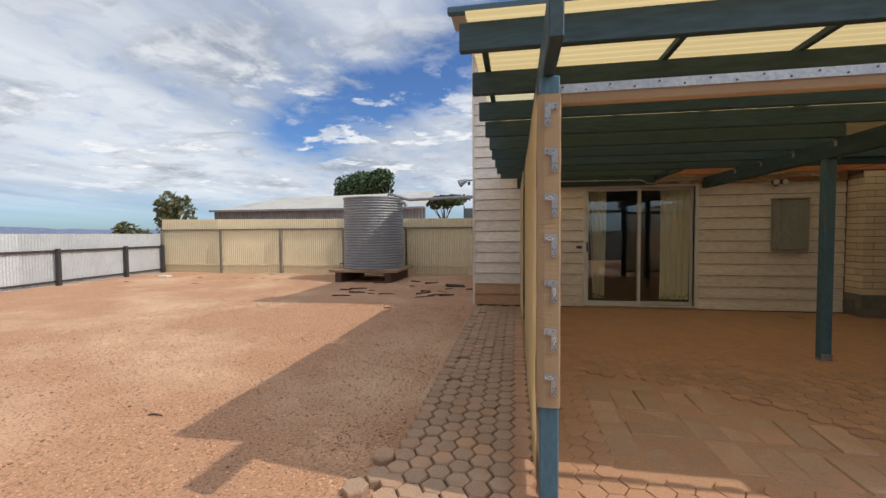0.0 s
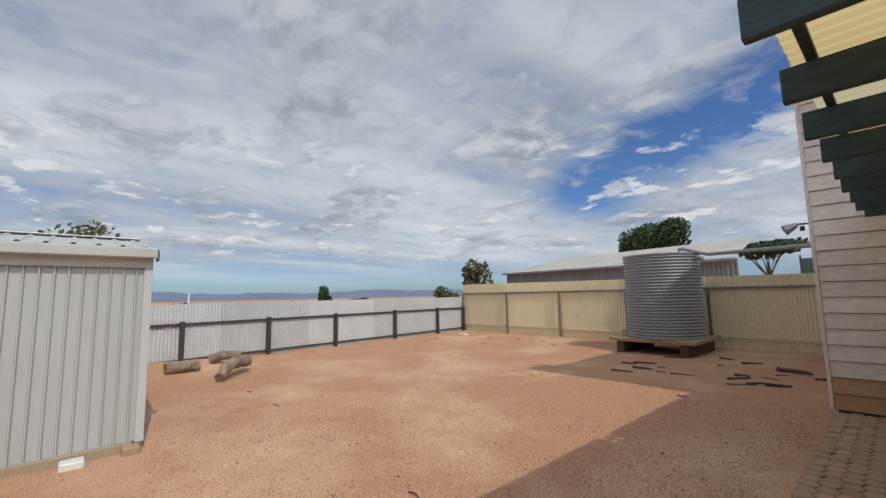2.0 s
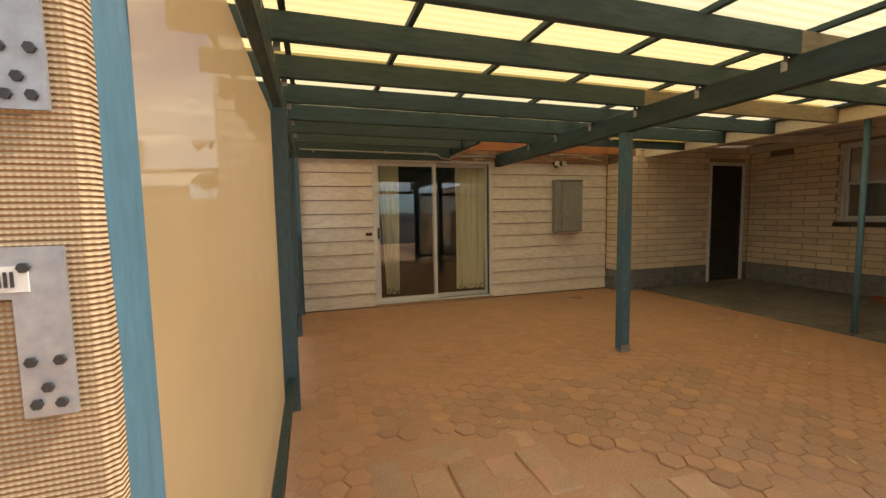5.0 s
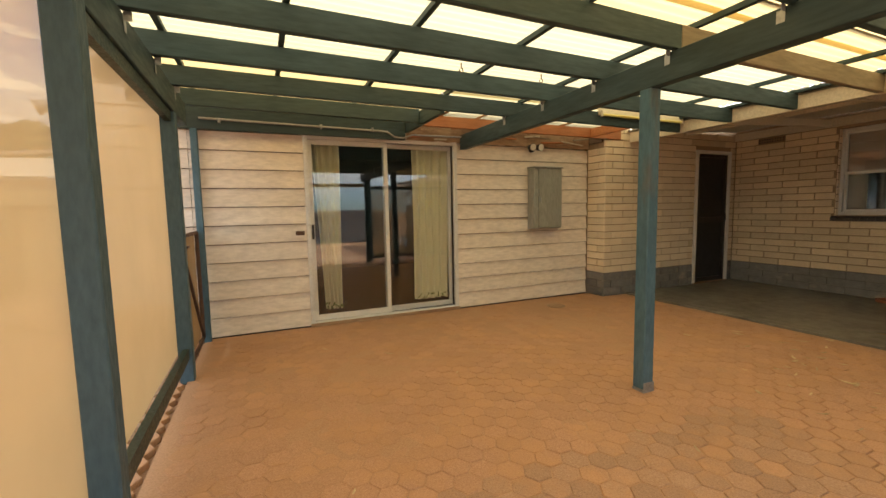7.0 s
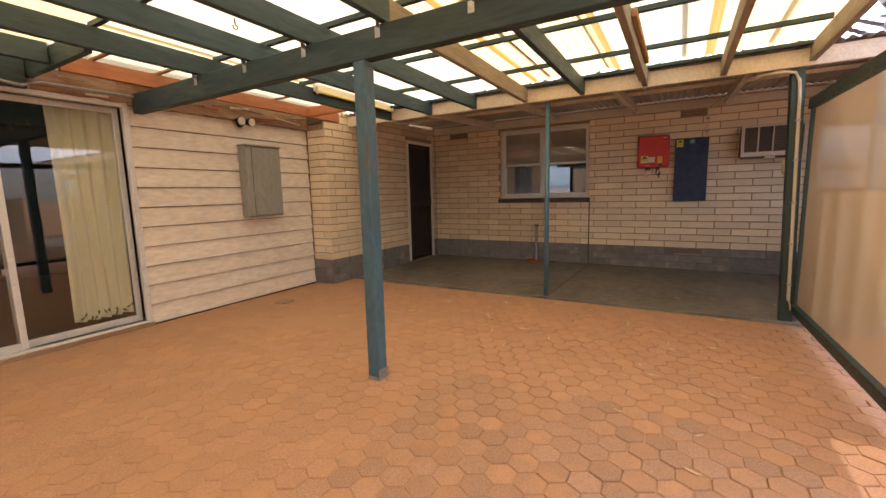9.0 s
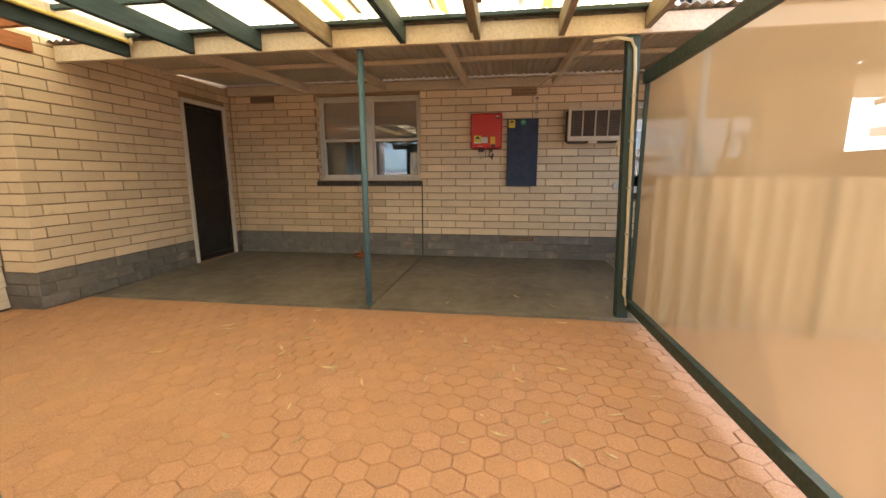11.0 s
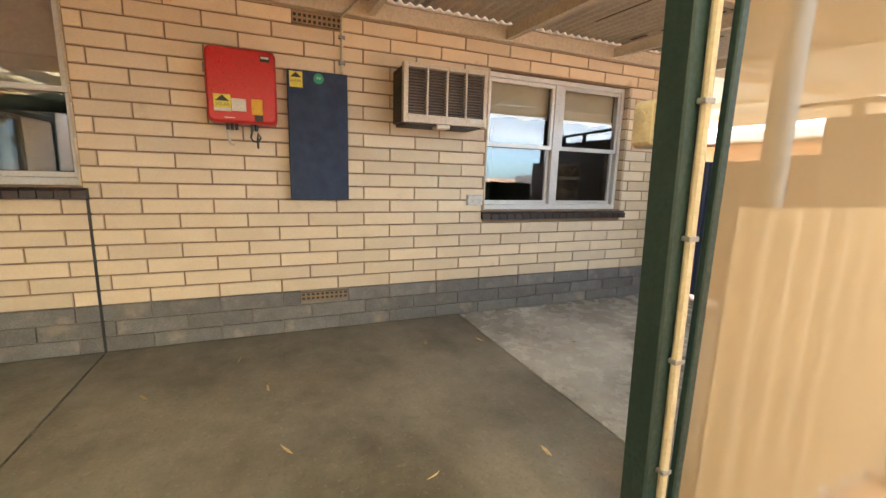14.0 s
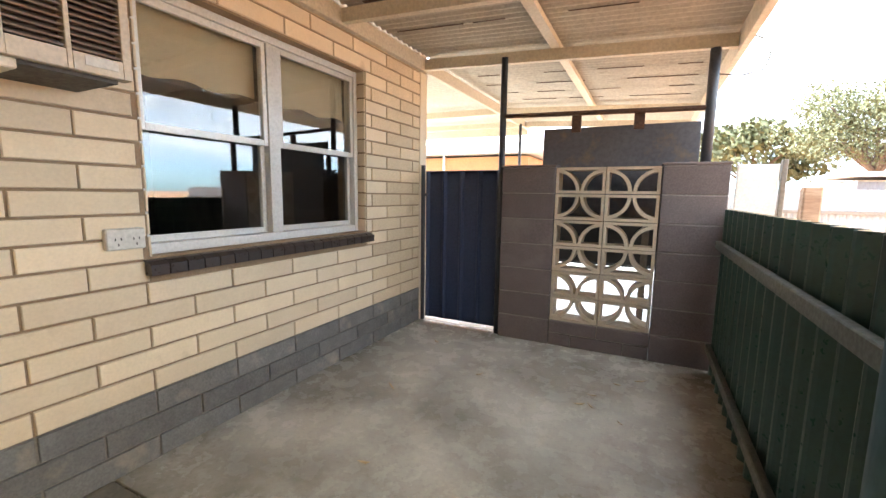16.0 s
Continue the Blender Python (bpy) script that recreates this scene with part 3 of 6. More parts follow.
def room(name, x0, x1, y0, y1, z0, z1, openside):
    """Floor, ceiling and walls of a room behind glass, its dimness put into dark colours, open towards its window."""
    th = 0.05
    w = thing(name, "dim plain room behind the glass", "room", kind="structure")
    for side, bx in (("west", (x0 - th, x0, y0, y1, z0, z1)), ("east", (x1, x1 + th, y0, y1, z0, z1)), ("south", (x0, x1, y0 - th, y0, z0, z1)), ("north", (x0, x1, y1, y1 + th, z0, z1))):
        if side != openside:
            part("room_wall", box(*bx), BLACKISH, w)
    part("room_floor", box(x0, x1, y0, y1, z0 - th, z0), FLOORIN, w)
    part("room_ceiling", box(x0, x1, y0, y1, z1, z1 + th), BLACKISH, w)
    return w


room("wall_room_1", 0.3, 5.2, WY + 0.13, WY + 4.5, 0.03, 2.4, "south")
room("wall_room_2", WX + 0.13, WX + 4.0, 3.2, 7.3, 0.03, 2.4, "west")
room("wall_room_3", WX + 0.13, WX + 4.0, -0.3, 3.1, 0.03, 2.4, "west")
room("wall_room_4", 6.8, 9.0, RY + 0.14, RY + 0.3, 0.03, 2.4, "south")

# brick walls: mortar core, then bricks further down
brick_east = thing("wall_east", "cream long-brick house wall with brown joints over a grey block plinth", "wall", kind="structure")
CORE = 0.012
c1 = wall_boxes(-0.38, RY + 0.13, 0.33, 2.5, [W1, W2], lambda bm, a, b, c, d: add_box(bm, WX + CORE, WX + 0.13, a, b, c, d))
part("wall_core", c1, MORTAR, brick_east)
part("plinth_core", box(WX + CORE, WX + 0.13, -0.38, RY + 0.13, -0.1, 0.329), GREYMORTAR, brick_east)
brick_north = thing("wall_return", "cream long-brick return wall with a recessed door", "wall", kind="structure")
c2 = wall_boxes(RX + CORE, WX + 0.0, 0.33, 2.5, [(DR[0], DR[1], 0.33, DR[3])], lambda bm, a, b, c, d: add_box(bm, a, b, RY + CORE, RY + 0.13, c, d))
part("wall_core", c2, MORTAR, brick_north)
c3 = wall_boxes(RX + CORE, WX + 0.0, -0.1, 0.329, [(DR[0], DR[1], -0.1, 0.329)], lambda bm, a, b, c, d: add_box(bm, a, b, RY + CORE, RY + 0.13, c, d))
part("plinth_core", c3, GREYMORTAR, brick_north)
brick_west = thing("wall_pier", "short cream brick pier face beside the weatherboards", "wall", kind="structure")
part("wall_core", box(RX + CORE, RX + 0.13, RY + 0.131, WY - 0.001, 0.33, 2.5), MORTAR, brick_west)
part("plinth_core", box(RX + CORE, RX + 0.13, RY + 0.131, WY - 0.001, -0.1, 0.329), GREYMORTAR, brick_west)
part("board", box(RX - 0.012, RX + 0.01, RY + 0.05, WY - 0.05, 2.14, 2.24, 0.004), mat("dark_stained_board", (0.16, 0.11, 0.075), (0.11, 0.075, 0.05), 0.7), brick_west, "dark stained board near the top")
tagged(new("house_end", finish("house_end", box(WX + 0.0, WX + 4.1, -0.5, -0.381, -0.1, 2.5), BRICK)), "plain end of the brick house", "wall", kind="structure")

# screen door
d2 = thing("door_2", "closed dark security screen door in a white frame", "door", kind="structure")
part("door_frame", wall_boxes(DR[0] - 0.05, DR[1] + 0.05, 0.0, DR[3] + 0.05, [(DR[0], DR[1], -0.1, DR[3])], lambda bm, a, b, c, d: add_box(bm, a, b, RY - 0.018, RY + 0.1, c, d, 0.004)), WHITEPAINT, d2)
leaf = part("door_leaf", wall_boxes(DR[0] + 0.004, DR[1] - 0.004, 0.035, DR[3] - 0.004, [(DR[0] + 0.05, DR[1] - 0.05, 0.10, 0.98), (DR[0] + 0.05, DR[1] - 0.05, 1.06, DR[3] - 0.05)], lambda bm, a, b, c, d: add_box(bm, a, b, RY + 0.01, RY + 0.045, c, d, 0.003)), mat("dark_brown_steel", (0.035, 0.025, 0.02), (0.025, 0.02, 0.016), 0.45), d2)
grille = bmesh.new()
for i in range(40):
    z = 0.02 + i * 0.09 - 0.75
    for sgn in (1, -1):
        za, zb = z, z + 0.75
        if sgn < 0:
            za, zb = zb, za
        if min(za, zb) < 0.1 or max(za, zb) > DR[3] - 0.05:
            continue
        add_tube(grille, [(DR[0] + 0.03, RY + 0.027, za), (DR[1] - 0.03, RY + 0.027, zb)], 0.004, 4, False)
part("grille", grille, MATS["dark_brown_steel"], leaf, "dark diamond grille")
part("mesh_backing", box(DR[0] + 0.03, DR[1] - 0.03, RY + 0.046, RY + 0.05, 0.06, DR[3] - 0.03), BLACKP, leaf)
part("handle", box(DR[1] - 0.045, DR[1] - 0.02, RY - 0.01, RY + 0.011, 1.0, 1.12, 0.004), BLACKP, leaf)
part("step", box(DR[0] - 0.05, DR[1] + 0.05, RY - 0.03, RY + 0.1, 0.0, 0.033, 0.004), OLDTIMBER, d2)


def window(name, y0, y1, z0, z1, label, blind, blind_to, blind_low):
    """A double-hung pair: two columns, each with an upper and a lower pane."""
    w = thing(name, label, "window", kind="structure")
    xo = WX + 0.075
    part("window_frame", wall_boxes(y0, y1, z0, z1, [(y0 + 0.04, y1 - 0.04, z0 + 0.045, z1 - 0.04)], lambda bm, a, b, c, d: add_box(bm, xo, xo + 0.09, a, b, c, d, 0.003)), ALU, w)
    ym, zm = (y0 + y1) / 2, z0 + 0.49 * (z1 - z0)
    part("mullion", box(xo + 0.004, xo + 0.085, ym - 0.04, ym + 0.04, z0 + 0.046, z1 - 0.041, 0.003), ALU, w)
    for a, b in ((y0 + 0.04, ym - 0.041), (ym + 0.041, y1 - 0.04)):
        for c, d, xx in ((z0 + 0.047, zm + 0.02, xo + 0.045), (zm - 0.02, z1 - 0.042, xo + 0.012)):
            s = part("sash", wall_boxes(a + 0.001, b - 0.001, c, d, [(a + 0.028, b - 0.028, c + 0.032, d - 0.032)], lambda bm, p, q, e, f: add_box(bm, xx, xx + 0.028, p, q, e, f, 0.002)), ALU, w)
            g = part("pane", box(xx + 0.012, xx + 0.016, a + 0.02, b - 0.02, c + 0.025, d - 0.025), GLASS, s)
            g.visible_shadow = False
        bl = bmesh.new()
        low = blind_low if a < ym - 0.1 else blind_to
        n = 12
        top = [bl.verts.new((xo + 0.11, a + (b - a) * i / n, z1 - 0.03)) for i in range(n + 1)]
        bot = [bl.verts.new((xo + 0.11, a + (b - a) * i / n, low + 0.012 * math.sin(i * 1.1))) for i in range(n + 1)]
        for i in range(n):
            bl.faces.new((top[i], top[i + 1], bot[i + 1], bot[i]))
        part("blind", bl, blind, w, "roller blind half drawn")
    for i in range(14):
        za, zb = z0 + i * 0.0965, min(z0 + i * 0.0965 + 0.0855, z1)
        if za < z1 - 0.02:
            for ya in (y0 + 0.001, y1 - 0.011):
                part("reveal_brick", box(WX + 0.006, xo - 0.002, ya, ya + 0.010, za, zb, 0.002), BRICK, w)
    sill = thing("window_sill", "row of dark glazed sloping sill tiles", "sill", kind="structure")
    n = round((y1 - y0 + 0.06) / 0.078)
    for i in range(n):
        a = y0 - 0.03 + i * (y1 - y0 + 0.06) / n
        bm = bmesh.new()
        L = (y1 - y0 + 0.06) / n - 0.006
        pr = [(WX - 0.045, z0 - 0.075), (WX + 0.074, z0 - 0.075), (WX + 0.074, z0 - 0.002), (WX - 0.02, z0 - 0.014), (WX - 0.045, z0 - 0.03)]
        ra = [bm.verts.new((x, a, z)) for x, z in pr]
        rb = [bm.verts.new((x, a + L, z)) for x, z in pr]
        for k in range(5):
            bm.faces.new((ra[k], ra[(k + 1) % 5], rb[(k + 1) % 5], rb[k]))
        bm.faces.new(ra), bm.faces.new(rb[::-1])
        bmesh.ops.recalc_face_normals(bm, faces=bm.faces[:])
        part("sill_tile", bm, SILLB, sill)
    return w


window("window_1", *W1, "white double-hung window pair with mauve blinds half down", BLIND, 1.62, 1.62)
window("window_2", *W2, "white double-hung window pair with beige blinds half down", BLIND2, 1.72, 1.72)

# ---- ground ----
bm = bmesh.new()
xs = sorted({*np.linspace(-14, -0.16, 70), *np.linspace(-0.16, 14, 30), -4000, -900, -200, -60, -25, 25, 60, 200, 900, 4000})
ys = sorted({*np.linspace(-4, 15, 90), -4000, -900, -200, -60, -20, -8, 25, 60, 200, 900, 4000})


def ground_z(x, y):
    z = -0.055
    if -13 < x < -0.2 and -3 < y < 14:
        z += 0.025 * noise.noise(Vector((x * 0.6, y * 0.6, 0))) + 0.010 * noise.noise(Vector((x * 2.3, y * 2.3, 4)))
    z += 0.17 * math.exp(-((x + 11.0) / 1.6) ** 2 - ((y - 1.6) / 2.3) ** 2)
    if x < -14 or y > 15:
        z -= 0.02 + min(max(-14 - x, y - 15, 0) * 0.01, 6.0)
    return z


grid = [[bm.verts.new((x, y, ground_z(x, y))) for y in ys] for x in xs]
for i in range(len(xs) - 1):
    for j in range(len(ys) - 1):
        bm.faces.new((grid[i][j], grid[i + 1][j], grid[i + 1][j + 1], grid[i][j + 1]))
ground = new("ground", finish("ground", bm, SOIL, True))
tagged(ground, "bare orange dirt yard with scattered gravel", "ground", kind="structure")

# patio bed under the pavers, slab of the verandah
tagged(new("pavement_bed", finish("pavement_bed", box(-0.10, 6.03, 1.35, 7.75, -0.12, -0.035), SAND)), "sandy joint bed under the pavers", "ground", kind="structure")
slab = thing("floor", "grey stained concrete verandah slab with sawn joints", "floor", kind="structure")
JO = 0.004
# The panels nearest the gate take the colour with daylight painted in.
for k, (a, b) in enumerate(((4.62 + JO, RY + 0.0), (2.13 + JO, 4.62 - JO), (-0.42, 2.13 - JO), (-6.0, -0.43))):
    part("slab_panel", box(6.04, WX + CORE - 0.001, a, b, -0.1, 0.018, 0.003), CONCRETE if k < 2 else CONCRETE_LIT, slab)

# ---- verandah roof over the slab ----
ver = thing("verandah_roof", "low corrugated verandah roof on cream painted timbers", "roof", kind="structure")
VZ0, VZ1 = 2.29, 2.41      # top of timbers at the edge and at the wall


def vz(x):
    return VZ0 + (VZ1 - VZ0) * (x - 6.05) / (WX - 6.05)


part("fascia", box(6.03, 6.075, -4.0, RY - 0.005, 2.14, 2.275, 0.004), CREAMPAINT, ver, "cream fascia beam with flaking paint")
part("ledger", box(WX - 0.045, WX - 0.002, -4.0, RY - 0.005, 2.265, 2.375, 0.004), CREAMPAINT, ver)


def sloped(x0, x1, y0, y1, drop0, drop1):
    bm = bmesh.new()
    vs = [bm.verts.new((x, y, vz(x) - d)) for d in (drop1, drop0) for x, y in ((x0, y0), (x1, y0), (x1, y1), (x0, y1))]
    for q in ((0, 3, 2, 1), (4, 5, 6, 7), (0, 1, 5, 4), (1, 2, 6, 5), (2, 3, 7, 6), (3, 0, 4, 7)):
        bm.faces.new([vs[i] for i in q])
    return bm


for y in (6.21, 5.11, 4.0, 2.9, 1.8, 0.70, -0.40, -2.6, -3.7):
    part("rafter", sloped(6.076, WX - 0.046, y - 0.024, y + 0.024, 0.045, 0.13), CREAMPAINT, ver)
for x in (7.23,):
    part("purlin", sloped(x - 0.035, x + 0.035, -4.0, RY - 0.01, 0.004, 0.044), CREAMPAINT, ver)
part("roof_sheet", sheet(-4.0, RY, 5.98, WX - 0.003, 0.076, 0.010, lambda u, v, h: (v, u, vz(v) + 0.012 + h), thick=0.002), VROOF, ver, "cream corrugated iron sheet")

# the roof runs on past the house corner
seam_rng = random.Random(21)
for y in (1.25, 0.15, -0.78, -1.16, -1.54, -1.92, -2.30, -3.1):
    x = 6.2
    while x < 8.2:
        ln = seam_rng.uniform(0.12, 0.6)
        part("seam", sloped(x, min(x + ln, 8.3), y - 0.004, y + seam_rng.uniform(0.003, 0.008), -0.0005, 0.004), RUST, ver, "dark rusted lap seam")
        x += ln + seam_rng.uniform(0.05, 0.5)
for k in range(9):
    x, ln = 6.3 + k * 0.22, seam_rng.uniform(0.06, 0.20)
    part("paint_flake", sloped(x, x + ln, 0.665 - seam_rng.uniform(0.004, 0.035), 0.675, -0.0005, 0.003), RUST, ver, "bare rusted patch beside a rafter")
for y in (-2.6, -3.7):
    part("rafter", box(WX + 0.001, 10.9, y - 0.024, y + 0.024, 2.29, 2.375, 0.003), CREAMPAINT, ver)
part("end_beam", box(WX + 0.001, 10.9, -4.06, -4.005, 2.20, 2.375, 0.004), CREAMPAINT, ver)
part("roof_sheet", sheet(-4.0, -0.56, WX + 0.001, 11.0, 0.076, 0.008, lambda u, v, h: (v, u, 2.425 + h), thick=0.002), VROOF, ver, "cream corrugated iron sheet")

# pergola ----------------------------------------------------------------
per = thing("pergola", "teal painted timber pergola with yellowed translucent roof sheets", "pergola")
RAFT_Y = (2.51, 3.10, 3.71, 4.28, 4.87, 5.47, 6.07, 6.68)
RB, RT = 2.145, 2.285


def fall(x):
    """The roof stands 3 cm higher at its free end."""
    return 0.030 * (6.02 - x) / 5.72


def leaning(x0, x1, y0, y1, z0, z1):
    bm = box(x0, x1, y0, y1, z0, z1, 0.004)
    for v in bm.verts:
        v.co.z += fall(v.co.x)
    return bm


PALE_EAST = (0, 1, 2, 4)
for i, y in enumerate(RAFT_Y):
    up = 0.022 if i == 0 else 0.0
    x0 = 0.295 + 0.006 * math.sin(i * 2.2)
    if i in PALE_EAST:
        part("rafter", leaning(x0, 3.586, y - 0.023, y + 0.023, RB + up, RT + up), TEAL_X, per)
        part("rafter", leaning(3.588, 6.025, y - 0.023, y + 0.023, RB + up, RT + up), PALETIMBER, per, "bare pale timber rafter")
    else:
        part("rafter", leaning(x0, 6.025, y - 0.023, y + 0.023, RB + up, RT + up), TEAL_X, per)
part("packer", leaning(5.2, 6.02, 3.734, 3.765, RB + 0.05, RT), PALETIMBER, per, "short pale board nailed to a rafter")
part("packer", leaning(4.5, 5.6, 3.655, 3.686, RT - 0.05, RT), BROWNSTRIP, per, "short brown board nailed to a rafter")
part("edge_batten", box(5.955, 6.022, 2.45, 6.9, RT + 0.002, RT + 0.030, 0.003), TEAL_Y, per, "teal batten along the low edge")
part("rafter", leaning(0.33, 2.84, 7.24, 7.285, RB, RT), TEAL_X, per)
part("ledger", box(0.60, 2.84, 7.70, 7.745, 2.06, 2.335, 0.004), TEAL_X, per)
part("trimmer", box(2.845, 2.89, 6.71, 7.745, RB, RT, 0.004), TEAL_Y, per)
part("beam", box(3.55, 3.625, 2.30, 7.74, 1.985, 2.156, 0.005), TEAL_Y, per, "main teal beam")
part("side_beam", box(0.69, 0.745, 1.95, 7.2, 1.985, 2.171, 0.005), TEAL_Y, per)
for x in (0.40, 0.80, 1.45, 2.17, 2.90, 3.72, 4.60, 5.40):
    part("batten", box(x - 0.017, x + 0.017, 2.545, 7.30 if x < 2.85 else 6.72, RT + 0.001 + fall(x), RT + 0.036 + fall(x), 0.003), TEAL_Y, per)
ROOFZ = RT + 0.048
for a, b, x0, x1, m in ((2.42, 3.25, 0.33, 6.02, FIBRE), (3.18, 3.98, 0.34, 6.02, FIBREPALE), (3.92, 4.76, 0.33, 6.02, FIBRE), (4.95, 5.70, 0.34, 6.02, FIBREPALE), (4.70, 5.02, 0.52, 6.02, FIBRE), (5.64, 6.45, 0.33, 6.02, FIBREPALE), (6.40, 7.79, 0.33, 2.9, FIBRE), (6.40, 6.75, 2.9, 6.02, FIBREPALE), (6.72, 7.72, 2.93, 6.02, FIBREPALE)):
    k = RAFT_Y.index(min(RAFT_Y, key=lambda v: abs(v - a)))
    part("roof_sheet", sheet(a, b, x0, x1, 0.076, 0.009, lambda u, v, h: (v, u, ROOFZ + fall(v) + 0.004 * (k % 3) + h), 8), m, per, "translucent corrugated fibreglass", smooth=True)
for y in (2.80, 3.40, 4.02, 4.58, 5.17, 5.77, 6.38):
    part("strip", leaning(0.6, 5.95, y - 0.016, y + 0.016, ROOFZ + 0.022, ROOFZ + 0.04), BROWNSTRIP, per, "brown timber strip on the roof")


for bx in (3.549, 0.748):
    for y in RAFT_Y:
        bm = bmesh.new()
        s = -1 if bx > 3 else 1
        add_box(bm, min(bx, bx + s * 0.002), max(bx, bx + s * 0.002), y + 0.024, y + 0.060, 2.085, 2.142)
        add_box(bm, min(bx, bx + s * 0.035), max(bx, bx + s * 0.035), y + 0.0235, y + 0.0255, 2.13, 2.21)
        part("hanger", bm, GALV, per, "small galvanised plate")


def post(x, y, w, z1, m, label="", z0=0.02):
    p = part("post", box(x - w / 2, x + w / 2, y - w / 2, y + w / 2, z0, z1, 0.006), m, per, label)
    return p


p_corner = post(0.725, 2.36, 0.085, 1.984, BLUE_POST, "blue corner post half wrapped in tan cloth", -0.06)
post(0.725, 4.88, 0.095, 1.984, TEAL, z0=-0.06)
post(0.70, 6.68, 0.095, 1.984, TEAL, z0=-0.02)
post(0.73, 7.70, 0.06, 2.06, BLUE_POST, "light blue wall post", -0.02)
p_mid = post(3.59, 5.06, 0.09, 1.984, BLUE_POST)
post(3.665, 2.462, 0.098, 2.178, BLUE_POST, "blue post beside the entrance", -0.05)
post(3.745, 2.345, 0.085, 2.178, BLUE_POST, "second blue post doubled against the first", -0.05)
end_post = post(6.10, 2.535, 0.092, 2.139, DKGREEN, "dark green end post", -0.05)
for v in end_post.data.vertices:
    v.co.y += 0.028 * (v.co.z - 0.3)
shoe = bmesh.new()
add_box(shoe, 3.542, 3.638, 5.012, 5.0145, 0.0, 0.07)
add_box(shoe, 3.6365, 3.639, 5.012, 5.108, 0.0, 0.07)
add_box(shoe, 3.545, 3.635, 5.016, 5.104, 0.0, 0.019)
part("stirrup", shoe, GALV, p_mid, "post shoe")

# cloth wrap, brackets and strap of the corner post
WF = 2.36 - 0.0425
wrap = bmesh.new()
n = 24
prev = None
for i in range(n + 1):
    z = 0.49 + (1.90 - 0.49) * i / n
    e = 0.0008 * math.sin(i * 1.7)
    ring = [wrap.verts.new(v) for v in ((0.682 - 0.012 + e, 2.41, z), (0.682 - 0.012 + e, WF - 0.010, z), (0.700, WF - 0.014, z), (0.765, WF - 0.012, z), (0.772 + e, WF - 0.006, z), (0.772 + e, WF + 0.004, z))]
    if prev:
        for k in range(5):
            wrap.faces.new((prev[k], prev[k + 1], ring[k + 1], ring[k]))
    prev = ring
part("cloth_wrap", wrap, WRAPCLOTH, p_corner, "tan shade cloth wrapped round the post")


def bracket(z, flip, label_kind):
    bm = bmesh.new()
    y1 = WF - 0.0145
    y0 = y1 - 0.003
    x0, x1 = 0.700, 0.752
    outline = [(0.700, z), (0.757, z), (0.757, z - 0.102), (0.731, z - 0.102), (0.731, z - 0.030), (0.700, z - 0.030)] if not flip else [(0.757, z), (0.700, z), (0.700, z - 0.102), (0.726, z - 0.102), (0.726, z - 0.030), (0.757, z - 0.030)]
    a = [bm.verts.new((x, y0, zz)) for x, zz in outline]
    b = [bm.verts.new((x, y1, zz)) for x, zz in outline]
    bm.faces.new(a), bm.faces.new(b[::-1])
    for k in range(6):
        bm.faces.new((a[k], a[(k + 1) % 6], b[(k + 1) % 6], b[k]))
    bmesh.ops.recalc_face_normals(bm, faces=bm.faces[:])
    br = part("angle_plate", bm, GALV, p_corner, "galvanised angle plate screwed through the cloth")
    sx = 0.744 if not flip else 0.713
    for px, pz in ((sx - 0.006, z - 0.094), (sx + 0.006, z - 0.094), (sx, z - 0.084), (sx - 0.007, z - 0.068), (sx + 0.007, z - 0.068), (sx - 0.006, z - 0.012), (0.711 if not flip else 0.745, z - 0.012), (0.711 if not flip else 0.745, z - 0.026)):
        part("screw", tube([(px, y0 - 0.002, pz), (px, y0, pz)], 0.0032, 6), BLACKP, br)
    if label_kind:
        lx, lz = (0.706, z - 0.026) if label_kind == 1 else (sx - 0.006, z - 0.072)
        w, h = (0.034, 0.015) if label_kind == 1 else (0.013, 0.034)
        st = part("sticker", box(lx, lx + w, y0 - 0.0012, y0 - 0.0002, lz, lz + h), PALEL, br, "white barcode sticker")
        bars = bmesh.new()
        for i in range(7):
            if label_kind == 1:
                add_box(bars, lx + 0.008 + i * 0.003, lx + 0.0095 + i * 0.003, y0 - 0.002, y0 - 0.0013, lz + 0.003, lz + 0.012)
            else:
                add_box(bars, lx + 0.003, lx + 0.009, y0 - 0.002, y0 - 0.0013, lz + 0.008 + i * 0.003, lz + 0.0095 + i * 0.003)
        # printed bars
        part("print", bars, BLACKP, br)


for i, (z, fl, lk) in enumerate(((1.86, True, 0), (1.66, False, 0), (1.46, False, 1), (1.28, False, 1), (1.075, False, 2), (0.855, False, 2), (0.65, False, 1))):
    bracket(z, fl, lk)

# front head rail with cloth and punched strap
rail = thing("head_rail", "timber head rail wrapped in tan cloth with a punched metal strap", "rail")
part("rail", box(0.772, 3.645, 2.335, 2.38, 1.86, 1.935, 0.006), WRAPCLOTH, rail, "cloth-covered rail")
strap = part("strap", box(0.70, 3.645, 2.329, 2.3345, 1.905, 1.945, 0.001), GALV, rail, "punched galvanised strap")
for i in range(28):
    x = 0.78 + i * 0.1
    part("screw", tube([(x, 2.3265, 1.925 + 0.008 * (-1) ** i), (x, 2.329, 1.925 + 0.008 * (-1) ** i)], 0.005, 6), DARK_RAIL, strap)


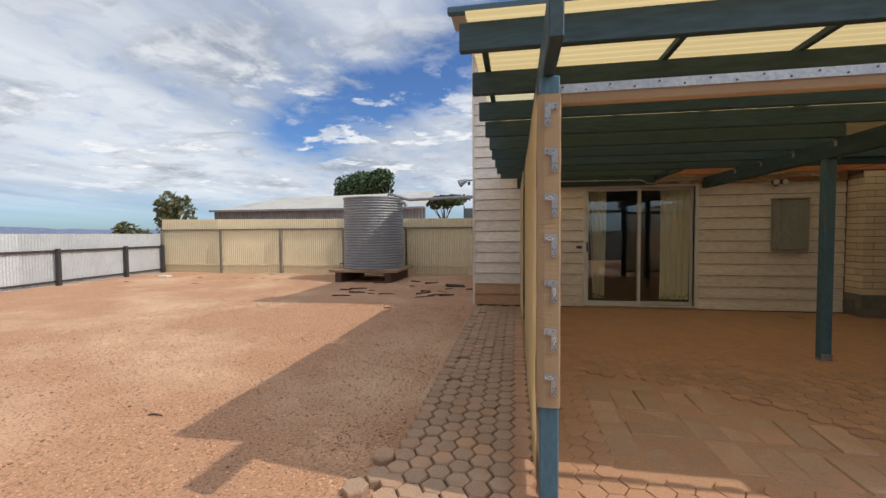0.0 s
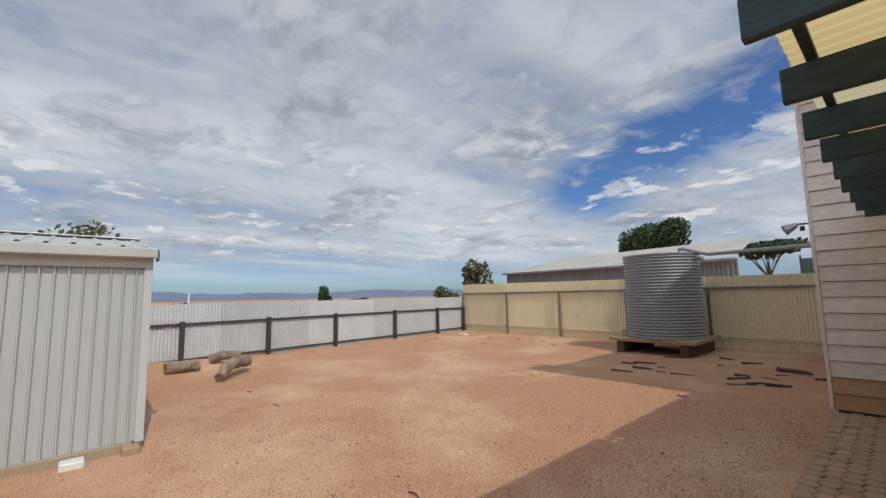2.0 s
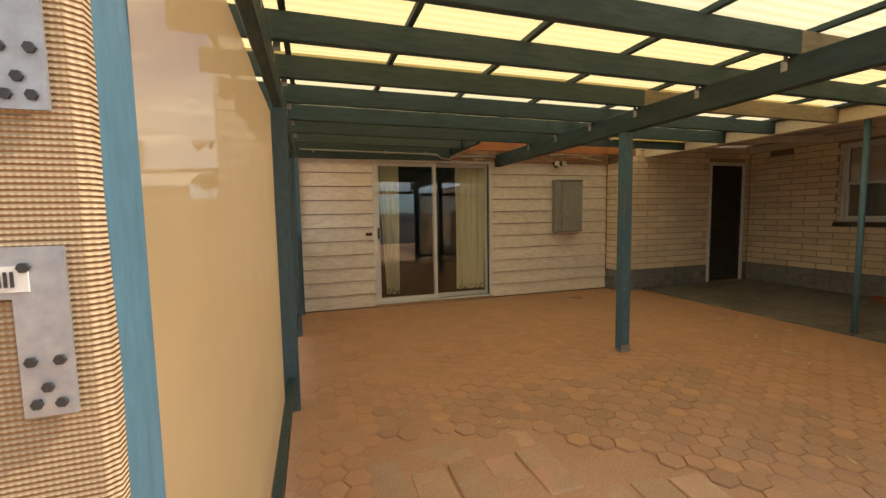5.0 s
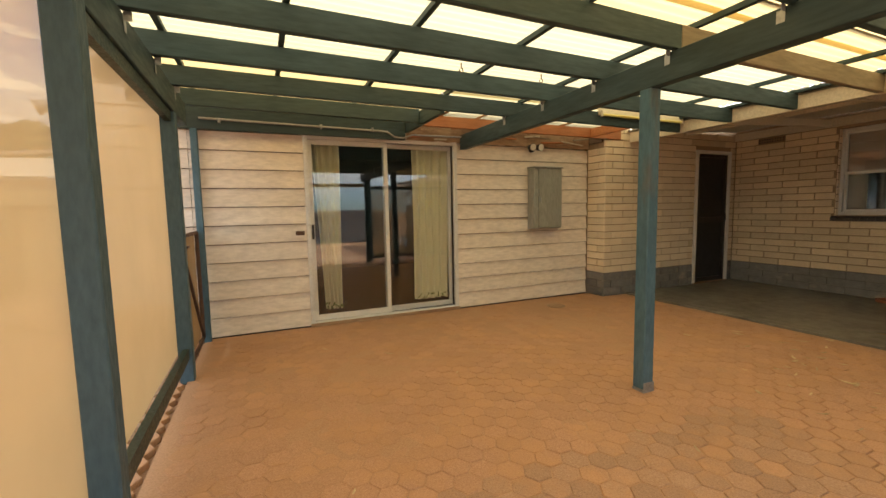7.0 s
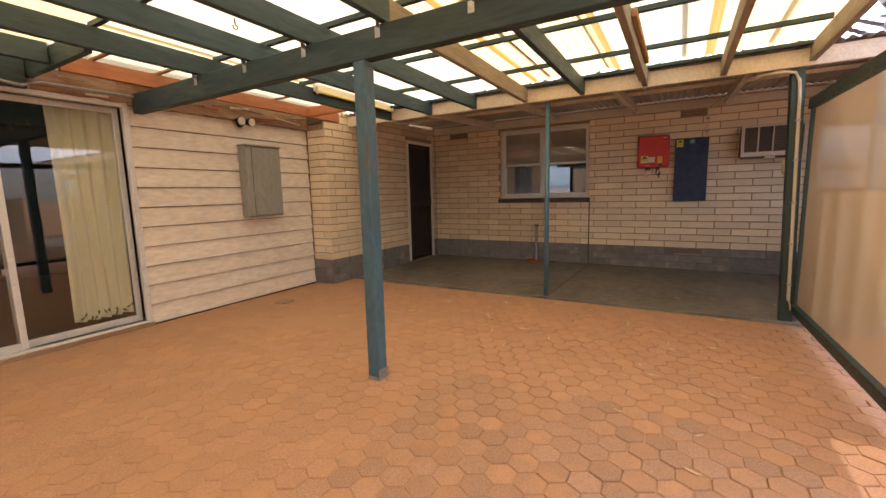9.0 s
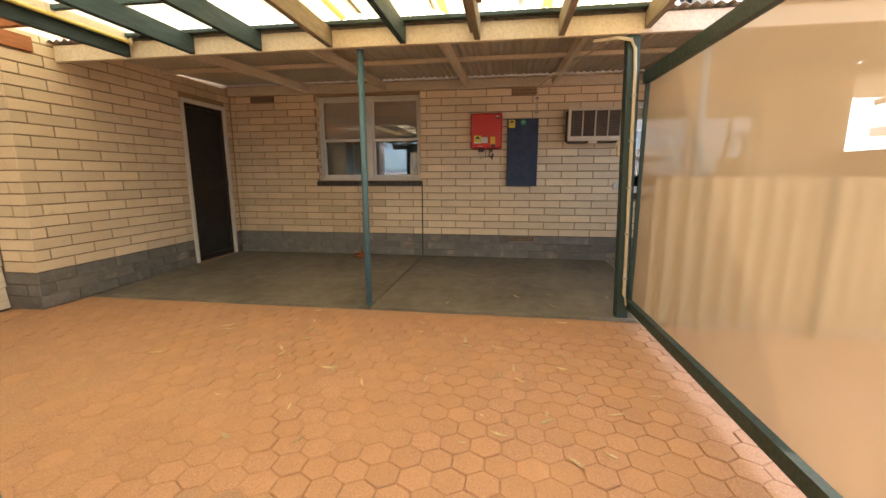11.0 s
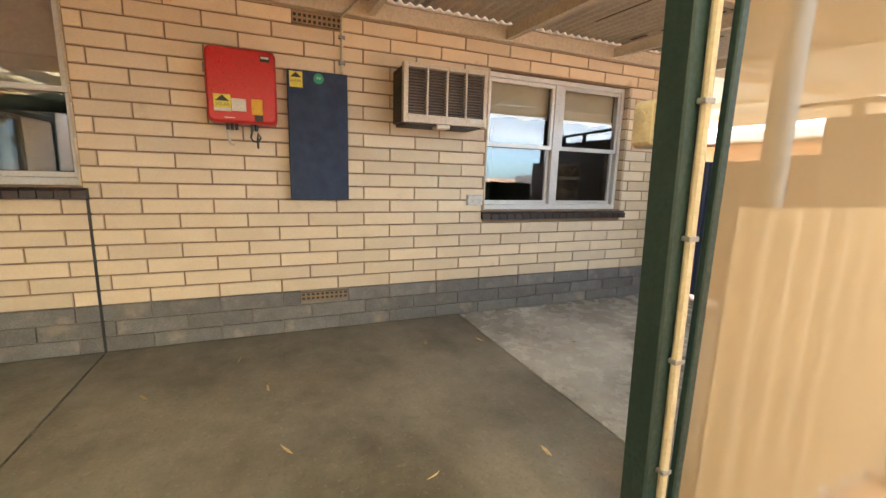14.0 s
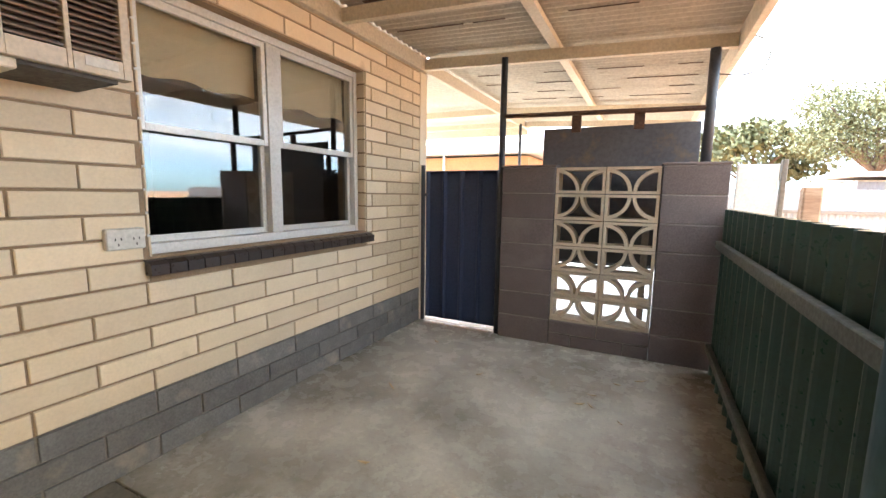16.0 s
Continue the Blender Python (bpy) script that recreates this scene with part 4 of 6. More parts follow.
def screen(name, p0, p1, z0, z1, nx, label, rails, fabric=SHADECLOTH):
    """A shade-cloth screen between two points: cloth, and rails as (z0, z1)."""
    t = thing(name, label, "shade screen", "shade screens")
    a, b = Vector((*p0, 0)), Vector((*p1, 0))
    d = (b - a).normalized()
    s = Vector((-d.y, d.x, 0))
    bm = bmesh.new()
    n, m2 = 24, 16
    g = [[bm.verts.new(a + (b - a) * i / n + Vector((0, 0, z0 + (z1 - z0) * j / m2)) + s * (nx + 0.006 * noise.noise(Vector((i * 0.25, j * 0.3, 2))))) for j in range(m2 + 1)] for i in range(n + 1)]
    for i in range(n):
        for j in range(m2):
            bm.faces.new((g[i][j], g[i + 1][j], g[i + 1][j + 1], g[i][j + 1]))
    part("cloth", bm, fabric, t, "tan see-through shade cloth", smooth=True)
    for r0, r1 in rails:
        bm = bmesh.new()
        vs = [bm.verts.new(p + s * o + Vector((0, 0, z))) for z in (r0, r1) for p, o in ((a, -0.02), (b, -0.02), (b, 0.02), (a, 0.02))]
        for q in ((0, 3, 2, 1), (4, 5, 6, 7), (0, 1, 5, 4), (1, 2, 6, 5), (2, 3, 7, 6), (3, 0, 4, 7)):
            bm.faces.new([vs[i] for i in q])
        part("rail", bm, DKGREEN, t)
    return t


screen("shade_screen", (0.725, 2.405), (0.725, 4.93), 0.05, 1.975, 0.056, "tan shade cloth screen stretched between teal posts", [(0.16, 0.23)], WESTCLOTH)
screen("shade_screen", (0.715, 4.935), (0.705, 6.73), 0.20, 1.975, 0.062, "tan shade cloth screen over a teal bottom rail", [(0.17, 0.25), (1.91, 1.98)], WESTCLOTH)
s3 = screen("shade_screen", (3.778, 2.45), (6.05, 2.488), 0.12, 1.86, -0.022, "tan shade cloth screen in a dark green frame", [(0.11, 0.18), (1.80, 1.88)])

part("stile", box(6.026, 6.05, 2.462, 2.492, 0.10, 1.88, 0.004), DKGREEN, s3)

# ---- fittings on the patio walls ----
gate_s = thing("side_gate", "small dark steel side gate clad in tan shade cloth", "gate")
gf = bmesh.new()
for a, b in (((0.70, 6.76, 0.06), (0.70, 7.64, 0.06)), ((0.70, 6.76, 1.08), (0.70, 7.64, 1.08)), ((0.70, 6.76, 0.06), (0.70, 6.76, 1.08)), ((0.70, 7.64, 0.06), (0.70, 7.64, 1.08))):
    add_tube(gf, [a, b], 0.017, 8)
part("gate_frame", gf, RUST, gate_s)
part("brace", tube([(0.70, 6.77, 1.05), (0.70, 7.63, 0.09)], 0.014, 8), RUST, gate_s, "diagonal rusty brace")
part("cloth", box(0.675, 0.678, 6.77, 7.63, 0.07, 1.07), SHADECLOTH, gate_s, "tan shade cloth panel")
part("latch", box(0.715, 0.75, 6.74, 6.84, 0.99, 1.01, 0.002), RUST, gate_s)

mb = thing("meter_box", "grey-green painted steel meter box on the weatherboards", "meter box")
part("body", box(4.57, 5.02, 7.63, 7.772, 0.98, 1.78, 0.006), METER, mb)
dr_mb = part("door", box(4.635, 5.015, 7.612, 7.629, 0.995, 1.77, 0.005), METER, mb)
part("rain_hood", box(4.56, 5.03, 7.60, 7.772, 1.781, 1.80, 0.004), METER, mb)
part("latch", box(4.66, 4.675, 7.600, 7.612, 1.33, 1.40, 0.003), GALV, dr_mb)

fl = thing("flood_light", "twin outdoor flood light on the weatherboards", "light")
part("mount", tube([(4.62, 7.772, 2.03), (4.62, 7.73, 2.03)], 0.035, 12), BLACKP, fl)
for dx in (-0.055, 0.055):
    bm = tube([(4.62 + dx * 0.4, 7.735, 2.035), (4.62 + dx, 7.70, 2.05)], 0.012, 8)
    add_tube(bm, [(4.62 + dx, 7.72, 2.055), (4.62 + dx * 1.15, 7.63, 2.045)], 0.030, 14, True, 0.048)
    hd = part("lamp_head", bm, BLACKP, fl)
    part("lens", tube([(4.62 + dx * 1.15, 7.6295, 2.045), (4.62 + dx * 1.16, 7.622, 2.044)], 0.043, 14), PALEL, hd, "clear round lamp glass")

lamp = thing("tube_light", "fluorescent tube batten light fixed to a rafter", "light")
part("body", box(4.70, 6.0, 6.625, 6.655, 2.25, 2.33, 0.006), CREAMPAINT, lamp)
part("tube", tube([(4.73, 6.61, 2.25), (5.97, 6.61, 2.25)], 0.014, 10), mat("yellow_tube", (0.75, 0.66, 0.22), (0.7, 0.6, 0.2), 0.3, bump=0), lamp, "yellowed tube")
for x in (4.705, 5.98):
    part("lamp_holder", box(x, x + 0.02, 6.595, 6.624, 2.225, 2.30, 0.004), CREAMPAINT, lamp)

cond = thing("conduit", "grey electrical conduit clipped along the wall ledger", "conduit")
part("pipe", tube([(0.78, 7.685, 2.16), (1.6, 7.685, 2.15), (2.5, 7.685, 2.14), (2.62, 7.685, 2.135), (2.70, 7.685, 2.085), (2.80, 7.685, 2.075), (2.92, 7.70, 2.12), (3.6, 7.70, 2.13)], 0.011, 8), GALV, cond)
for x in (0.95, 1.9, 2.45):
    part("saddle", box(x - 0.012, x + 0.012, 7.67, 7.70, 2.125, 2.17, 0.003), GALV, cond)

# raw timber where the roof meets the weatherboards
raw = thing("roof_repair_timber", "raw red timber and splintered plate over the glass door", "timber")
part("rafter", box(2.95, 5.85, 7.40, 7.445, 2.17, 2.29, 0.004), RAWTIMBER, raw, "new red timber rafter")
part("noggin", box(3.9, 3.945, 7.446, 7.74, 2.18, 2.28, 0.004), RAWTIMBER, raw)
part("noggin", box(5.30, 5.345, 6.71, 7.399, 2.17, 2.28, 0.004), RAWTIMBER, raw)
bm = bmesh.new()
n = 60
prev = None
for i in range(n + 1):
    x = 2.86 + (5.59 - 2.86) * i / n
    lo = 2.07 + 0.010 * noise.noise(Vector((x * 9, 0, 1)))
    hi = 2.25 + 0.030 * noise.noise(Vector((x * 7, 3, 1)))
    ring = [bm.verts.new(v) for v in ((x, 7.735, lo), (x, 7.735 + 0.012 * noise.noise(Vector((x * 12, 1, 5))), hi), (x, 7.79, hi), (x, 7.79, lo))]
    if prev:
        for k in range(4):
            bm.faces.new((prev[k], prev[(k + 1) % 4], ring[(k + 1) % 4], ring[k]))
    prev = ring
bmesh.ops.recalc_face_normals(bm, faces=bm.faces[:])
part("plate", bm, OLDTIMBER, raw, "splintered pale plate")
srng = random.Random(31)
for k in range(16):
    x = 2.95 + k * 0.165
    ln, z = srng.uniform(0.14, 0.42), srng.uniform(2.09, 2.235)
    bm = box(-ln / 2, ln / 2, -0.006, 0.006, -srng.uniform(0.006, 0.018), srng.uniform(0.008, 0.02), 0.002)
    for v in bm.verts:
        v.co.z *= 1 - 0.7 * abs(v.co.x) / ln
    bm.transform(pose(x, 7.718 - srng.uniform(0, 0.012), z, srng.uniform(-20, 20), srng.uniform(-9, 9), srng.uniform(-4, 4)))
    part("splinter", bm, (RAWTIMBER, OLDTIMBER, CREAMPAINT, PALETIMBER)[k % 4], raw, "torn strip of timber")
for x in (3.15, 3.62, 4.35, 4.85):
    part("roof_lath", box(x, x + 0.03, 6.72, 7.70, 2.292, 2.312, 0.003), BROWNSTRIP, raw, "thin brown lath under the sheets")
stub = thing("wall_bracket", "small rusted bracket on the weatherboards beside the glass door", "bracket")
part("plate", box(1.60, 1.69, 7.755, 7.768, 1.01, 1.055, 0.003), RUST, stub)
part("peg", tube([(1.62, 7.757, 1.03), (1.62, 7.72, 1.03)], 0.008, 8), RUST, stub)
for x, y in ((2.45, 5.47), (3.05, 5.47)):
    hook = bmesh.new()
    pts = [(x, y, 2.145), (x, y, 2.115)] + [(x + 0.013 * math.sin(a), y, 2.100 + 0.013 * math.cos(a)) for a in np.linspace(0, 5.2, 9)]
    add_tube(hook, pts, 0.0035, 6)
    tagged(new("eye_hook", finish("eye_hook", hook, RUST)), "small steel eye hook screwed under a rafter", "hook", "hooks under the pergola")

# drain
dr_cov = thing("drain_cover", "round pale drain lid set in the pavers", "drain")
part("lid", tube([(4.67, 7.30, -0.01), (4.67, 7.30, 0.012)], 0.085, 20), SLAB_PAVER, dr_cov)
part("rim", tube([(4.67, 7.30, -0.02), (4.67, 7.30, 0.006)], 0.115, 20), OLDTIMBER, dr_cov)

# ---- fittings on the brick side wall ----


def rounded(x0, x1, y0, y1, z0, z1, r, seg=4):
    """A box whose outline in y and z has round corners, its edges softened."""
    bm = bmesh.new()
    pts = []
    for cy, cz, a0 in ((y1 - r, z1 - r, 0), (y0 + r, z1 - r, 90), (y0 + r, z0 + r, 180), (y1 - r, z0 + r, 270)):
        for k in range(seg + 1):
            a = radians(a0 + 90 * k / seg)
            pts.append((cy + r * math.cos(a), cz + r * math.sin(a)))
    cyc, czc = (y0 + y1) / 2, (z0 + z1) / 2
    rings = []
    e = min(0.025, (x1 - x0) / 3)
    for x, s in ((x1, 1.0), (x0 + e, 1.0), (x0 + e * 0.3, 0.975), (x0, 0.93)):
        rings.append([bm.verts.new((x, cyc + (y - cyc) * s, czc + (z - czc) * s)) for y, z in pts])
    m = len(pts)
    for a, b in zip(rings, rings[1:]):
        for k in range(m):
            bm.faces.new((a[k], a[(k + 1) % m], b[(k + 1) % m], b[k]))
    bm.faces.new(rings[0][::-1]), bm.faces.new(rings[-1])
    bmesh.ops.recalc_face_normals(bm, faces=bm.faces[:])
    return bm


def text_on(name, body, size, m, parent, label=""):
    cu = bpy.data.curves.new(name, "FONT")
    cu.body, cu.size, cu.align_x, cu.align_y, cu.extrude = body, size, "CENTER", "CENTER", 0.0006
    tmp = bpy.data.objects.new(name, cu)
    scene.collection.objects.link(tmp)
    me = bpy.data.meshes.new_from_object(tmp.evaluated_get(bpy.context.evaluated_depsgraph_get()))
    bpy.data.objects.remove(tmp)
    me.materials.clear()
    me.materials.append(m)
    ob = new(name, me)
    ob.parent = parent
    return ob


inv = thing("solar_inverter", "bright red wall-mounted solar inverter with stickers", "inverter")
body = part("body", rounded(8.245, 8.385, 3.535, 3.935, 1.49, 1.935, 0.035), RED, inv, smooth=False)
part("bracket", box(8.385, 8.412, 3.58, 3.96, 1.80, 1.86), GALV, inv)
XF = 8.2435
part("logo_plate", box(XF - 0.001, XF, 3.57, 3.625, 1.865, 1.90), BLACKP, inv, "dark and white logo plate")
part("logo_bar", box(XF - 0.002, XF - 0.001, 3.575, 3.62, 1.884, 1.896), PALEL, inv)
part("yellow_sticker", box(XF - 0.001, XF, 3.80, 3.895, 1.555, 1.655), YELLOWL, inv)
roof_mark = bmesh.new()
v3 = [roof_mark.verts.new((XF - 0.002, y, z)) for y, z in ((3.887, 1.615), (3.847, 1.650), (3.808, 1.615))]
roof_mark.faces.new(v3)
part("sticker_roof", roof_mark, BLACKP, inv)
part("sticker_band", box(XF - 0.002, XF - 0.001, 3.80, 3.895, 1.555, 1.575), PALEL, inv)
t1 = text_on("sticker_word", "SOLAR", 0.026, mat("olive_print", (0.22, 0.20, 0.05), (0.2, 0.18, 0.05), 0.6, bump=0, vary=0), inv)
t1.matrix_local = pose(XF - 0.002, 3.847, 1.595, 90, 0, -90)
part("white_sticker", box(XF - 0.001, XF, 3.715, 3.797, 1.56, 1.635), PALEL, inv)
part("amber_sticker", box(XF - 0.001, XF, 3.62, 3.685, 1.545, 1.64), AMBERL, inv)
part("display", box(XF - 0.002, XF, 3.62, 3.67, 1.505, 1.542, 0.001), BLACKP, inv)
part("name_bar", box(XF - 0.001, XF, 3.78, 3.84, 1.516, 1.521), PALEL, inv)
for k, y in enumerate((3.83, 3.805, 3.78, 3.69, 3.665)):
    part("plug", tube([(8.31, y, 1.495), (8.31, y, 1.45)], 0.010, 8), BLACKP, inv)
part("cable", tube([(8.31, 3.83, 1.45), (8.31, 3.83, 1.40), (8.33, 3.82, 1.37), (8.39, 3.815, 1.365)], 0.008, 8), PALEL, inv, "pale cable")
part("cable", tube([(8.31, 3.69, 1.45), (8.31, 3.70, 1.41), (8.31, 3.685, 1.385), (8.31, 3.655, 1.385), (8.31, 3.64, 1.41), (8.31, 3.655, 1.44), (8.31, 3.66, 1.40), (8.34, 3.66, 1.36), (8.39, 3.66, 1.35)], 0.007, 8), BLACKP, inv, "black looped cable")

pan = thing("switch_panel", "tall slate-blue metal switch panel on the brick wall", "electrical panel")
part("body", box(8.355, 8.408, 3.075, 3.465, 1.01, 1.865, 0.003), BLACKP, pan)
cover = part("cover", box(8.335, 8.354, 3.072, 3.468, 1.008, 1.868, 0.004), NAVY, pan)
part("sticker", box(8.3335, 8.3348, 3.37, 3.452, 1.755, 1.855), YELLOWL, cover, "yellow sticker with a roof mark")
rm2 = bmesh.new()
v3 = [rm2.verts.new((8.333, y, z)) for y, z in ((3.446, 1.818), (3.411, 1.850), (3.376, 1.818))]
rm2.faces.new(v3)
part("sticker_roof", rm2, BLACKP, cover)
t2 = text_on("sticker_word", "SOLAR", 0.023, MATS["olive_print"], cover)
t2.matrix_local = pose(8.333, 3.411, 1.795, 90, 0, -90)
part("round_sticker", tube([(8.3335, 3.265, 1.822), (8.3348, 3.265, 1.822)], 0.034, 24), GREENL, cover, "green round sticker")
t3 = text_on("sticker_letters", "PV", 0.026, PALEL, cover)
t3.matrix_local = pose(8.333, 3.265, 1.822, 90, 0, -90)

cond2 = thing("conduit", "pale conduit running from the panel up to the roof", "conduit")
part("pipe", tube([(8.385, 3.10, 1.87), (8.385, 3.10, 2.22), (8.37, 3.10, 2.25), (8.33, 3.09, 2.26), (8.2, 3.06, 2.262), (7.5, 2.95, 2.235), (6.4, 2.7, 2.19)], 0.010, 8), CONDUIT, cond2)
for z in (1.95, 2.12):
    part("saddle", box(8.372, 8.40, 3.078, 3.122, z - 0.01, z + 0.01, 0.002), GALV, cond2)

ac = thing("air_conditioner", "beige box air conditioner through the brick wall", "air conditioner")
AY0, AY1, AZ0, AZ1, AX = 2.10, 2.735, 1.56, 1.95, 8.10
part("case", box(AX + 0.04, 8.41, AY0 + 0.008, AY1 - 0.008, AZ0 + 0.008, AZ1 - 0.006, 0.006), ACDARK, ac, "dark case")
fz = [(AY0 + 0.012 + i * (AY1 - AY0 - 0.045) / 4 + 0.014, AY0 + 0.012 + (i + 1) * (AY1 - AY0 - 0.045) / 4, AZ0 + 0.055, AZ1 - 0.03) for i in range(4)]
front = part("front", wall_boxes(AY0, AY1, AZ0, AZ1, fz, lambda bm, a, b, c, d: add_box(bm, AX, AX + 0.05, a, b, c, d, 0.002)), ACBEIGE, ac, "beige front frame")
for a, b, c, d in fz:
    sl = bmesh.new()
    k = 16
    for i in range(k):
        z = c + (d - c) * (i + 0.5) / k
        add_box(sl, AX + 0.008, AX + 0.03, a, b, z - 0.003, z + 0.003)
    part("louvre", sl, ACBROWN, front, "brown louvre grille")
part("badge", box(AX - 0.002, AX, AY0 + 0.04, AY0 + 0.13, AZ0 + 0.02, AZ0 + 0.05, 0.001), PALEL, front)
part("drip_tray", box(AX + 0.02, AX + 0.12, 2.38, 2.48, AZ0 - 0.03, AZ0 - 0.001, 0.004), ACBEIGE, ac)
part("underside", box(AX + 0.03, 8.40, AY0 + 0.03, AY1 - 0.03, AZ0 - 0.012, AZ0 + 0.007), ACDARK, ac)
sv = bmesh.new()
for i in range(12):
    z = AZ0 + 0.06 + i * 0.024
    add_box(sv, AX + 0.09, AX + 0.24, AY1 - 0.008, AY1 - 0.004, z, z + 0.012)
part("side_vent", sv, BLACKP, ac)

sock = thing("power_point", "weatherproof white double power point on the bricks", "power point")
sb = part("plate", box(8.375, 8.408, 1.955, 2.095, 0.965, 1.05, 0.005), WHITEPAINT, sock)
for y in (1.99, 2.055):
    for dy, dz in ((-0.01, 0.008), (0.01, 0.008), (0, -0.014)):
        part("socket_slot", box(8.3735, 8.3748, y + dy - 0.002, y + dy + 0.002, 1.0 + dz - 0.005, 1.0 + dz + 0.005), BLACKP, sb)

sp = thing("stand_pipe", "grey stand pipe in a terracotta ring against the wall", "pipe")
part("pipe", tube([(8.33, 5.45, 0.018), (8.33, 5.45, 0.60)], 0.024, 12), GALV, sp)
part("cap", box(8.30, 8.36, 5.42, 5.48, 0.60, 0.645, 0.008), OLDTIMBER, sp)
ring = bmesh.new()
pr = []
for k in range(24):
    a = 2 * math.pi * k / 24
    pr.append([ring.verts.new((8.27 + r * math.cos(a), 5.47 + r * math.sin(a), z)) for r, z in ((0.125, 0.018), (0.125, 0.05), (0.085, 0.06), (0.08, 0.022))])
for k in range(24):
    for j in range(3):
        ring.faces.new((pr[k][j], pr[(k + 1) % 24][j], pr[(k + 1) % 24][j + 1], pr[k][j + 1]))
bmesh.ops.recalc_face_normals(ring, faces=ring.faces[:])
part("ring", ring, TERRA, sp, "chipped terracotta ring")


def air_vent(y0, y1, z0, z1, x, label):
    v = thing("air_vent", label, "vent", "wall vents")
    part("backing", box(x + 0.004, x + 0.02, y0, y1, z0, z1), BLACKP, v)
    n = 10
    holes = [(y0 + (i + 0.2) * (y1 - y0) / n, y0 + (i + 0.8) * (y1 - y0) / n, z0 + (k + 0.2) * (z1 - z0) / 2, z0 + (k + 0.8) * (z1 - z0) / 2) for i in range(n) for k in (0, 1)]
    part("grid", wall_boxes(y0, y1, z0, z1, holes, lambda bm, a, b, c, d: add_box(bm, x - 0.004, x + 0.003, a, b, c, d)), MORTAR, v)


air_vent(3.08, 3.42, 0.255, 0.315, WX - 0.002, "low terracotta air vent in the plinth")
air_vent(3.10, 3.42, 2.175, 2.245, WX - 0.002, "small terracotta air vent near the ceiling")
air_vent(6.75, 7.10, 2.175, 2.245, WX - 0.002, "pale air vent near the room corner")
tagged(new("expansion_joint", finish("expansion_joint", box(WX - 0.003, WX + 0.011, 4.612, 4.628, 0.02, 1.005), BLACKP)), "dark sealed joint in the brick wall", "joint", kind="structure")

# conduit and box on the dark green end post
cond3 = thing("conduit", "cream conduit saddled down the green end post", "conduit")
part("pipe", tube([(6.10, 2.86, 2.12), (6.05, 2.70, 2.12), (6.038, 2.61, 2.10), (6.040, 2.580, 2.04), (6.040, 2.570, 1.9), (6.040, 2.527, 0.22), (6.033, 2.505, 0.14), (6.0, 2.46, 0.07), (5.99, 2.40, 0.01)], 0.013, 8), CONDUIT, cond3)
for z in (0.35, 0.7, 1.05, 1.4, 1.72):
    part("saddle", box(6.026, 6.053, 2.504 + 0.026 * z, 2.540 + 0.026 * z, z - 0.007, z + 0.007, 0.002), GALV, cond3)
jb = thing("junction_box", "round-cornered cream plastic box on the end post", "box")
part("box", rounded(6.144, 6.204, 2.530, 2.622, 1.29, 1.42, 0.025), CONDUIT, jb)
part("cover", tube([(6.178, 2.621, 1.37), (6.178, 2.629, 1.37)], 0.018, 12), CONDUIT, jb)


def pole(x, y, z0, z1, r, m, label):
    return tagged(new("pole", finish("pole", tube([(x, y, z0), (x, y, z1)], r, 14), m, True)), label, "pole", "verandah poles", "structure")


pole(6.10, 4.65, 0.018, 2.139, 0.026, POLEBLUE, "thin teal steel verandah pole")
pole(6.14, 2.06, 0.018, 2.139, 0.034, POLEBLUE, "teal steel pole beside the green fence")
pole(7.62, -0.36, 0.02, 2.28, 0.026, DARKPOLE, "grey-blue steel pole at the gate")
pole(6.20, -0.36, 1.42, 2.16, 0.032, DARKPOLE, "grey-blue steel pole on the block wall")
pole(8.35, -3.4, 0.02, 2.28, 0.022, DARKPOLE, "far thin verandah pole")

cab = thing("cable", "loose grey cable looped under the verandah eave", "cable")
part("cable", tube([(6.03, -0.30, 2.20), (5.97, -0.27, 2.16), (5.93, -0.25, 2.06), (5.95, -0.27, 1.98), (6.05, -0.33, 1.97), (6.17, -0.37, 2.0)], 0.005, 6), GREY_STEEL, cab)

# ---- gate and breeze-block wall ----
gate = thing("metal_gate", "navy ribbed steel gate, closed", "gate")
GY = -0.42
part("panel", sheet(7.665, 8.345, 0.06, 1.40, 0.17, 0.028, lambda u, v, h: (u, GY + h - 0.01, v), 24, 0.002, trapezoid), NAVYGATE, gate)
part("gate_frame", wall_boxes(7.65, 8.36, 0.05, 1.41, [(7.685, 8.325, 0.085, 1.375)], lambda bm, a, b, c, d: add_box(bm, a, b, GY - 0.03, GY - 0.008, c, d, 0.003)), NAVYGATE, gate)
part("hinge_post", tube([(8.385, GY, 0.02), (8.385, GY, 1.46)], 0.02, 10), DARKPOLE, gate)
part("latch", box(8.33, 8.39, GY + 0.01, GY + 0.035, 1.18, 1.21, 0.004), DARKPOLE, gate)
part("latch_post", tube([(7.63, GY, 0.02), (7.63, GY, 1.42)], 0.018, 10), DARKPOLE, gate)

bw = thing("wall_breeze", "grey block wall with a panel of cream breeze blocks", "wall", kind="structure")
BY0, BY1 = -0.50, -0.305


def block(x0, x1, z0, z1, m=BLOCK):
    part("block", box(x0 + 0.003, x1 - 0.003, BY0, BY1, z0 + 0.004, z1 - 0.004, 0.004), m, bw)


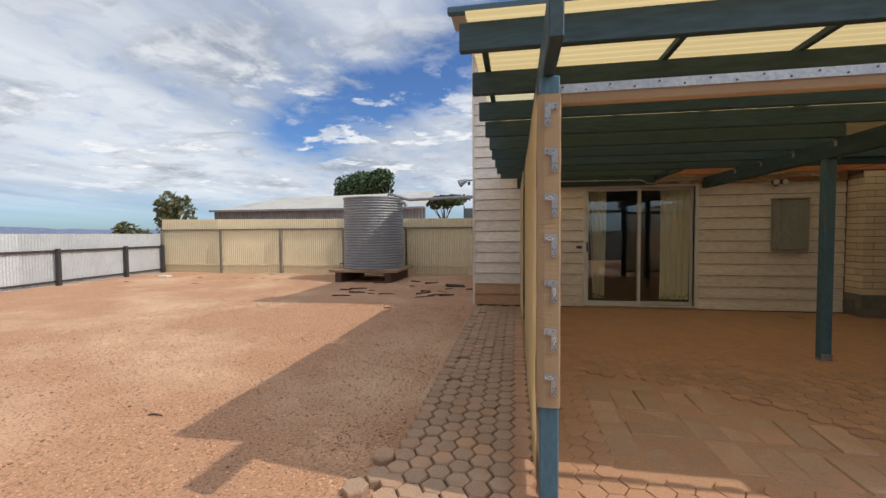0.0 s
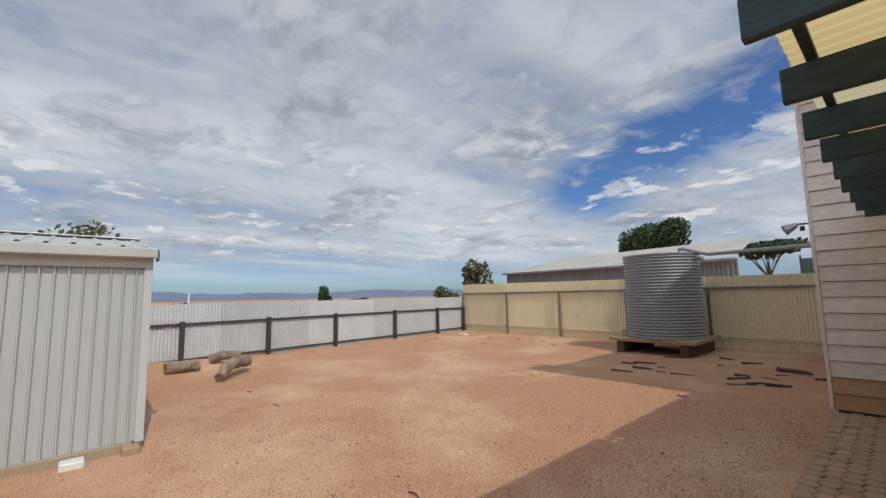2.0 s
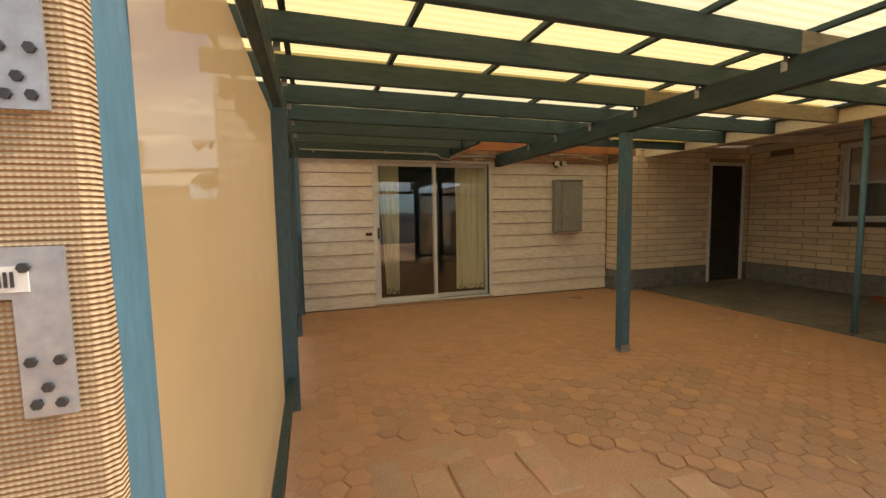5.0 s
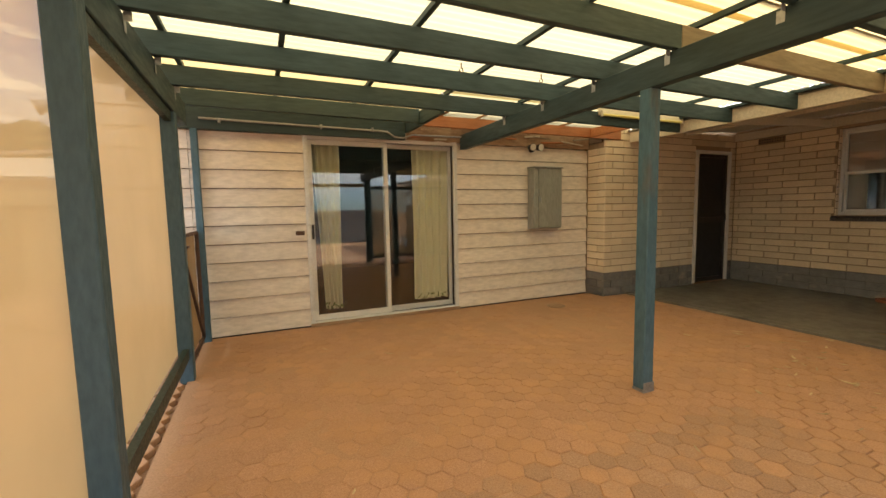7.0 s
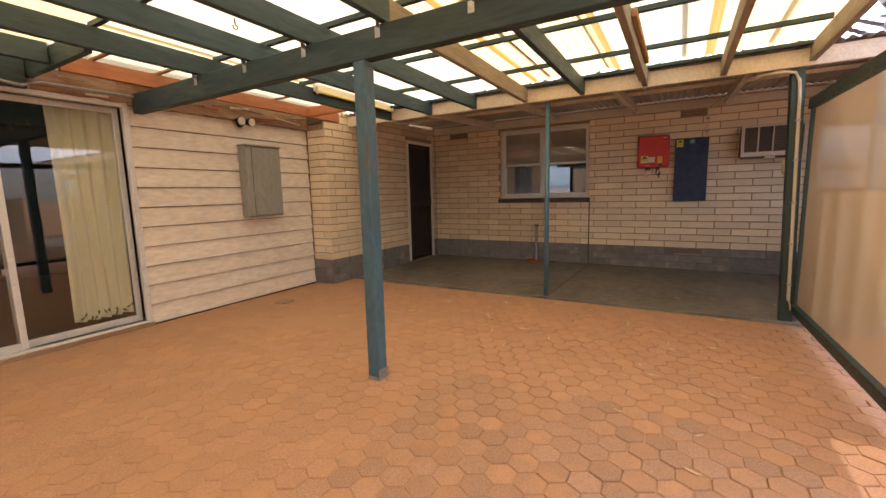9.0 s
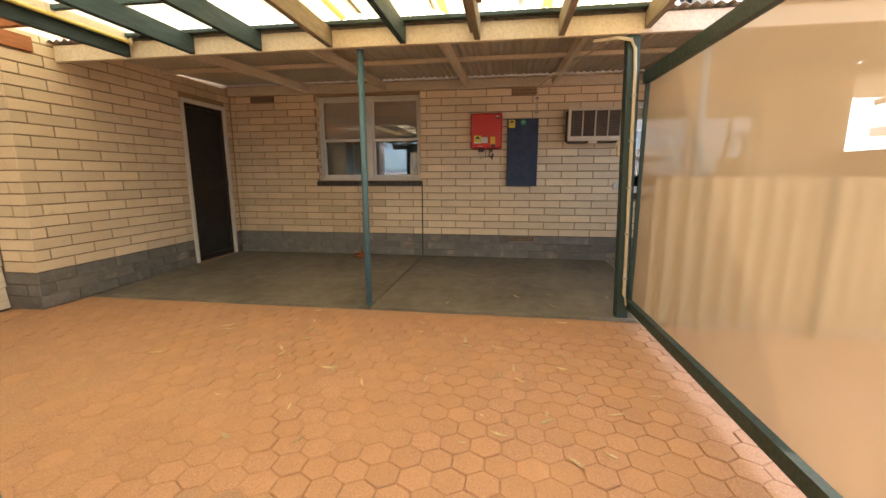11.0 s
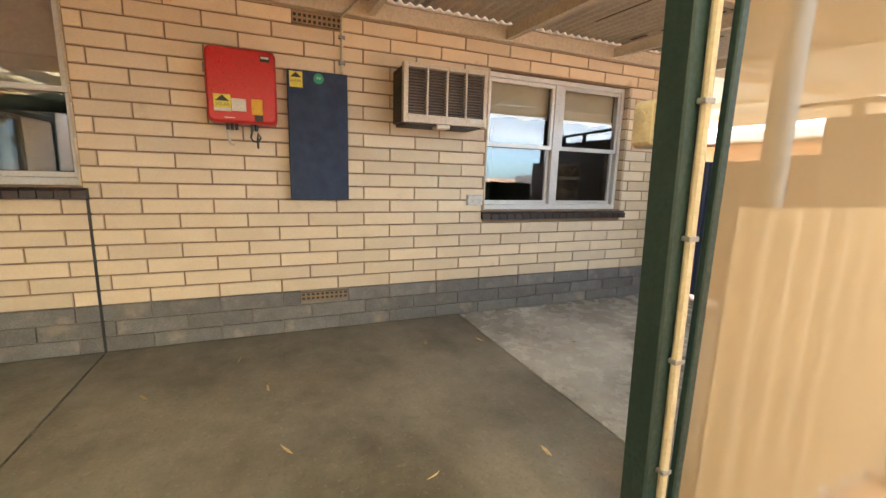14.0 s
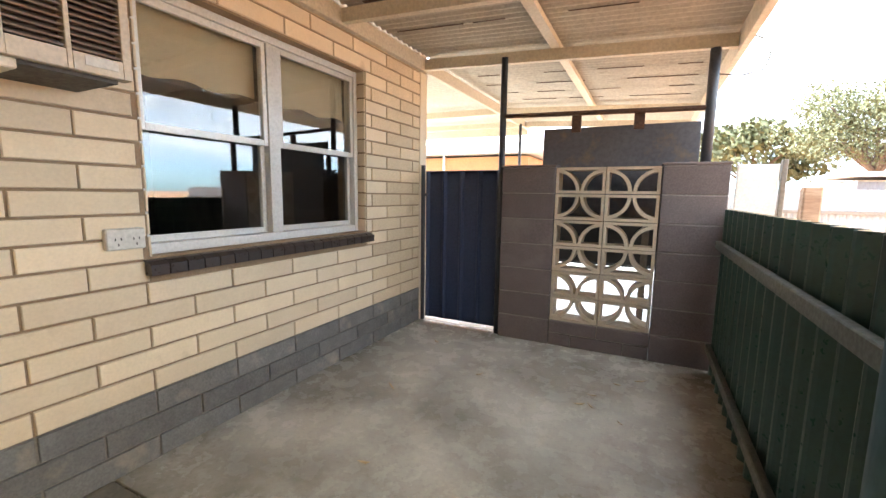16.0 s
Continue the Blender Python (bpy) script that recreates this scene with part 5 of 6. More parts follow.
for x0, x1 in ((7.17, 7.595), (6.055, 6.45)):
    part("joint_core", box(x0 + 0.008, x1 - 0.008, BY0 + 0.006, BY1 - 0.004, 0.0, 1.425), BLOCKJ, bw)
    for i in range(7):
        block(x0, x1, 0.018 + i * 0.2, 0.018 + (i + 1) * 0.2)
    part("cap", box(x0 - 0.004, x1 + 0.004, BY0 - 0.004, BY1 + 0.004, 1.419, 1.437, 0.004), BLOCK, bw)
part("joint_core", box(6.451, 7.169, BY0 + 0.012, BY1 - 0.012, 0.0, 0.218), BLOCKJ, bw)
for i, xs_ in enumerate(((6.45, 6.62, 7.0, 7.17), (6.45, 6.81, 7.17))):
    for a, b in zip(xs_, xs_[1:]):
        block(a, b, 0.018 + i * 0.1, 0.118 + i * 0.1)


def breeze_mesh(w, h):
    """One breeze block: a rim and two quarter arches, open between them."""
    bm = bmesh.new()
    d = BY1 - BY0 - 0.03
    t = 0.020
    for bx in ((0, w, 0, t), (0, w, h - t, h), (0, t, t, h - t), (w - t, w, t, h - t)):
        add_box(bm, bx[0], bx[1], 0, d, bx[2], bx[3])
    for cx, s in ((t * 0.4, 1), (w - t * 0.4, -1)):
        for k in range(10):
            a0, a1 = radians(90 * k / 10), radians(90 * (k + 1) / 10)
            rx, rz = w / 2 - 0.012, h - 0.026
            pts = [(cx + s * (rx + o) * math.cos(a), 0.012 + (rz + o) * math.sin(a)) for o, a in ((0, a0), (0, a1), (-0.024, a1), (-0.024, a0))]
            lo = [bm.verts.new((x, 0.004, max(z, 0.002))) for x, z in pts]
            hi = [bm.verts.new((x, d - 0.004, max(z, 0.002))) for x, z in pts]
            for q in range(4):
                bm.faces.new((lo[q], lo[(q + 1) % 4], hi[(q + 1) % 4], hi[q]))
            bm.faces.new(lo), bm.faces.new(hi[::-1])
    bmesh.ops.recalc_face_normals(bm, faces=bm.faces[:])
    return finish("breeze_block", bm, BREEZE)


BZ = breeze_mesh(0.354, 0.193)
for r in range(6):
    for cidx in range(2):
        ob = new("breeze_block", BZ)
        ob.parent = bw
        flip = r % 2 == 1
        x, z = 6.453 + cidx * 0.36, 0.222 + r * 0.2
        ob.matrix_local = pose(x, BY0 + 0.015, z) if flip else pose(x + 0.354, BY0 + 0.015, z + 0.193, 0, 180, 0)

track = thing("sliding_track", "rusty steel rail with hanging rollers", "rail")
part("rail", tube([(7.64, -0.36, 1.83), (6.17, -0.36, 1.79)], 0.018, 8), RUST, track)
for x in (7.05, 6.62):
    part("hanger", box(x - 0.035, x + 0.035, -0.40, -0.375, 1.68, 1.80, 0.004), RUST, track)
plate = thing("steel_plate", "weathered blue-grey steel sheet hanging behind the wall", "sheet")
part("plate", box(6.22, 7.34, -0.60, -0.594, 1.0, 1.745, 0.002), OLDPLATE, plate)
part("support", box(6.5, 6.55, -0.64, -0.602, 0.018, 1.7), GREY_STEEL, plate)
# Added black box on legs; makes the upper breeze-block openings read dark.
dark = thing("dark_backing_box", "black box added behind the breeze blocks to darken their upper openings", "stack")
part("cover", box(6.15, 7.6, -1.6, -0.75, 0.62, 1.38, 0.03), BLACKP, dark)
for x in (6.2, 7.5):
    part("leg", box(x, x + 0.05, -1.55, -1.5, 0.018, 0.62), DARK_RAIL, dark)

gfence = thing("green_fence", "dark green corrugated steel fence with two rails", "fence")
part("fence_sheet", sheet(-0.28, 2.36, 0.012, 1.13, 0.143, 0.024, lambda u, v, h: (6.052 + h, u, v), 12, 0.002), GREENFENCE, gfence)
part("outer_face", sheet(-0.28, 2.36, 0.012, 1.13, 0.143, 0.024, lambda u, v, h: (6.046 + h, u, v), 12, 0.001), mat("dull_cream_steel", (0.46, 0.39, 0.25), (0.40, 0.335, 0.21), 0.6, scale=2, fine=30, bump=0.03), gfence, "cream painted outer face")
for z in (0.90, 0.20):
    part("rail", box(6.078, 6.11, -0.26, 2.36, z - 0.026, z + 0.026, 0.004), mat("grey_green_rail", (0.13, 0.15, 0.14), (0.10, 0.12, 0.11), 0.5), gfence)
for y in (-0.25, 1.2):
    part("post", box(5.97, 6.015, y - 0.02, y + 0.02, -0.1, 1.12, 0.004), GREENFENCE, gfence)


# ---- the yard ----


def fence_run(name, label, x0, x1, y0, y1, top0, top1, bottom, m, posts, post_m, ptop, rails, pw=0.05, inner=1, wave=0.076):
    """A straight fence from (x0, y0) to (x1, y1), its posts on the inner side."""
    t = thing(name, label, "fence", kind="structure")
    a, b = Vector((x0, y0, 0)), Vector((x1, y1, 0))
    ln = (b - a).length
    d = (b - a) / ln
    s = Vector((-d.y, d.x, 0)) * inner
    n = max(round(ln / 2.3), 1)
    for i in range(n):
        u0, u1 = ln * i / n, ln * (i + 1) / n - 0.004

        def at(u, v, h, s=s):
            p = a + d * u + s * h
            top = top0 + (top1 - top0) * u / ln
            return (p.x, p.y, bottom + (top - bottom) * v)
        part("fence_sheet", sheet(u0, u1, 0, 1, wave, 0.009, at, 8, 0.002), m, t)

    def bar(u0, u1, o0, o1, z0, z1, name2, m2):
        bm = bmesh.new()
        vs = [bm.verts.new(a + d * u + s * o + Vector((0, 0, z))) for z in (z0, z1) for u, o in ((u0, o0), (u1, o0), (u1, o1), (u0, o1))]
        for q in ((0, 3, 2, 1), (4, 5, 6, 7), (0, 1, 5, 4), (1, 2, 6, 5), (2, 3, 7, 6), (3, 0, 4, 7)):
            bm.faces.new([vs[i] for i in q])
        bmesh.ops.recalc_face_normals(bm, faces=bm.faces[:])
        part(name2, bm, m2, t)
    for u in posts:
        bar(u - pw / 2, u + pw / 2, 0.055, 0.055 + pw, -0.15, ptop, "post", post_m)
    for z, h, mm in rails:
        bar(0, ln, 0.012, 0.05, z - h / 2, z + h / 2, "rail", mm)
    return t


fence_run("fence_cream", "cream corrugated steel boundary fence with grey posts", -12.15, 6.0, 13.46, 13.46, 1.86, 1.70, -0.08, CREAM_STEEL,
          [0.05, 2.44, 4.75, 7.05, 9.22, 11.5, 13.8], GREY_STEEL, 1.50, [(1.47, 0.05, GREY_STEEL), (0.22, 0.05, CREAM_STEEL)], 0.06, -1)
WF0, WF1 = (-10.0, -3.5), (-12.15, 13.45)
wl = math.hypot(WF1[0] - WF0[0], WF1[1] - WF0[1])
fence_run("fence_white", "low white corrugated steel fence with dark posts", *[v for p in zip(WF0, WF1) for v in p], 1.36, 1.34, -0.05, WHITE_STEEL,
          [(y + 3.5) * wl / 16.95 for y in (-1.2, 0.85, 2.9, 4.95, 7.05, 9.48, 11.7, 13.3)], DARK_RAIL, 0.95, [(0.88, 0.06, DARK_RAIL), (0.06, 0.05, DARK_RAIL)], 0.09, -1)

tank = thing("water_tank", "round corrugated grey steel rainwater tank", "water tank")
TX, TY, TR, TZ0, TZ1 = -3.55, 12.05, 0.86, 0.31, 2.29
bm = bmesh.new()
n, seg = 27 * 6, 72
rows = []
for i in range(n + 1):
    z = TZ0 + (TZ1 - TZ0) * i / n
    r = TR + 0.018 * math.sin(2 * math.pi * i / 6)
    rows.append([bm.verts.new((TX + r * math.cos(2 * math.pi * k / seg), TY + r * math.sin(2 * math.pi * k / seg), z)) for k in range(seg)])
for a, b in zip(rows, rows[1:]):
    for k in range(seg):
        bm.faces.new((a[k], a[(k + 1) % seg], b[(k + 1) % seg], b[k]))
part("shell", bm, TANKM, tank, "corrugated tank wall", smooth=True)
lid = bmesh.new()
add_tube(lid, [(TX, TY, TZ1 - 0.004), (TX, TY, TZ1 + 0.03)], TR + 0.02, 48)
add_tube(lid, [(TX, TY, TZ1 + 0.03), (TX, TY, TZ1 + 0.10)], TR, 48, True, 0.15)
part("roof", lid, TANKM, tank)
part("tap", tube([(TX - 0.86, TY - 0.25, 0.42), (TX - 0.95, TY - 0.28, 0.42), (TX - 0.96, TY - 0.28, 0.36)], 0.018, 8), RUST, tank)
part("overflow", tube([(TX + 0.84, TY - 0.1, 2.18), (TX + 0.97, TY - 0.12, 2.18), (TX + 1.0, TY - 0.12, 2.08)], 0.045, 10), GALV, tank)
stand = thing("tank_stand", "dark timber and steel stand under the rainwater tank", "stand")
for i in range(6):
    y = 11.10 + i * 0.315
    part("plank", box(-4.55, -2.60, y, y + 0.30, 0.225, 0.305, 0.006), OLDTIMBER, stand)
for x in (-4.30, -2.86):
    part("bearer", box(x - 0.09, x + 0.09, 11.15, 12.95, -0.10, 0.224, 0.01), RUST, stand, "dark rusted bearer")
pipe = thing("downpipe", "grey pipe from the house gutter to the rainwater tank", "pipe")
part("pipe", tube([(-0.16, 9.6, 2.10), (-2.4, 11.75, 2.24), (-2.95, 11.95, 2.42)], 0.04, 10), GALV, pipe)
part("elbow", tube([(-2.95, 11.95, 2.42), (-3.08, 12.0, 2.43), (-3.12, 12.02, 2.33)], 0.043, 10), GALV, pipe)

cf = thing("flood_light", "clear security flood light at the house corner", "light")
part("arm", tube([(-0.19, 7.85, 2.24), (-0.32, 7.82, 2.24), (-0.36, 7.80, 2.21)], 0.012, 8), BLACKP, cf)
part("lamp_head", tube([(-0.30, 7.80, 2.23), (-0.42, 7.76, 2.17)], 0.03, 12, 0.07), GALV, cf)
part("sensor", tube([(-0.25, 7.80, 2.21), (-0.25, 7.80, 2.15)], 0.025, 10), BLACKP, cf)

shed = thing("garden_shed", "pale ribbed steel garden shed with a gutter", "shed")
SX, SY0, SY1, SW = -4.82, -3.0, 1.60, 3.0
part("wall", sheet(SY0, SY1 - 0.06, 0.03, 1.80, 0.105, 0.026, lambda u, v, h: (SX - 0.012 + h, u, v), 30, 0.002, trapezoid), SHED, shed, "ribbed steel side")
part("wall", sheet(SX - SW, SX - 0.02, 0.03, 1.80, 0.105, 0.013, lambda u, v, h: (u, SY1 - 0.03 + h, v), 24, 0.002, trapezoid), SHED, shed)
part("corner_post", box(SX - 0.05, SX + 0.025, SY1 - 0.06, SY1 + 0.015, 0.02, 1.90, 0.004), SHED, shed)
part("head_trim", box(SX, SX + 0.03, SY0, SY1 + 0.01, 1.79, 1.90, 0.005), SHED, shed)
gut = bmesh.new()
for a, b in zip(((SX + 0.03, 1.90), (SX + 0.14, 1.90), (SX + 0.15, 1.985)), ((SX + 0.14, 1.90), (SX + 0.15, 1.985), (SX + 0.13, 1.995))):
    vs = [gut.verts.new((a[0], SY0, a[1])), gut.verts.new((b[0], SY0, b[1])), gut.verts.new((b[0], SY1 + 0.03, b[1])), gut.verts.new((a[0], SY1 + 0.03, a[1]))]
    gut.faces.new(vs)
add_box(gut, SX + 0.03, SX + 0.145, SY1 + 0.03, SY1 + 0.035, 1.89, 1.995)
part("gutter", gut, SHED, shed, "folded gutter with a dark end cap")
part("gutter_end", box(SX + 0.02, SX + 0.15, SY1 + 0.036, SY1 + 0.05, 1.86, 1.98, 0.004), BLACKP, shed)
for s, xa, xb, za, zb in ((0, SX + 0.10, SX - SW / 2, 1.99, 2.24), (1, SX - SW / 2, SX - SW - 0.1, 2.24, 1.99)):
    part("roof_sheet", sheet(SY0, SY1 + 0.02, 0, 1, 0.19, 0.018, lambda u, v, h: (xa + (xb - xa) * v, u, za + (zb - za) * v + 0.01 + h), 24, 0.002, trapezoid), SHED, shed)
part("ridge_cap", box(SX - SW / 2 - 0.12, SX - SW / 2 + 0.12, SY0, SY1 + 0.025, 2.262, 2.275, 0.004), WHITEPAINT, shed)
part("footing", box(SX - 0.06, SX + 0.05, SY0, SY1 - 0.08, -0.08, 0.03, 0.008), mat("sandy_footing", (0.40, 0.31, 0.21), (0.34, 0.25, 0.16), 0.95), shed)
tagged(new("stone", finish("stone", box(SX + 0.03, SX + 0.19, SY1 - 0.17, SY1 - 0.02, -0.07, 0.02, 0.012), SLAB_PAVER)), "small tan paving stone at the shed corner", "stone")
tagged(new("stone", finish("stone", box(SX + 0.08, SX + 0.24, 0.98, 1.16, -0.07, 0.01, 0.012), WHITEPAINT)), "broken pale tile piece beside the shed", "stone")


def log(points, r0, r1, label, seed):
    bm = bmesh.new()
    add_tube(bm, points, r0, 14, True, r1)
    for v in bm.verts:
        v.co += 0.030 * noise.noise_vector(v.co * 5 + Vector((seed, 0, 0))) + 0.014 * noise.noise_vector(v.co * 17 + Vector((0, seed, 0)))
    ob = new("log", finish("log", bm, BARK))
    return tagged(ob, label, "log", "logs in the yard")


def line_of(a, b, n, bend):
    a, b = Vector(a), Vector(b)
    return [a + (b - a) * i / n + Vector((bend[0], bend[1], bend[2])) * math.sin(math.pi * i / n) for i in range(n + 1)]


log(line_of((-9.33, 2.42, 0.10), (-9.42, 3.02, 0.10), 12, (0, 0, 0.01)), 0.115, 0.10, "short weathered grey-brown log lying on the dirt", 1)
log(line_of((-7.85, 3.03, 0.05), (-8.85, 3.78, 0.15), 16, (0.05, -0.04, 0.10)), 0.085, 0.13, "bent weathered log with a pale cut end", 2)
log(line_of((-10.10, 3.38, 0.10), (-9.75, 3.95, 0.16), 12, (0, 0, 0.05)), 0.11, 0.10, "stubby forked log behind another", 3)

rng = random.Random(5)
for i in range(34):
    if i < 20:
        x, y = rng.uniform(-3.9, -0.5), rng.uniform(8.6, 11.8)
    elif i < 28:
        x, y = rng.uniform(-11, -6), rng.uniform(9.5, 13)
    else:
        x, y = rng.uniform(-8, -1.5), rng.uniform(3, 8.5)
    big = i < 20
    ln = rng.uniform(0.12, 0.42) if big else rng.uniform(0.06, 0.2)
    r = rng.uniform(0.012, 0.03) if big else rng.uniform(0.008, 0.014)
    if i == 3:
        x, y, ln, r = -1.15, 10.6, 0.55, 0.055
    a = rng.uniform(-0.6, 0.9)
    gz = ground_z(x, y)
    p0, p1 = (x, y, gz + r * 0.6), (x + ln * math.cos(a), y + ln * math.sin(a), gz + r * 0.7)
    bm = tube(line_of(p0, p1, 5, (rng.uniform(-0.01, 0.01), rng.uniform(-0.02, 0.02), 0.004)), r * 0.8, 6, r * 0.45)
    for v in bm.verts:
        v.co += 0.4 * r * noise.noise_vector(v.co * 23)
    tagged(new("bark_piece", finish("bark_piece", bm, STICK)), "dark dry piece of bark or stick on the dirt", "stick", "bark litter on the yard")
scrap = box(-10.72, -10.38, 11.75, 11.95, -0.06, 0.0, 0.01)
tagged(new("plastic_scrap", finish("plastic_scrap", scrap, WHITEPAINT)), "crumpled white plastic scrap near the fence", "scrap")


def stone_mesh(seed):
    bm = bmesh.new()
    bmesh.ops.create_icosphere(bm, subdivisions=1, radius=1.0)
    for v in bm.verts:
        v.co *= 1 + 0.25 * noise.noise(v.co * 1.7 + Vector((seed, 0, 0)))
        v.co.z *= 0.55
    co = [tuple(v.co) for v in bm.verts]
    fc = [[v.index for v in f.verts] for f in bm.faces]
    bm.free()
    return co, fc


# loose gravel on the yard
base = [stone_mesh(s) for s in range(4)]
vv, ff = [], []
for i in range(26000):
    if i < 19000:
        x, y = -0.2 - 5.5 * rng.random() ** 1.3, rng.uniform(1.5, 8)
    else:
        x, y = rng.uniform(-11, -0.3), rng.uniform(0, 13)
    if x < SX + 0.1 and y < SY1 + 0.1:
        continue
    s = rng.uniform(0.0035, 0.008) if rng.random() < 0.985 else rng.uniform(0.008, 0.016)
    co, fc = base[i % 4]
    o = len(vv)
    gz = ground_z(x, y)
    vv += [(x + s * c0, y + s * c1, gz + s * 0.3 + s * c2) for c0, c1, c2 in co]
    ff += [[k + o for k in f] for f in fc]
me = bpy.data.meshes.new("gravel")
me.from_pydata(vv, [], ff)
me.materials.append(mat("yard_gravel", (0.50, 0.31, 0.20), (0.36, 0.20, 0.12), 0.95, vary=0.55, island=True, bump=0))
tagged(new("gravel", me), "fine loose reddish gravel over the dirt yard", "gravel", kind="stuff")

# ---- beyond the fences ----
far = thing("neighbour_shed", "long low iron farm shed with a pale gabled roof", "shed")
FY0, FY1, FX0, FX1 = 30.0, 40.0, -23.8, -6.0
part("wall", sheet(FX0 + 0.2, FX1, -0.6, 3.25, 0.25, 0.03, lambda u, v, h: (u, FY0 + 0.3 + h, v), 6), SHEDWALL, far)
part("wall", box(FX0 + 0.2, FX0 + 0.3, FY0 + 0.35, FY1, -0.6, 3.25), SHEDWALL, far)
rf = bmesh.new()
pts = [(FX0, FY0, 3.22), (FX1, FY0, 3.35), (FX1, FY0 + 5, 4.85), (FX0 + 3.5, FY0 + 5, 4.62), (FX0, FY1, 3.22)]
vs = [rf.verts.new(p) for p in pts]
rf.faces.new(vs[:4]), rf.faces.new((vs[0], vs[3], vs[4]))
part("roof", rf, SHEDROOF, far, "pale weathered iron roof")
part("gutter", box(FX0, FX1, FY0 - 0.1, FY0 - 0.001, 3.12, 3.27), SHEDWALL, far)

tramp = thing("trampoline_net", "dark safety net on poles beyond the fence", "trampoline")
part("net", box(-1.6, 1.5, 18.0, 18.02, 1.2, 2.35), cloth("dark_net", (0.04, 0.05, 0.05), 0.2, 0.35, weave=0), tramp)
for x in (-1.6, -0.9, 0.0, 1.0):
    part("pole", tube([(x, 17.95, -0.2), (x, 17.95, 2.45)], 0.025, 8), mat("red_pole", (0.5, 0.06, 0.05), (0.4, 0.05, 0.04), 0.5) if x == -0.9 else DARK_RAIL, tramp)
ant = thing("antenna_pole", "thin dark pole beyond the fence", "pole")
part("mast", tube([(-0.75, 16.0, -0.2), (-0.75, 16.0, 2.9)], 0.03, 8), DARK_RAIL, ant)
part("cap", tube([(-0.75, 16.0, 2.9), (-0.75, 16.0, 3.0)], 0.06, 8), DARK_RAIL, ant)


def tree(label, x, y, z0, h, crown, leaves, m, seed, leaf=0.22, lobes=9):
    """Trunk, limbs and a crown of leaf clumps; crown = (rx, ry, rz, height of its middle)."""
    r = random.Random(seed)
    t = thing("tree", label, "tree", at=(x, y, z0))
    rx, ry, rz, ch = crown
    tr = bmesh.new()
    add_tube(tr, [(0, 0, 0), (0.1, 0.05, ch * 0.4), (0.0, 0.1, ch * 0.8)], h * 0.035, 8, True, h * 0.02)
    centres = []
    for i in range(lobes):
        a = 2 * math.pi * i / lobes + r.uniform(-0.4, 0.4)
        d = r.uniform(0.35, 0.8)
        c = Vector((rx * d * math.cos(a), ry * d * math.sin(a), ch + rz * r.uniform(-0.45, 0.55)))
        centres.append((c, r.uniform(0.32, 0.5)))
        add_tube(tr, [(0, 0.05, ch * 0.55), tuple(c * 0.5 + Vector((0, 0, ch * 0.32))), tuple(c)], h * 0.014, 6, True, h * 0.004)
    centres.append((Vector((0, 0, ch + rz * 0.3)), 0.5))
    part("trunk", tr, TRUNK, t)
    vv, ff = [], []
    for i in range(leaves):
        c, s = r.choice(centres)
        while True:
            p = Vector((r.uniform(-1, 1), r.uniform(-1, 1), r.uniform(-1, 1)))
            if 0.25 < p.length < 1:
                break
        q = c + Vector((p.x * rx * s, p.y * ry * s, p.z * rz * s * 1.1))
        n1 = Vector((r.uniform(-1, 1), r.uniform(-1, 1), r.uniform(-0.3, 1))).normalized()
        e1 = n1.orthogonal().normalized() * leaf * r.uniform(0.5, 1.2)
        e2 = n1.cross(e1) * 0.6
        o = len(vv)
        vv += [tuple(q - e1), tuple(q + e2), tuple(q + e1 * 1.1), tuple(q - e2)]
        ff.append((o, o + 1, o + 2, o + 3))
    me = bpy.data.meshes.new("crown")
    me.from_pydata(vv, [], ff)
    me.materials.append(m)
    ob = new("crown", me)
    ob.parent = t
    return t


tree("dense dark green umbrella-shaped pine beyond the shed", -15.0, 42, -0.6, 8.2, (3.1, 2.8, 2.5, 6.3), 11000, FOLI, 3, 0.18, 16)
tree("low spreading tree beyond the fence", -7.0, 44, -0.6, 5, (3.0, 2.5, 0.9, 5.2), 2500, FOLI, 4, 0.22, 8)
tree("sparse grey-green young gum tree", -24.5, 27, -0.6, 5, (1.6, 1.4, 1.6, 3.4), 900, FOLI2, 5, 0.22, 8)
tree("small scrubby tree at the fence corner", -20.0, 19.5, -0.5, 3, (0.9, 0.9, 1.0, 1.7), 500, FOLI2, 6, 0.16, 7)
tree("dark conifer far across the plain", -75, 37.4, -1.2, 6, (1.5, 1.5, 2.5, 2.9), 1800, FOLI, 7, 0.28, 8)
tree("low dark bush far across the plain", -70, 41.5, -1.2, 3, (4.5, 2.5, 0.8, 1.6), 1800, FOLI, 8, 0.28, 8)
tree("sparse gum tree behind the garden shed", -17.0, 1.0, -0.3, 5, (1.9, 1.9, 1.4, 3.1), 1300, FOLI2, 9, 0.10, 9)
tree("low bush beyond the white fence", -60, 25.4, -1, 3, (2.0, 1.2, 0.8, 1.3), 600, FOLI2, 10, 0.22, 6)
tree("small dark bush beyond the white fence", -58, 10.7, -1, 3, (1.1, 1.1, 0.9, 1.3), 600, FOLI, 15, 0.22, 6)
tree("large pale green gum tree behind the fence", -2.0, -21, -0.3, 7, (3.2, 3.0, 2.2, 4.7), 22000, FOLI2, 11, 0.07, 22)
tree("rounded green shrub beside the gum tree", -0.6, -17, -0.3, 3, (1.2, 1.2, 0.9, 1.6), 1500, FOLI2, 12, 0.15, 8)
tree("slim conifer behind the neighbouring house", 12.2, -16, -0.3, 4, (0.5, 0.5, 1.3, 2.9), 900, FOLI, 13, 0.16, 6)
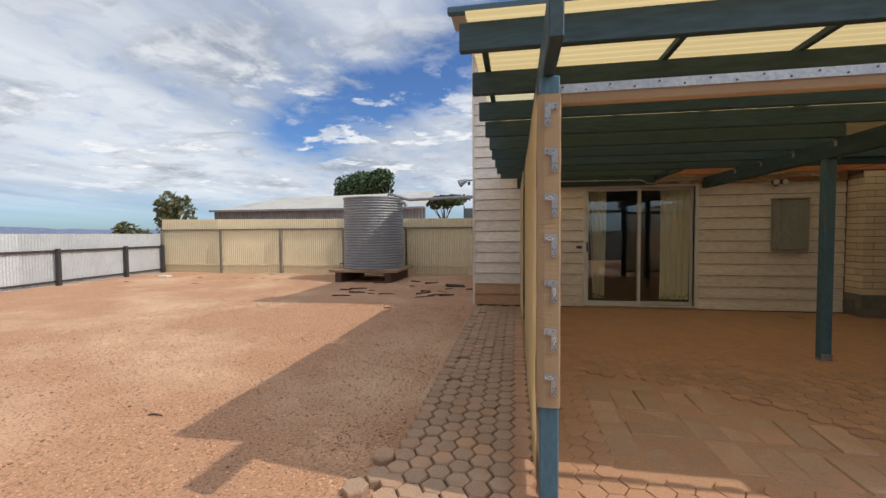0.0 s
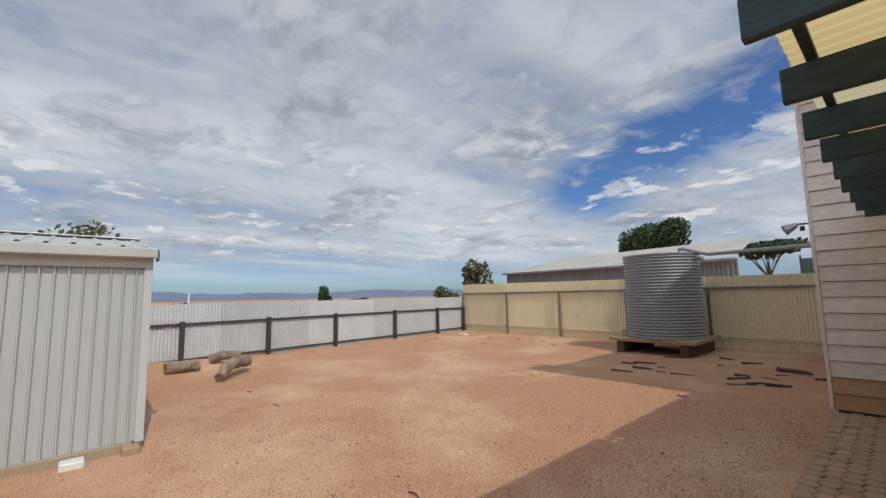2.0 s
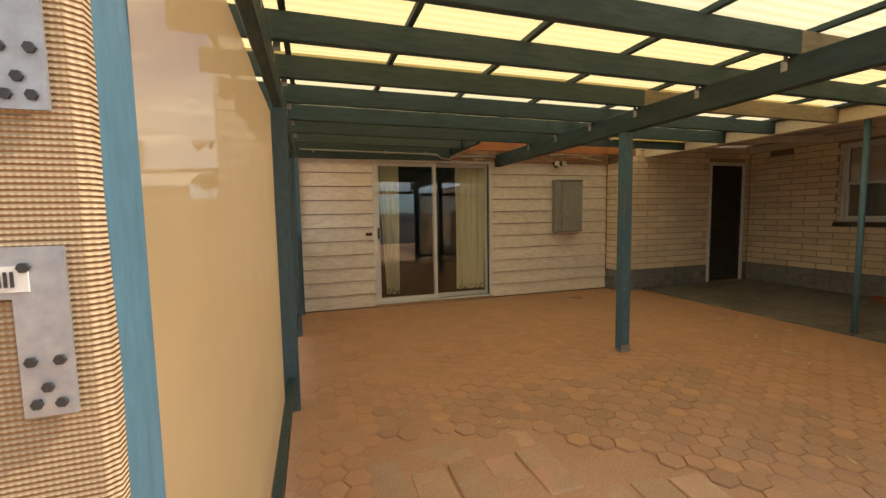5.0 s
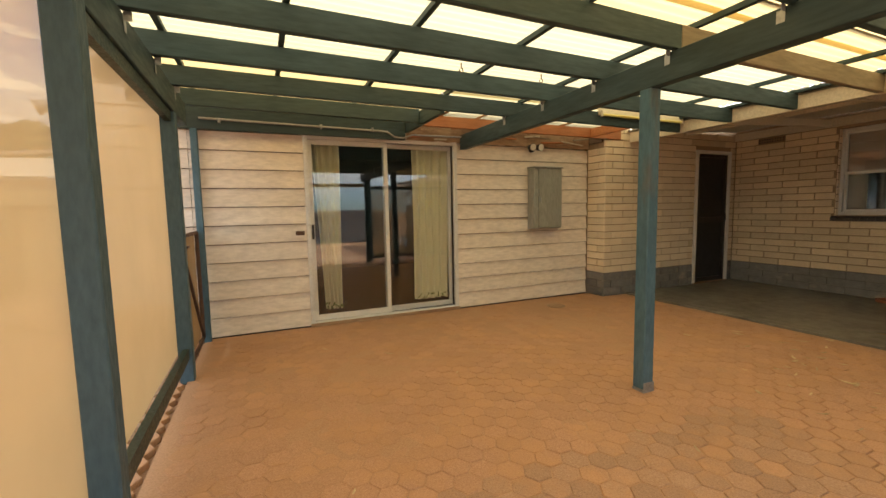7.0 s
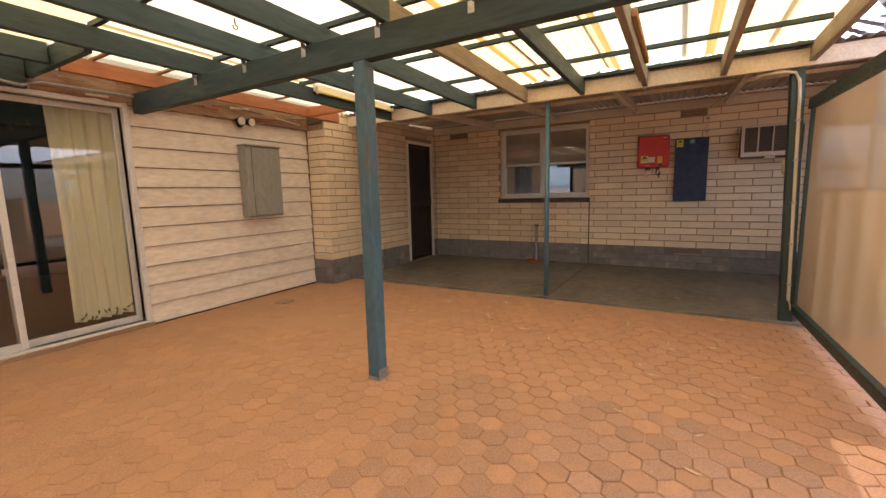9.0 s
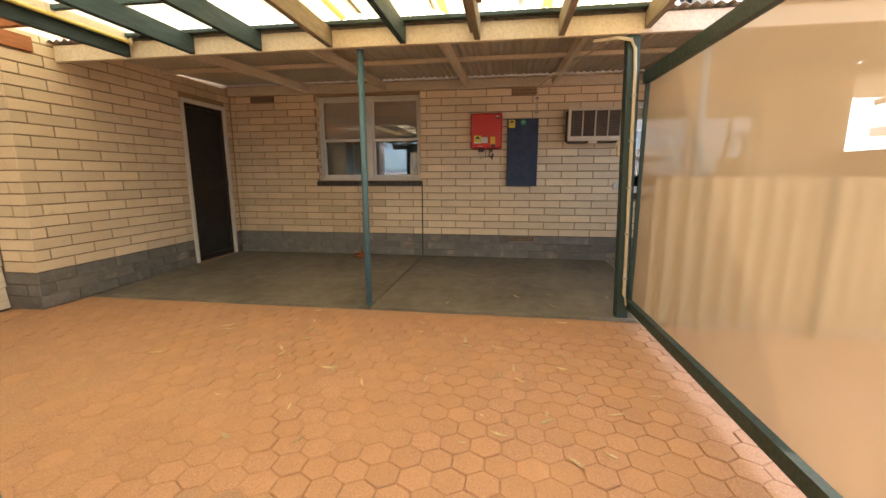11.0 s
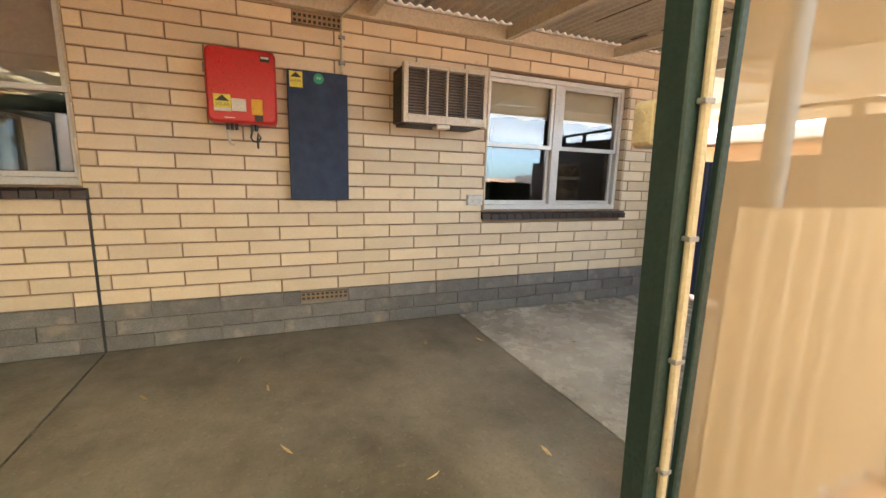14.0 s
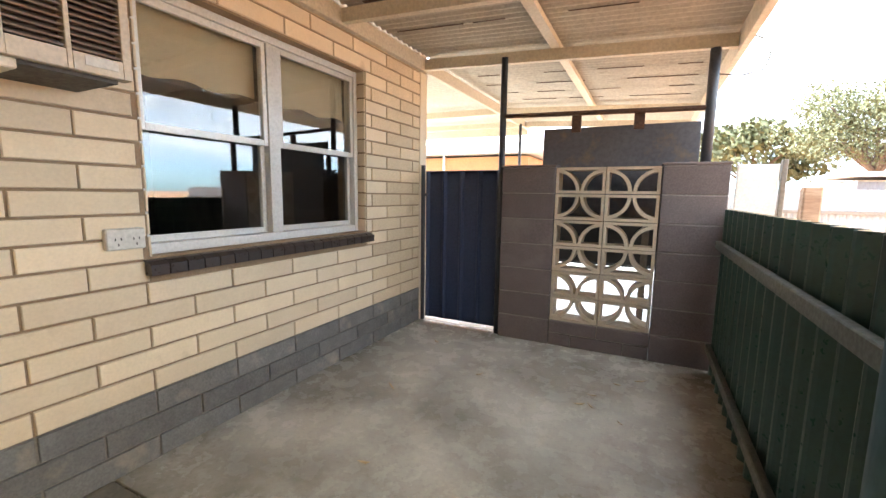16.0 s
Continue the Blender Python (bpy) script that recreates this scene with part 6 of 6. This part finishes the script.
tree("gum trees seen above the shade screen", 1.5, -26, -0.3, 6, (3.4, 3, 2, 4.0), 4000, FOLI2, 14, 0.2, 10)

# hills on the horizon
bm = bmesh.new()
prev = None
for i in range(140):
    a = radians(90 + 110 * i / 139)
    hgt = 38 + 26 * noise.noise(Vector((i * 0.09, 0, 7))) + 8 * noise.noise(Vector((i * 0.5, 0, 7)))
    hgt *= min(1, max(0.0, (i - 8) / 40)) if i < 48 else 1
    d = 2600
    cur = [bm.verts.new((d * math.cos(a), d * math.sin(a), -20)), bm.verts.new((d * math.cos(a) * 1.08, d * math.sin(a) * 1.08, hgt))]
    if prev:
        bm.faces.new((prev[0], cur[0], cur[1], prev[1]))
    prev = cur
tagged(new("backdrop", finish("backdrop", bm, HILL, True)), "low hazy blue range of hills on the horizon", "hills", kind="structure")
sil = thing("far_tower", "tiny white tower far out on the plain", "tower")
part("shaft", tube([(-690, 124, -8), (-690, 124, 10.5)], 1.0, 8), WHITEPAINT, sil)

# behind the gate and over the green fence
tagged(new("pavement_drive", finish("pavement_drive", box(WX + 0.02, 13.0, -5.5, -0.52, -0.1, 0.012, 0.004), CONCRETE_LIT)), "pale concrete drive behind the gate", "pavement", kind="structure")
nb = thing("neighbour_house", "orange brick house with a low white roof", "house")
part("wall", box(8.9, 14.5, -9.0, -6.0, -0.2, 2.05), ORANGEBRICK, nb)
part("roof", box(8.5, 15.0, -9.5, -5.6, 2.10, 2.32, 0.02), WHITEPAINT, nb, "white flat roof edge")
part("downpipe", tube([(10.9, -5.94, 0), (10.9, -5.94, 2.1)], 0.03, 8), WHITEPAINT, nb)
fence_run("fence_south", "pale corrugated boundary fence to the south", -3.0, 6.3, -5.6, -5.6, 1.33, 1.36, -0.1, ZINC, [0.3, 2.6, 4.9, 7.2], GREY_STEEL, 1.1, [(1.0, 0.05, GREY_STEEL)], 0.05, 1)
wp = thing("white_post", "white painted steel sheet end beside the block wall", "post")
part("sheet", box(5.76, 5.99, -0.56, -0.53, -0.06, 1.43, 0.004), WHITEPAINT, wp)
part("stop_post", box(5.72, 5.75, -0.57, -0.52, -0.06, 1.46, 0.004), GREY_STEEL, wp)
part("old_post", box(5.30, 5.42, -1.4, -1.3, -0.06, 1.30, 0.01), OLDTIMBER, wp)
ls = thing("low_shed", "long white low shed behind the south fence", "shed")
part("wall", box(-4.0, 3.0, -9.5, -7.6, -0.1, 1.55), SHEDWALL, ls)
part("roof", box(-4.2, 3.2, -9.7, -7.4, 1.63, 1.72, 0.01), ZINC, ls)

# main roof of the brick house with its dish
mr = thing("main_roof", "dark tiled main roof with a white gutter", "roof", kind="structure")
part("gutter", box(8.26, 8.40, -0.9, 7.2, 2.70, 2.83, 0.012), WHITEPAINT, mr, "pale gutter")
part("wall_strip", box(WX + 0.02, WX + 0.12, -0.4, 7.2, 2.505, 2.75), CREAMPAINT, mr)
for r in range(7):
    x0, z0 = 8.34 + r * 0.30, 2.83 + r * 0.115
    part("tile_course", sheet(-0.9, 7.2, 0, 1, 0.30, 0.02, lambda u, v, h: (x0 + 0.34 * v, u, z0 + 0.115 * v * 0.9 + 0.03 * (1 - v) + h), 8), TILE, mr)
dish = thing("satellite_dish", "grey satellite dish on the tiled roof", "satellite dish")
bm = bmesh.new()
seg, rr = 28, 5
rings = [[bm.verts.new((0.36 * j / rr * math.cos(2 * math.pi * k / seg), 0.40 * j / rr * math.sin(2 * math.pi * k / seg), 0.09 * (j / rr) ** 2)) for k in range(seg)] for j in range(1, rr + 1)]
for a, b in zip(rings, rings[1:]):
    for k in range(seg):
        bm.faces.new((a[k], a[(k + 1) % seg], b[(k + 1) % seg], b[k]))
bm.faces.new(rings[0])
bm.transform(pose(8.80, 1.25, 3.35, 70, 0, -60))
part("reflector", bm, GREY_STEEL, dish, smooth=True)
part("mast", tube([(8.9, 1.3, 2.95), (8.85, 1.28, 3.35)], 0.025, 8), GALV, dish)
part("arm", tube([(8.80, 1.20, 3.1), (8.45, 1.45, 3.2)], 0.012, 6), GALV, dish)
part("receiver", tube([(8.45, 1.45, 3.2), (8.40, 1.42, 3.24)], 0.03, 8), BLACKP, dish)

# ---- dry leaves ----
for i in range(110):
    if i < 55:
        x, y, z = rng.uniform(4.2, 6.0), rng.uniform(2.6, 5.6), 0.006
    elif i < 80:
        x, y, z = rng.uniform(6.1, 8.2), rng.uniform(0.0, 5.5), 0.021
    else:
        x, y, z = rng.uniform(1.5, 5.5), rng.uniform(3, 7), 0.006
    ln = rng.uniform(0.02, 0.055)
    w = ln * rng.uniform(0.10, 0.28)
    bm = bmesh.new()
    pts = [(-ln, 0, 0.004), (-ln * 0.3, w, 0.001), (ln * 0.5, w * 0.7, 0.002), (ln, 0, 0.008), (ln * 0.4, -w, 0.001), (-ln * 0.4, -w * 0.8, 0.002)]
    lo = [bm.verts.new(p) for p in pts]
    hi = [bm.verts.new((p[0], p[1], p[2] + 0.0015)) for p in pts]
    bm.faces.new(lo[::-1]), bm.faces.new(hi)
    for k in range(6):
        bm.faces.new((lo[k], lo[(k + 1) % 6], hi[(k + 1) % 6], hi[k]))
    ob = new("dry_leaf", finish("dry_leaf", bm, LEAFLITTER))
    ob.matrix_world = pose(x, y, z, 0, 0, rng.uniform(0, 360))
    tagged(ob, "dry curled straw-coloured leaf lying on the floor", "leaf", "fallen leaves")

# ---- bricks ----
BL, BH = 0.40, 0.0965
BRICKS = {}


def brick_mesh(length, h, m, kind):
    key = (round(length, 2), kind)
    if key not in BRICKS:
        bm = bmesh.new()
        l2, g = key[0], 0.003
        f = [bm.verts.new(v) for v in ((g, 0, g), (l2 - g, 0, g), (l2 - g, 0, h - g), (g, 0, h - g))]
        o = [bm.verts.new(v) for v in ((0, 0.003, 0), (l2, 0.003, 0), (l2, 0.003, h), (0, 0.003, h))]
        bk = [bm.verts.new(v) for v in ((0, 0.02, 0), (l2, 0.02, 0), (l2, 0.02, h), (0, 0.02, h))]
        bm.faces.new(f)
        for k in range(4):
            j = (k + 1) % 4
            bm.faces.new((f[k], o[k], o[j], f[j]))
            bm.faces.new((o[k], bk[k], bk[j], o[j]))
        bmesh.ops.recalc_face_normals(bm, faces=bm.faces[:])
        BRICKS[key] = finish("brick", bm, m)
    return BRICKS[key]


def lay(parent, u0, u1, z0, courses, holes, place, m, kind, h, joint, near, rest):
    """Courses of bricks along u; the near ones as parts, the others joined into one mesh."""
    for i in range(courses):
        za, zb = z0 + i * h, z0 + (i + 1) * h
        u = u0 - (BL / 2 if i % 2 else 0) - 0.07
        while u < u1:
            segs = [(max(u, u0), min(u + BL, u1))]
            for a, b, c, d in holes:
                if zb > c + 0.02 and za < d - 0.02:
                    segs = [s for p, q in segs for s in ((p, min(q, a)), (max(p, b), q)) if s[1] - s[0] > 0.03]
            for p, q in segs:
                if q - p < 0.03:
                    continue
                mt = place(p + joint / 2, za + joint / 2)
                if near(p, za):
                    ob = new("brick", brick_mesh(q - p - joint, h - joint, m, kind))
                    ob.parent = parent
                    ob.matrix_local = mt
                else:
                    rest.append((mt, q - p - joint, h - joint))
            u += BL


def join_rest(rest, parent, m, name):
    vv, ff = [], []
    for mt, l2, h in rest:
        o = len(vv)
        g = 0.003
        pts = [(g, 0, g), (l2 - g, 0, g), (l2 - g, 0, h - g), (g, 0, h - g), (0, 0.003, 0), (l2, 0.003, 0), (l2, 0.003, h), (0, 0.003, h), (0, 0.02, 0), (l2, 0.02, 0), (l2, 0.02, h), (0, 0.02, h)]
        vv += [tuple(mt @ Vector(p)) for p in pts]
        ff += [[o + k for k in q] for q in ((0, 1, 2, 3), (0, 4, 5, 1), (1, 5, 6, 2), (2, 6, 7, 3), (3, 7, 4, 0), (4, 8, 9, 5), (5, 9, 10, 6), (6, 10, 11, 7), (7, 11, 8, 4))]
    if not vv:
        return
    me = bpy.data.meshes.new(name)
    me.from_pydata(vv, [], ff)
    me.materials.append(m)
    ob = new(name, me)
    ob.parent = parent
    ob["kind"] = "stuff"


BRICK_J = mat("cream_brick_joined", (0.72, 0.58, 0.40), (0.64, 0.51, 0.345), 0.85, scale=4, fine=120, bump=0.3, vary=0.13, c=(0.42, 0.32, 0.21), cmask=(0.64, 0.8), cscale=2.5, island=True)
east = lambda u, z: Matrix.Translation((WX, 0, z)) @ Matrix.Translation((0, u, 0)) @ Matrix(((0, 1, 0, 0), (1, 0, 0, 0), (0, 0, 1, 0), (0, 0, 0, 1)))
north = lambda u, z: Matrix.Translation((u, RY, z))
pier = lambda u, z: Matrix.Translation((RX, u, z)) @ Matrix(((0, 1, 0, 0), (1, 0, 0, 0), (0, 0, 1, 0), (0, 0, 0, 1)))
VENTS = [(3.08, 3.42, 0.255, 0.315), (3.10, 3.42, 2.175, 2.245), (6.75, 7.10, 2.175, 2.245)]
ow1, ow2 = (W1[0] - 0.003, W1[1] + 0.003, W1[2] - 0.075, W1[3] + 0.003), (W2[0] - 0.003, W2[1] + 0.003, W2[2] - 0.075, W2[3] + 0.003)
rest = []
lay(brick_east, -0.38, RY, 0.33, 21, [ow1, ow2] + VENTS, east, BRICK, "cream", BH, 0.011, lambda u, z: 0.1 < u < 5.0 and z < 2.2, rest)
join_rest(rest, brick_east, BRICK_J, "bricks")
rest = []
lay(brick_east, -0.38, RY, 0.018, 3, VENTS, east, GREYBRICK, "grey", 0.104, 0.008, lambda u, z: u < 5.0, rest)
join_rest(rest, brick_east, GREYBRICK, "plinth_blocks")
rest = []
odr = (DR[0] - 0.051, DR[1] + 0.051, -0.1, DR[3] + 0.051)
lay(brick_north, RX + 0.003, WX - 0.003, 0.33, 21, [odr], north, BRICK, "cream", BH, 0.011, lambda u, z: u < 7.2, rest)
join_rest(rest, brick_north, BRICK_J, "bricks")
rest = []
lay(brick_north, RX + 0.003, WX - 0.003, 0.018, 3, [odr], north, GREYBRICK, "grey", 0.104, 0.008, lambda u, z: True, rest)
lay(brick_west, RY + 0.0, WY - 0.035, 0.33, 21, [(RY + 0.04, WY - 0.04, 2.13, 2.25)], pier, BRICK, "cream", BH, 0.011, lambda u, z: True, rest)
lay(brick_west, RY + 0.0, WY - 0.035, 0.018, 3, [], pier, GREYBRICK, "grey", 0.104, 0.008, lambda u, z: True, rest)

# ---- pavers ----
HR = 0.0750                      # centre to corner
FLAT = HR * math.sqrt(3)


def hex_pts(r, z):
    return [(r * math.cos(radians(60 * k)), r * math.sin(radians(60 * k)), z) for k in range(6)]


def hex_rings():
    return [hex_pts(HR - 0.0065, 0.0), hex_pts(HR - 0.0025, -0.005), hex_pts(HR - 0.0025, -0.05)]


HEXF = [list(range(6))] + [[r * 6 + k, (r + 1) * 6 + k, (r + 1) * 6 + (k + 1) % 6, r * 6 + (k + 1) % 6] for r in (0, 1) for k in range(6)]
HEXV = [p for ring in hex_rings() for p in ring]


# the path's pavers are worn rounder, with open joints
HEXV_WORN = hex_pts(HR - 0.012, 0.0) + hex_pts(HR - 0.0058, -0.009) + hex_pts(HR - 0.0058, -0.05)


def hex_mesh(m, verts):
    me = bpy.data.meshes.new("paver")
    me.from_pydata(verts, [], HEXF)
    me.materials.append(m)
    return me


def in_arc(x, y):
    """The rebuilt corner of rectangular slabs inside the entrance."""
    return x > 1.12 and y > 2.66 and ((x - 1.3) / 1.62) ** 2 + ((y - 2.5) / 1.78) ** 2 < 1


pav_in = thing("pavement", "sandy hexagonal concrete pavers on the patio floor", "pavement", kind="structure")
pav_out = thing("pavement_path", "path of weathered hexagonal pavers along the screen", "pavement", kind="structure")
M_IN, M_OUT = hex_mesh(PAVER, HEXV), hex_mesh(PAVER_OUT, HEXV_WORN)
PAVER_J = mat("hex_paver_joined", (0.47, 0.255, 0.148), (0.42, 0.225, 0.125), 0.9, scale=3, fine=110, bump=0.3, vary=0.06, c=(0.44, 0.235, 0.12), cmask=(0.45, 0.65), cscale=3, island=True, speck=(150, 0.25))
vv, ff, count_in, count_out = [], [], 0, 0
for i in range(-3, 60):
    for j in range(-2, 70):
        x = 3.085 + (i - 28) * 1.5 * HR
        y = 3.99 + (j - 28 + (0.5 if i % 2 else 0)) * FLAT
        if not (-0.09 < x < 5.985 and 0.75 < y < 7.70):
            continue
        if 0.64 < x < 0.78 and y > 2.3:
            continue
        outside = x < 0.70
        if y < 2.3 and (y < 1.4 or x < -0.02 + 0.1 * math.sin(y * 5)):
            continue
        if in_arc(x, y):
            continue
        jit = 0.004 * noise.noise(Vector((x * 3, y * 3, 1))) + (0.0035 if outside else 0.0015) * rng.uniform(-1, 1)
        tilt = 2.2 if outside else 0.7
        if outside and x < 0.1 and rng.random() < 0.25:
            jit -= rng.uniform(0.0, 0.02)
            tilt = 6
        rim = ((x - 1.3) / 1.62) ** 2 + ((y - 2.5) / 1.78) ** 2
        if not outside and 1.0 <= rim < 1.17:
            jit, tilt = jit - rng.uniform(0.0, 0.012), 5
        m = pose(x + rng.uniform(-0.002, 0.002), y + rng.uniform(-0.002, 0.002), jit, rng.uniform(-tilt, tilt), rng.uniform(-tilt, tilt), rng.uniform(-1.5, 1.5))
        if outside and count_out < 290:
            ob = new("paver", M_OUT)
            ob.parent, ob.matrix_local = pav_out, m
            count_out += 1
        elif not outside and 1.2 < x < 3.9 and 2.8 < y < 4.7 and count_in < 290:
            ob = new("paver", M_IN)
            ob.parent, ob.matrix_local = pav_in, m
            count_in += 1
        else:
            o = len(vv)
            vv += [tuple(m @ Vector(p)) for p in HEXV]
            ff += [[k + o for k in f] for f in HEXF]
me = bpy.data.meshes.new("pavers")
me.from_pydata(vv, [], ff)
me.materials.append(PAVER_J)
ob = new("pavers", me)
ob.parent = pav_in
ob["kind"] = "stuff"

# loose edge pavers at the start of the path
for x, y, rz, sc in ((-0.16, 2.48, 10, 1.0), (-0.19, 2.68, 35, 1.0), (-0.24, 2.36, 20, 1.0)):
    ob = new("loose_paver", M_OUT)
    ob.matrix_world = pose(x, y, 0.0, 4, -6, rz)
    tagged(ob, "loose weathered hexagonal paver at the path edge", "paver", "loose pavers")

# rectangular slabs in the arc
slabs = thing("pavement_slabs", "patch of uneven rectangular sandstone slabs by the entrance", "pavement", kind="structure")
SLW, SLH = 0.195, 0.375
tagged(new("joint_bed", finish("joint_bed", box(1.12, 3.0, 2.66, 4.22, -0.034, -0.029), mat("dark_joint_dirt", (0.10, 0.06, 0.035), (0.06, 0.038, 0.024), 0.95, scale=9, fine=60, bump=0.6))), "dark crumbled dirt between the sandstone slabs", "ground", kind="structure")
SMESH = finish("slab", box(-SLW / 2 + 0.007, SLW / 2 - 0.007, -SLH / 2 + 0.007, SLH / 2 - 0.007, -0.045, 0.0, 0.006), SLAB_PAVER)
ROWS = ((3.755, 1.405, 4, 0.0), (3.372, 1.785, 5, -5.0), (2.985, 1.42, 7, -2.0))
for y, x0, count, turn in ROWS:
    for k in range(count):
        ob = new("slab", SMESH)
        ob.parent = slabs
        late = max(0, k - 2) if turn else 0
        ob.matrix_local = pose(x0 + k * SLW, y - 0.035 * late, -0.008 + 0.007 * rng.uniform(-1, 1), rng.uniform(-1.6, 1.6), rng.uniform(-1.6, 1.6), rng.uniform(-1.2, 1.2) + turn * min(late, 1))
for x, y, turn in ((1.50, 4.055, 90), (1.49, 3.47, 90), (1.49, 3.272, 90), (1.208, 3.905, 3), (1.205, 3.50, -2), (1.21, 3.10, 1), (1.885, 4.06, 88)):
    ob = new("slab", SMESH)
    ob.parent = slabs
    ob.matrix_local = pose(x, y, -0.010 + 0.006 * rng.uniform(-1, 1), rng.uniform(-1.5, 1.5), rng.uniform(-1.5, 1.5), turn)

# sand drifted over the pavers
bm = bmesh.new()
nx, ny = 150, 150
g = []
for i in range(nx + 1):
    col = []
    for j in range(ny + 1):
        x, y = 0.70 + (6.03 - 0.70) * i / nx, 2.30 + (7.76 - 2.30) * j / ny
        cover = 0.5 * noise.noise(Vector((x * 0.8, y * 0.8, 11))) + 0.35 * noise.noise(Vector((x * 2.6, y * 2.6, 5))) + 0.25 * noise.noise(Vector((x * 8, y * 8, 9)))
        lean = 0.10 * (y - 4.6) - 0.75 * max(0.0, 1 - math.hypot(x - 3.5, y - 3.5) / 2.9) - 0.25 * max(0, x - 4.6)
        rim = ((x - 1.3) / 1.62) ** 2 + ((y - 2.5) / 1.78) ** 2
        if in_arc(x, y) or (rim < 1.12 and x > 0.9):
            lean -= 2.0
        z = -0.0027 + 0.0055 * max(-2.2, min(0.9, cover + lean))
        col.append(bm.verts.new((x, y, z)))
    g.append(col)
for i in range(nx):
    for j in range(ny):
        bm.faces.new((g[i][j], g[i + 1][j], g[i + 1][j + 1], g[i][j + 1]))
tagged(new("drifted_sand", finish("drifted_sand", bm, SAND, True)), "thin drift of orange sand over the pavers", "sand", kind="stuff")
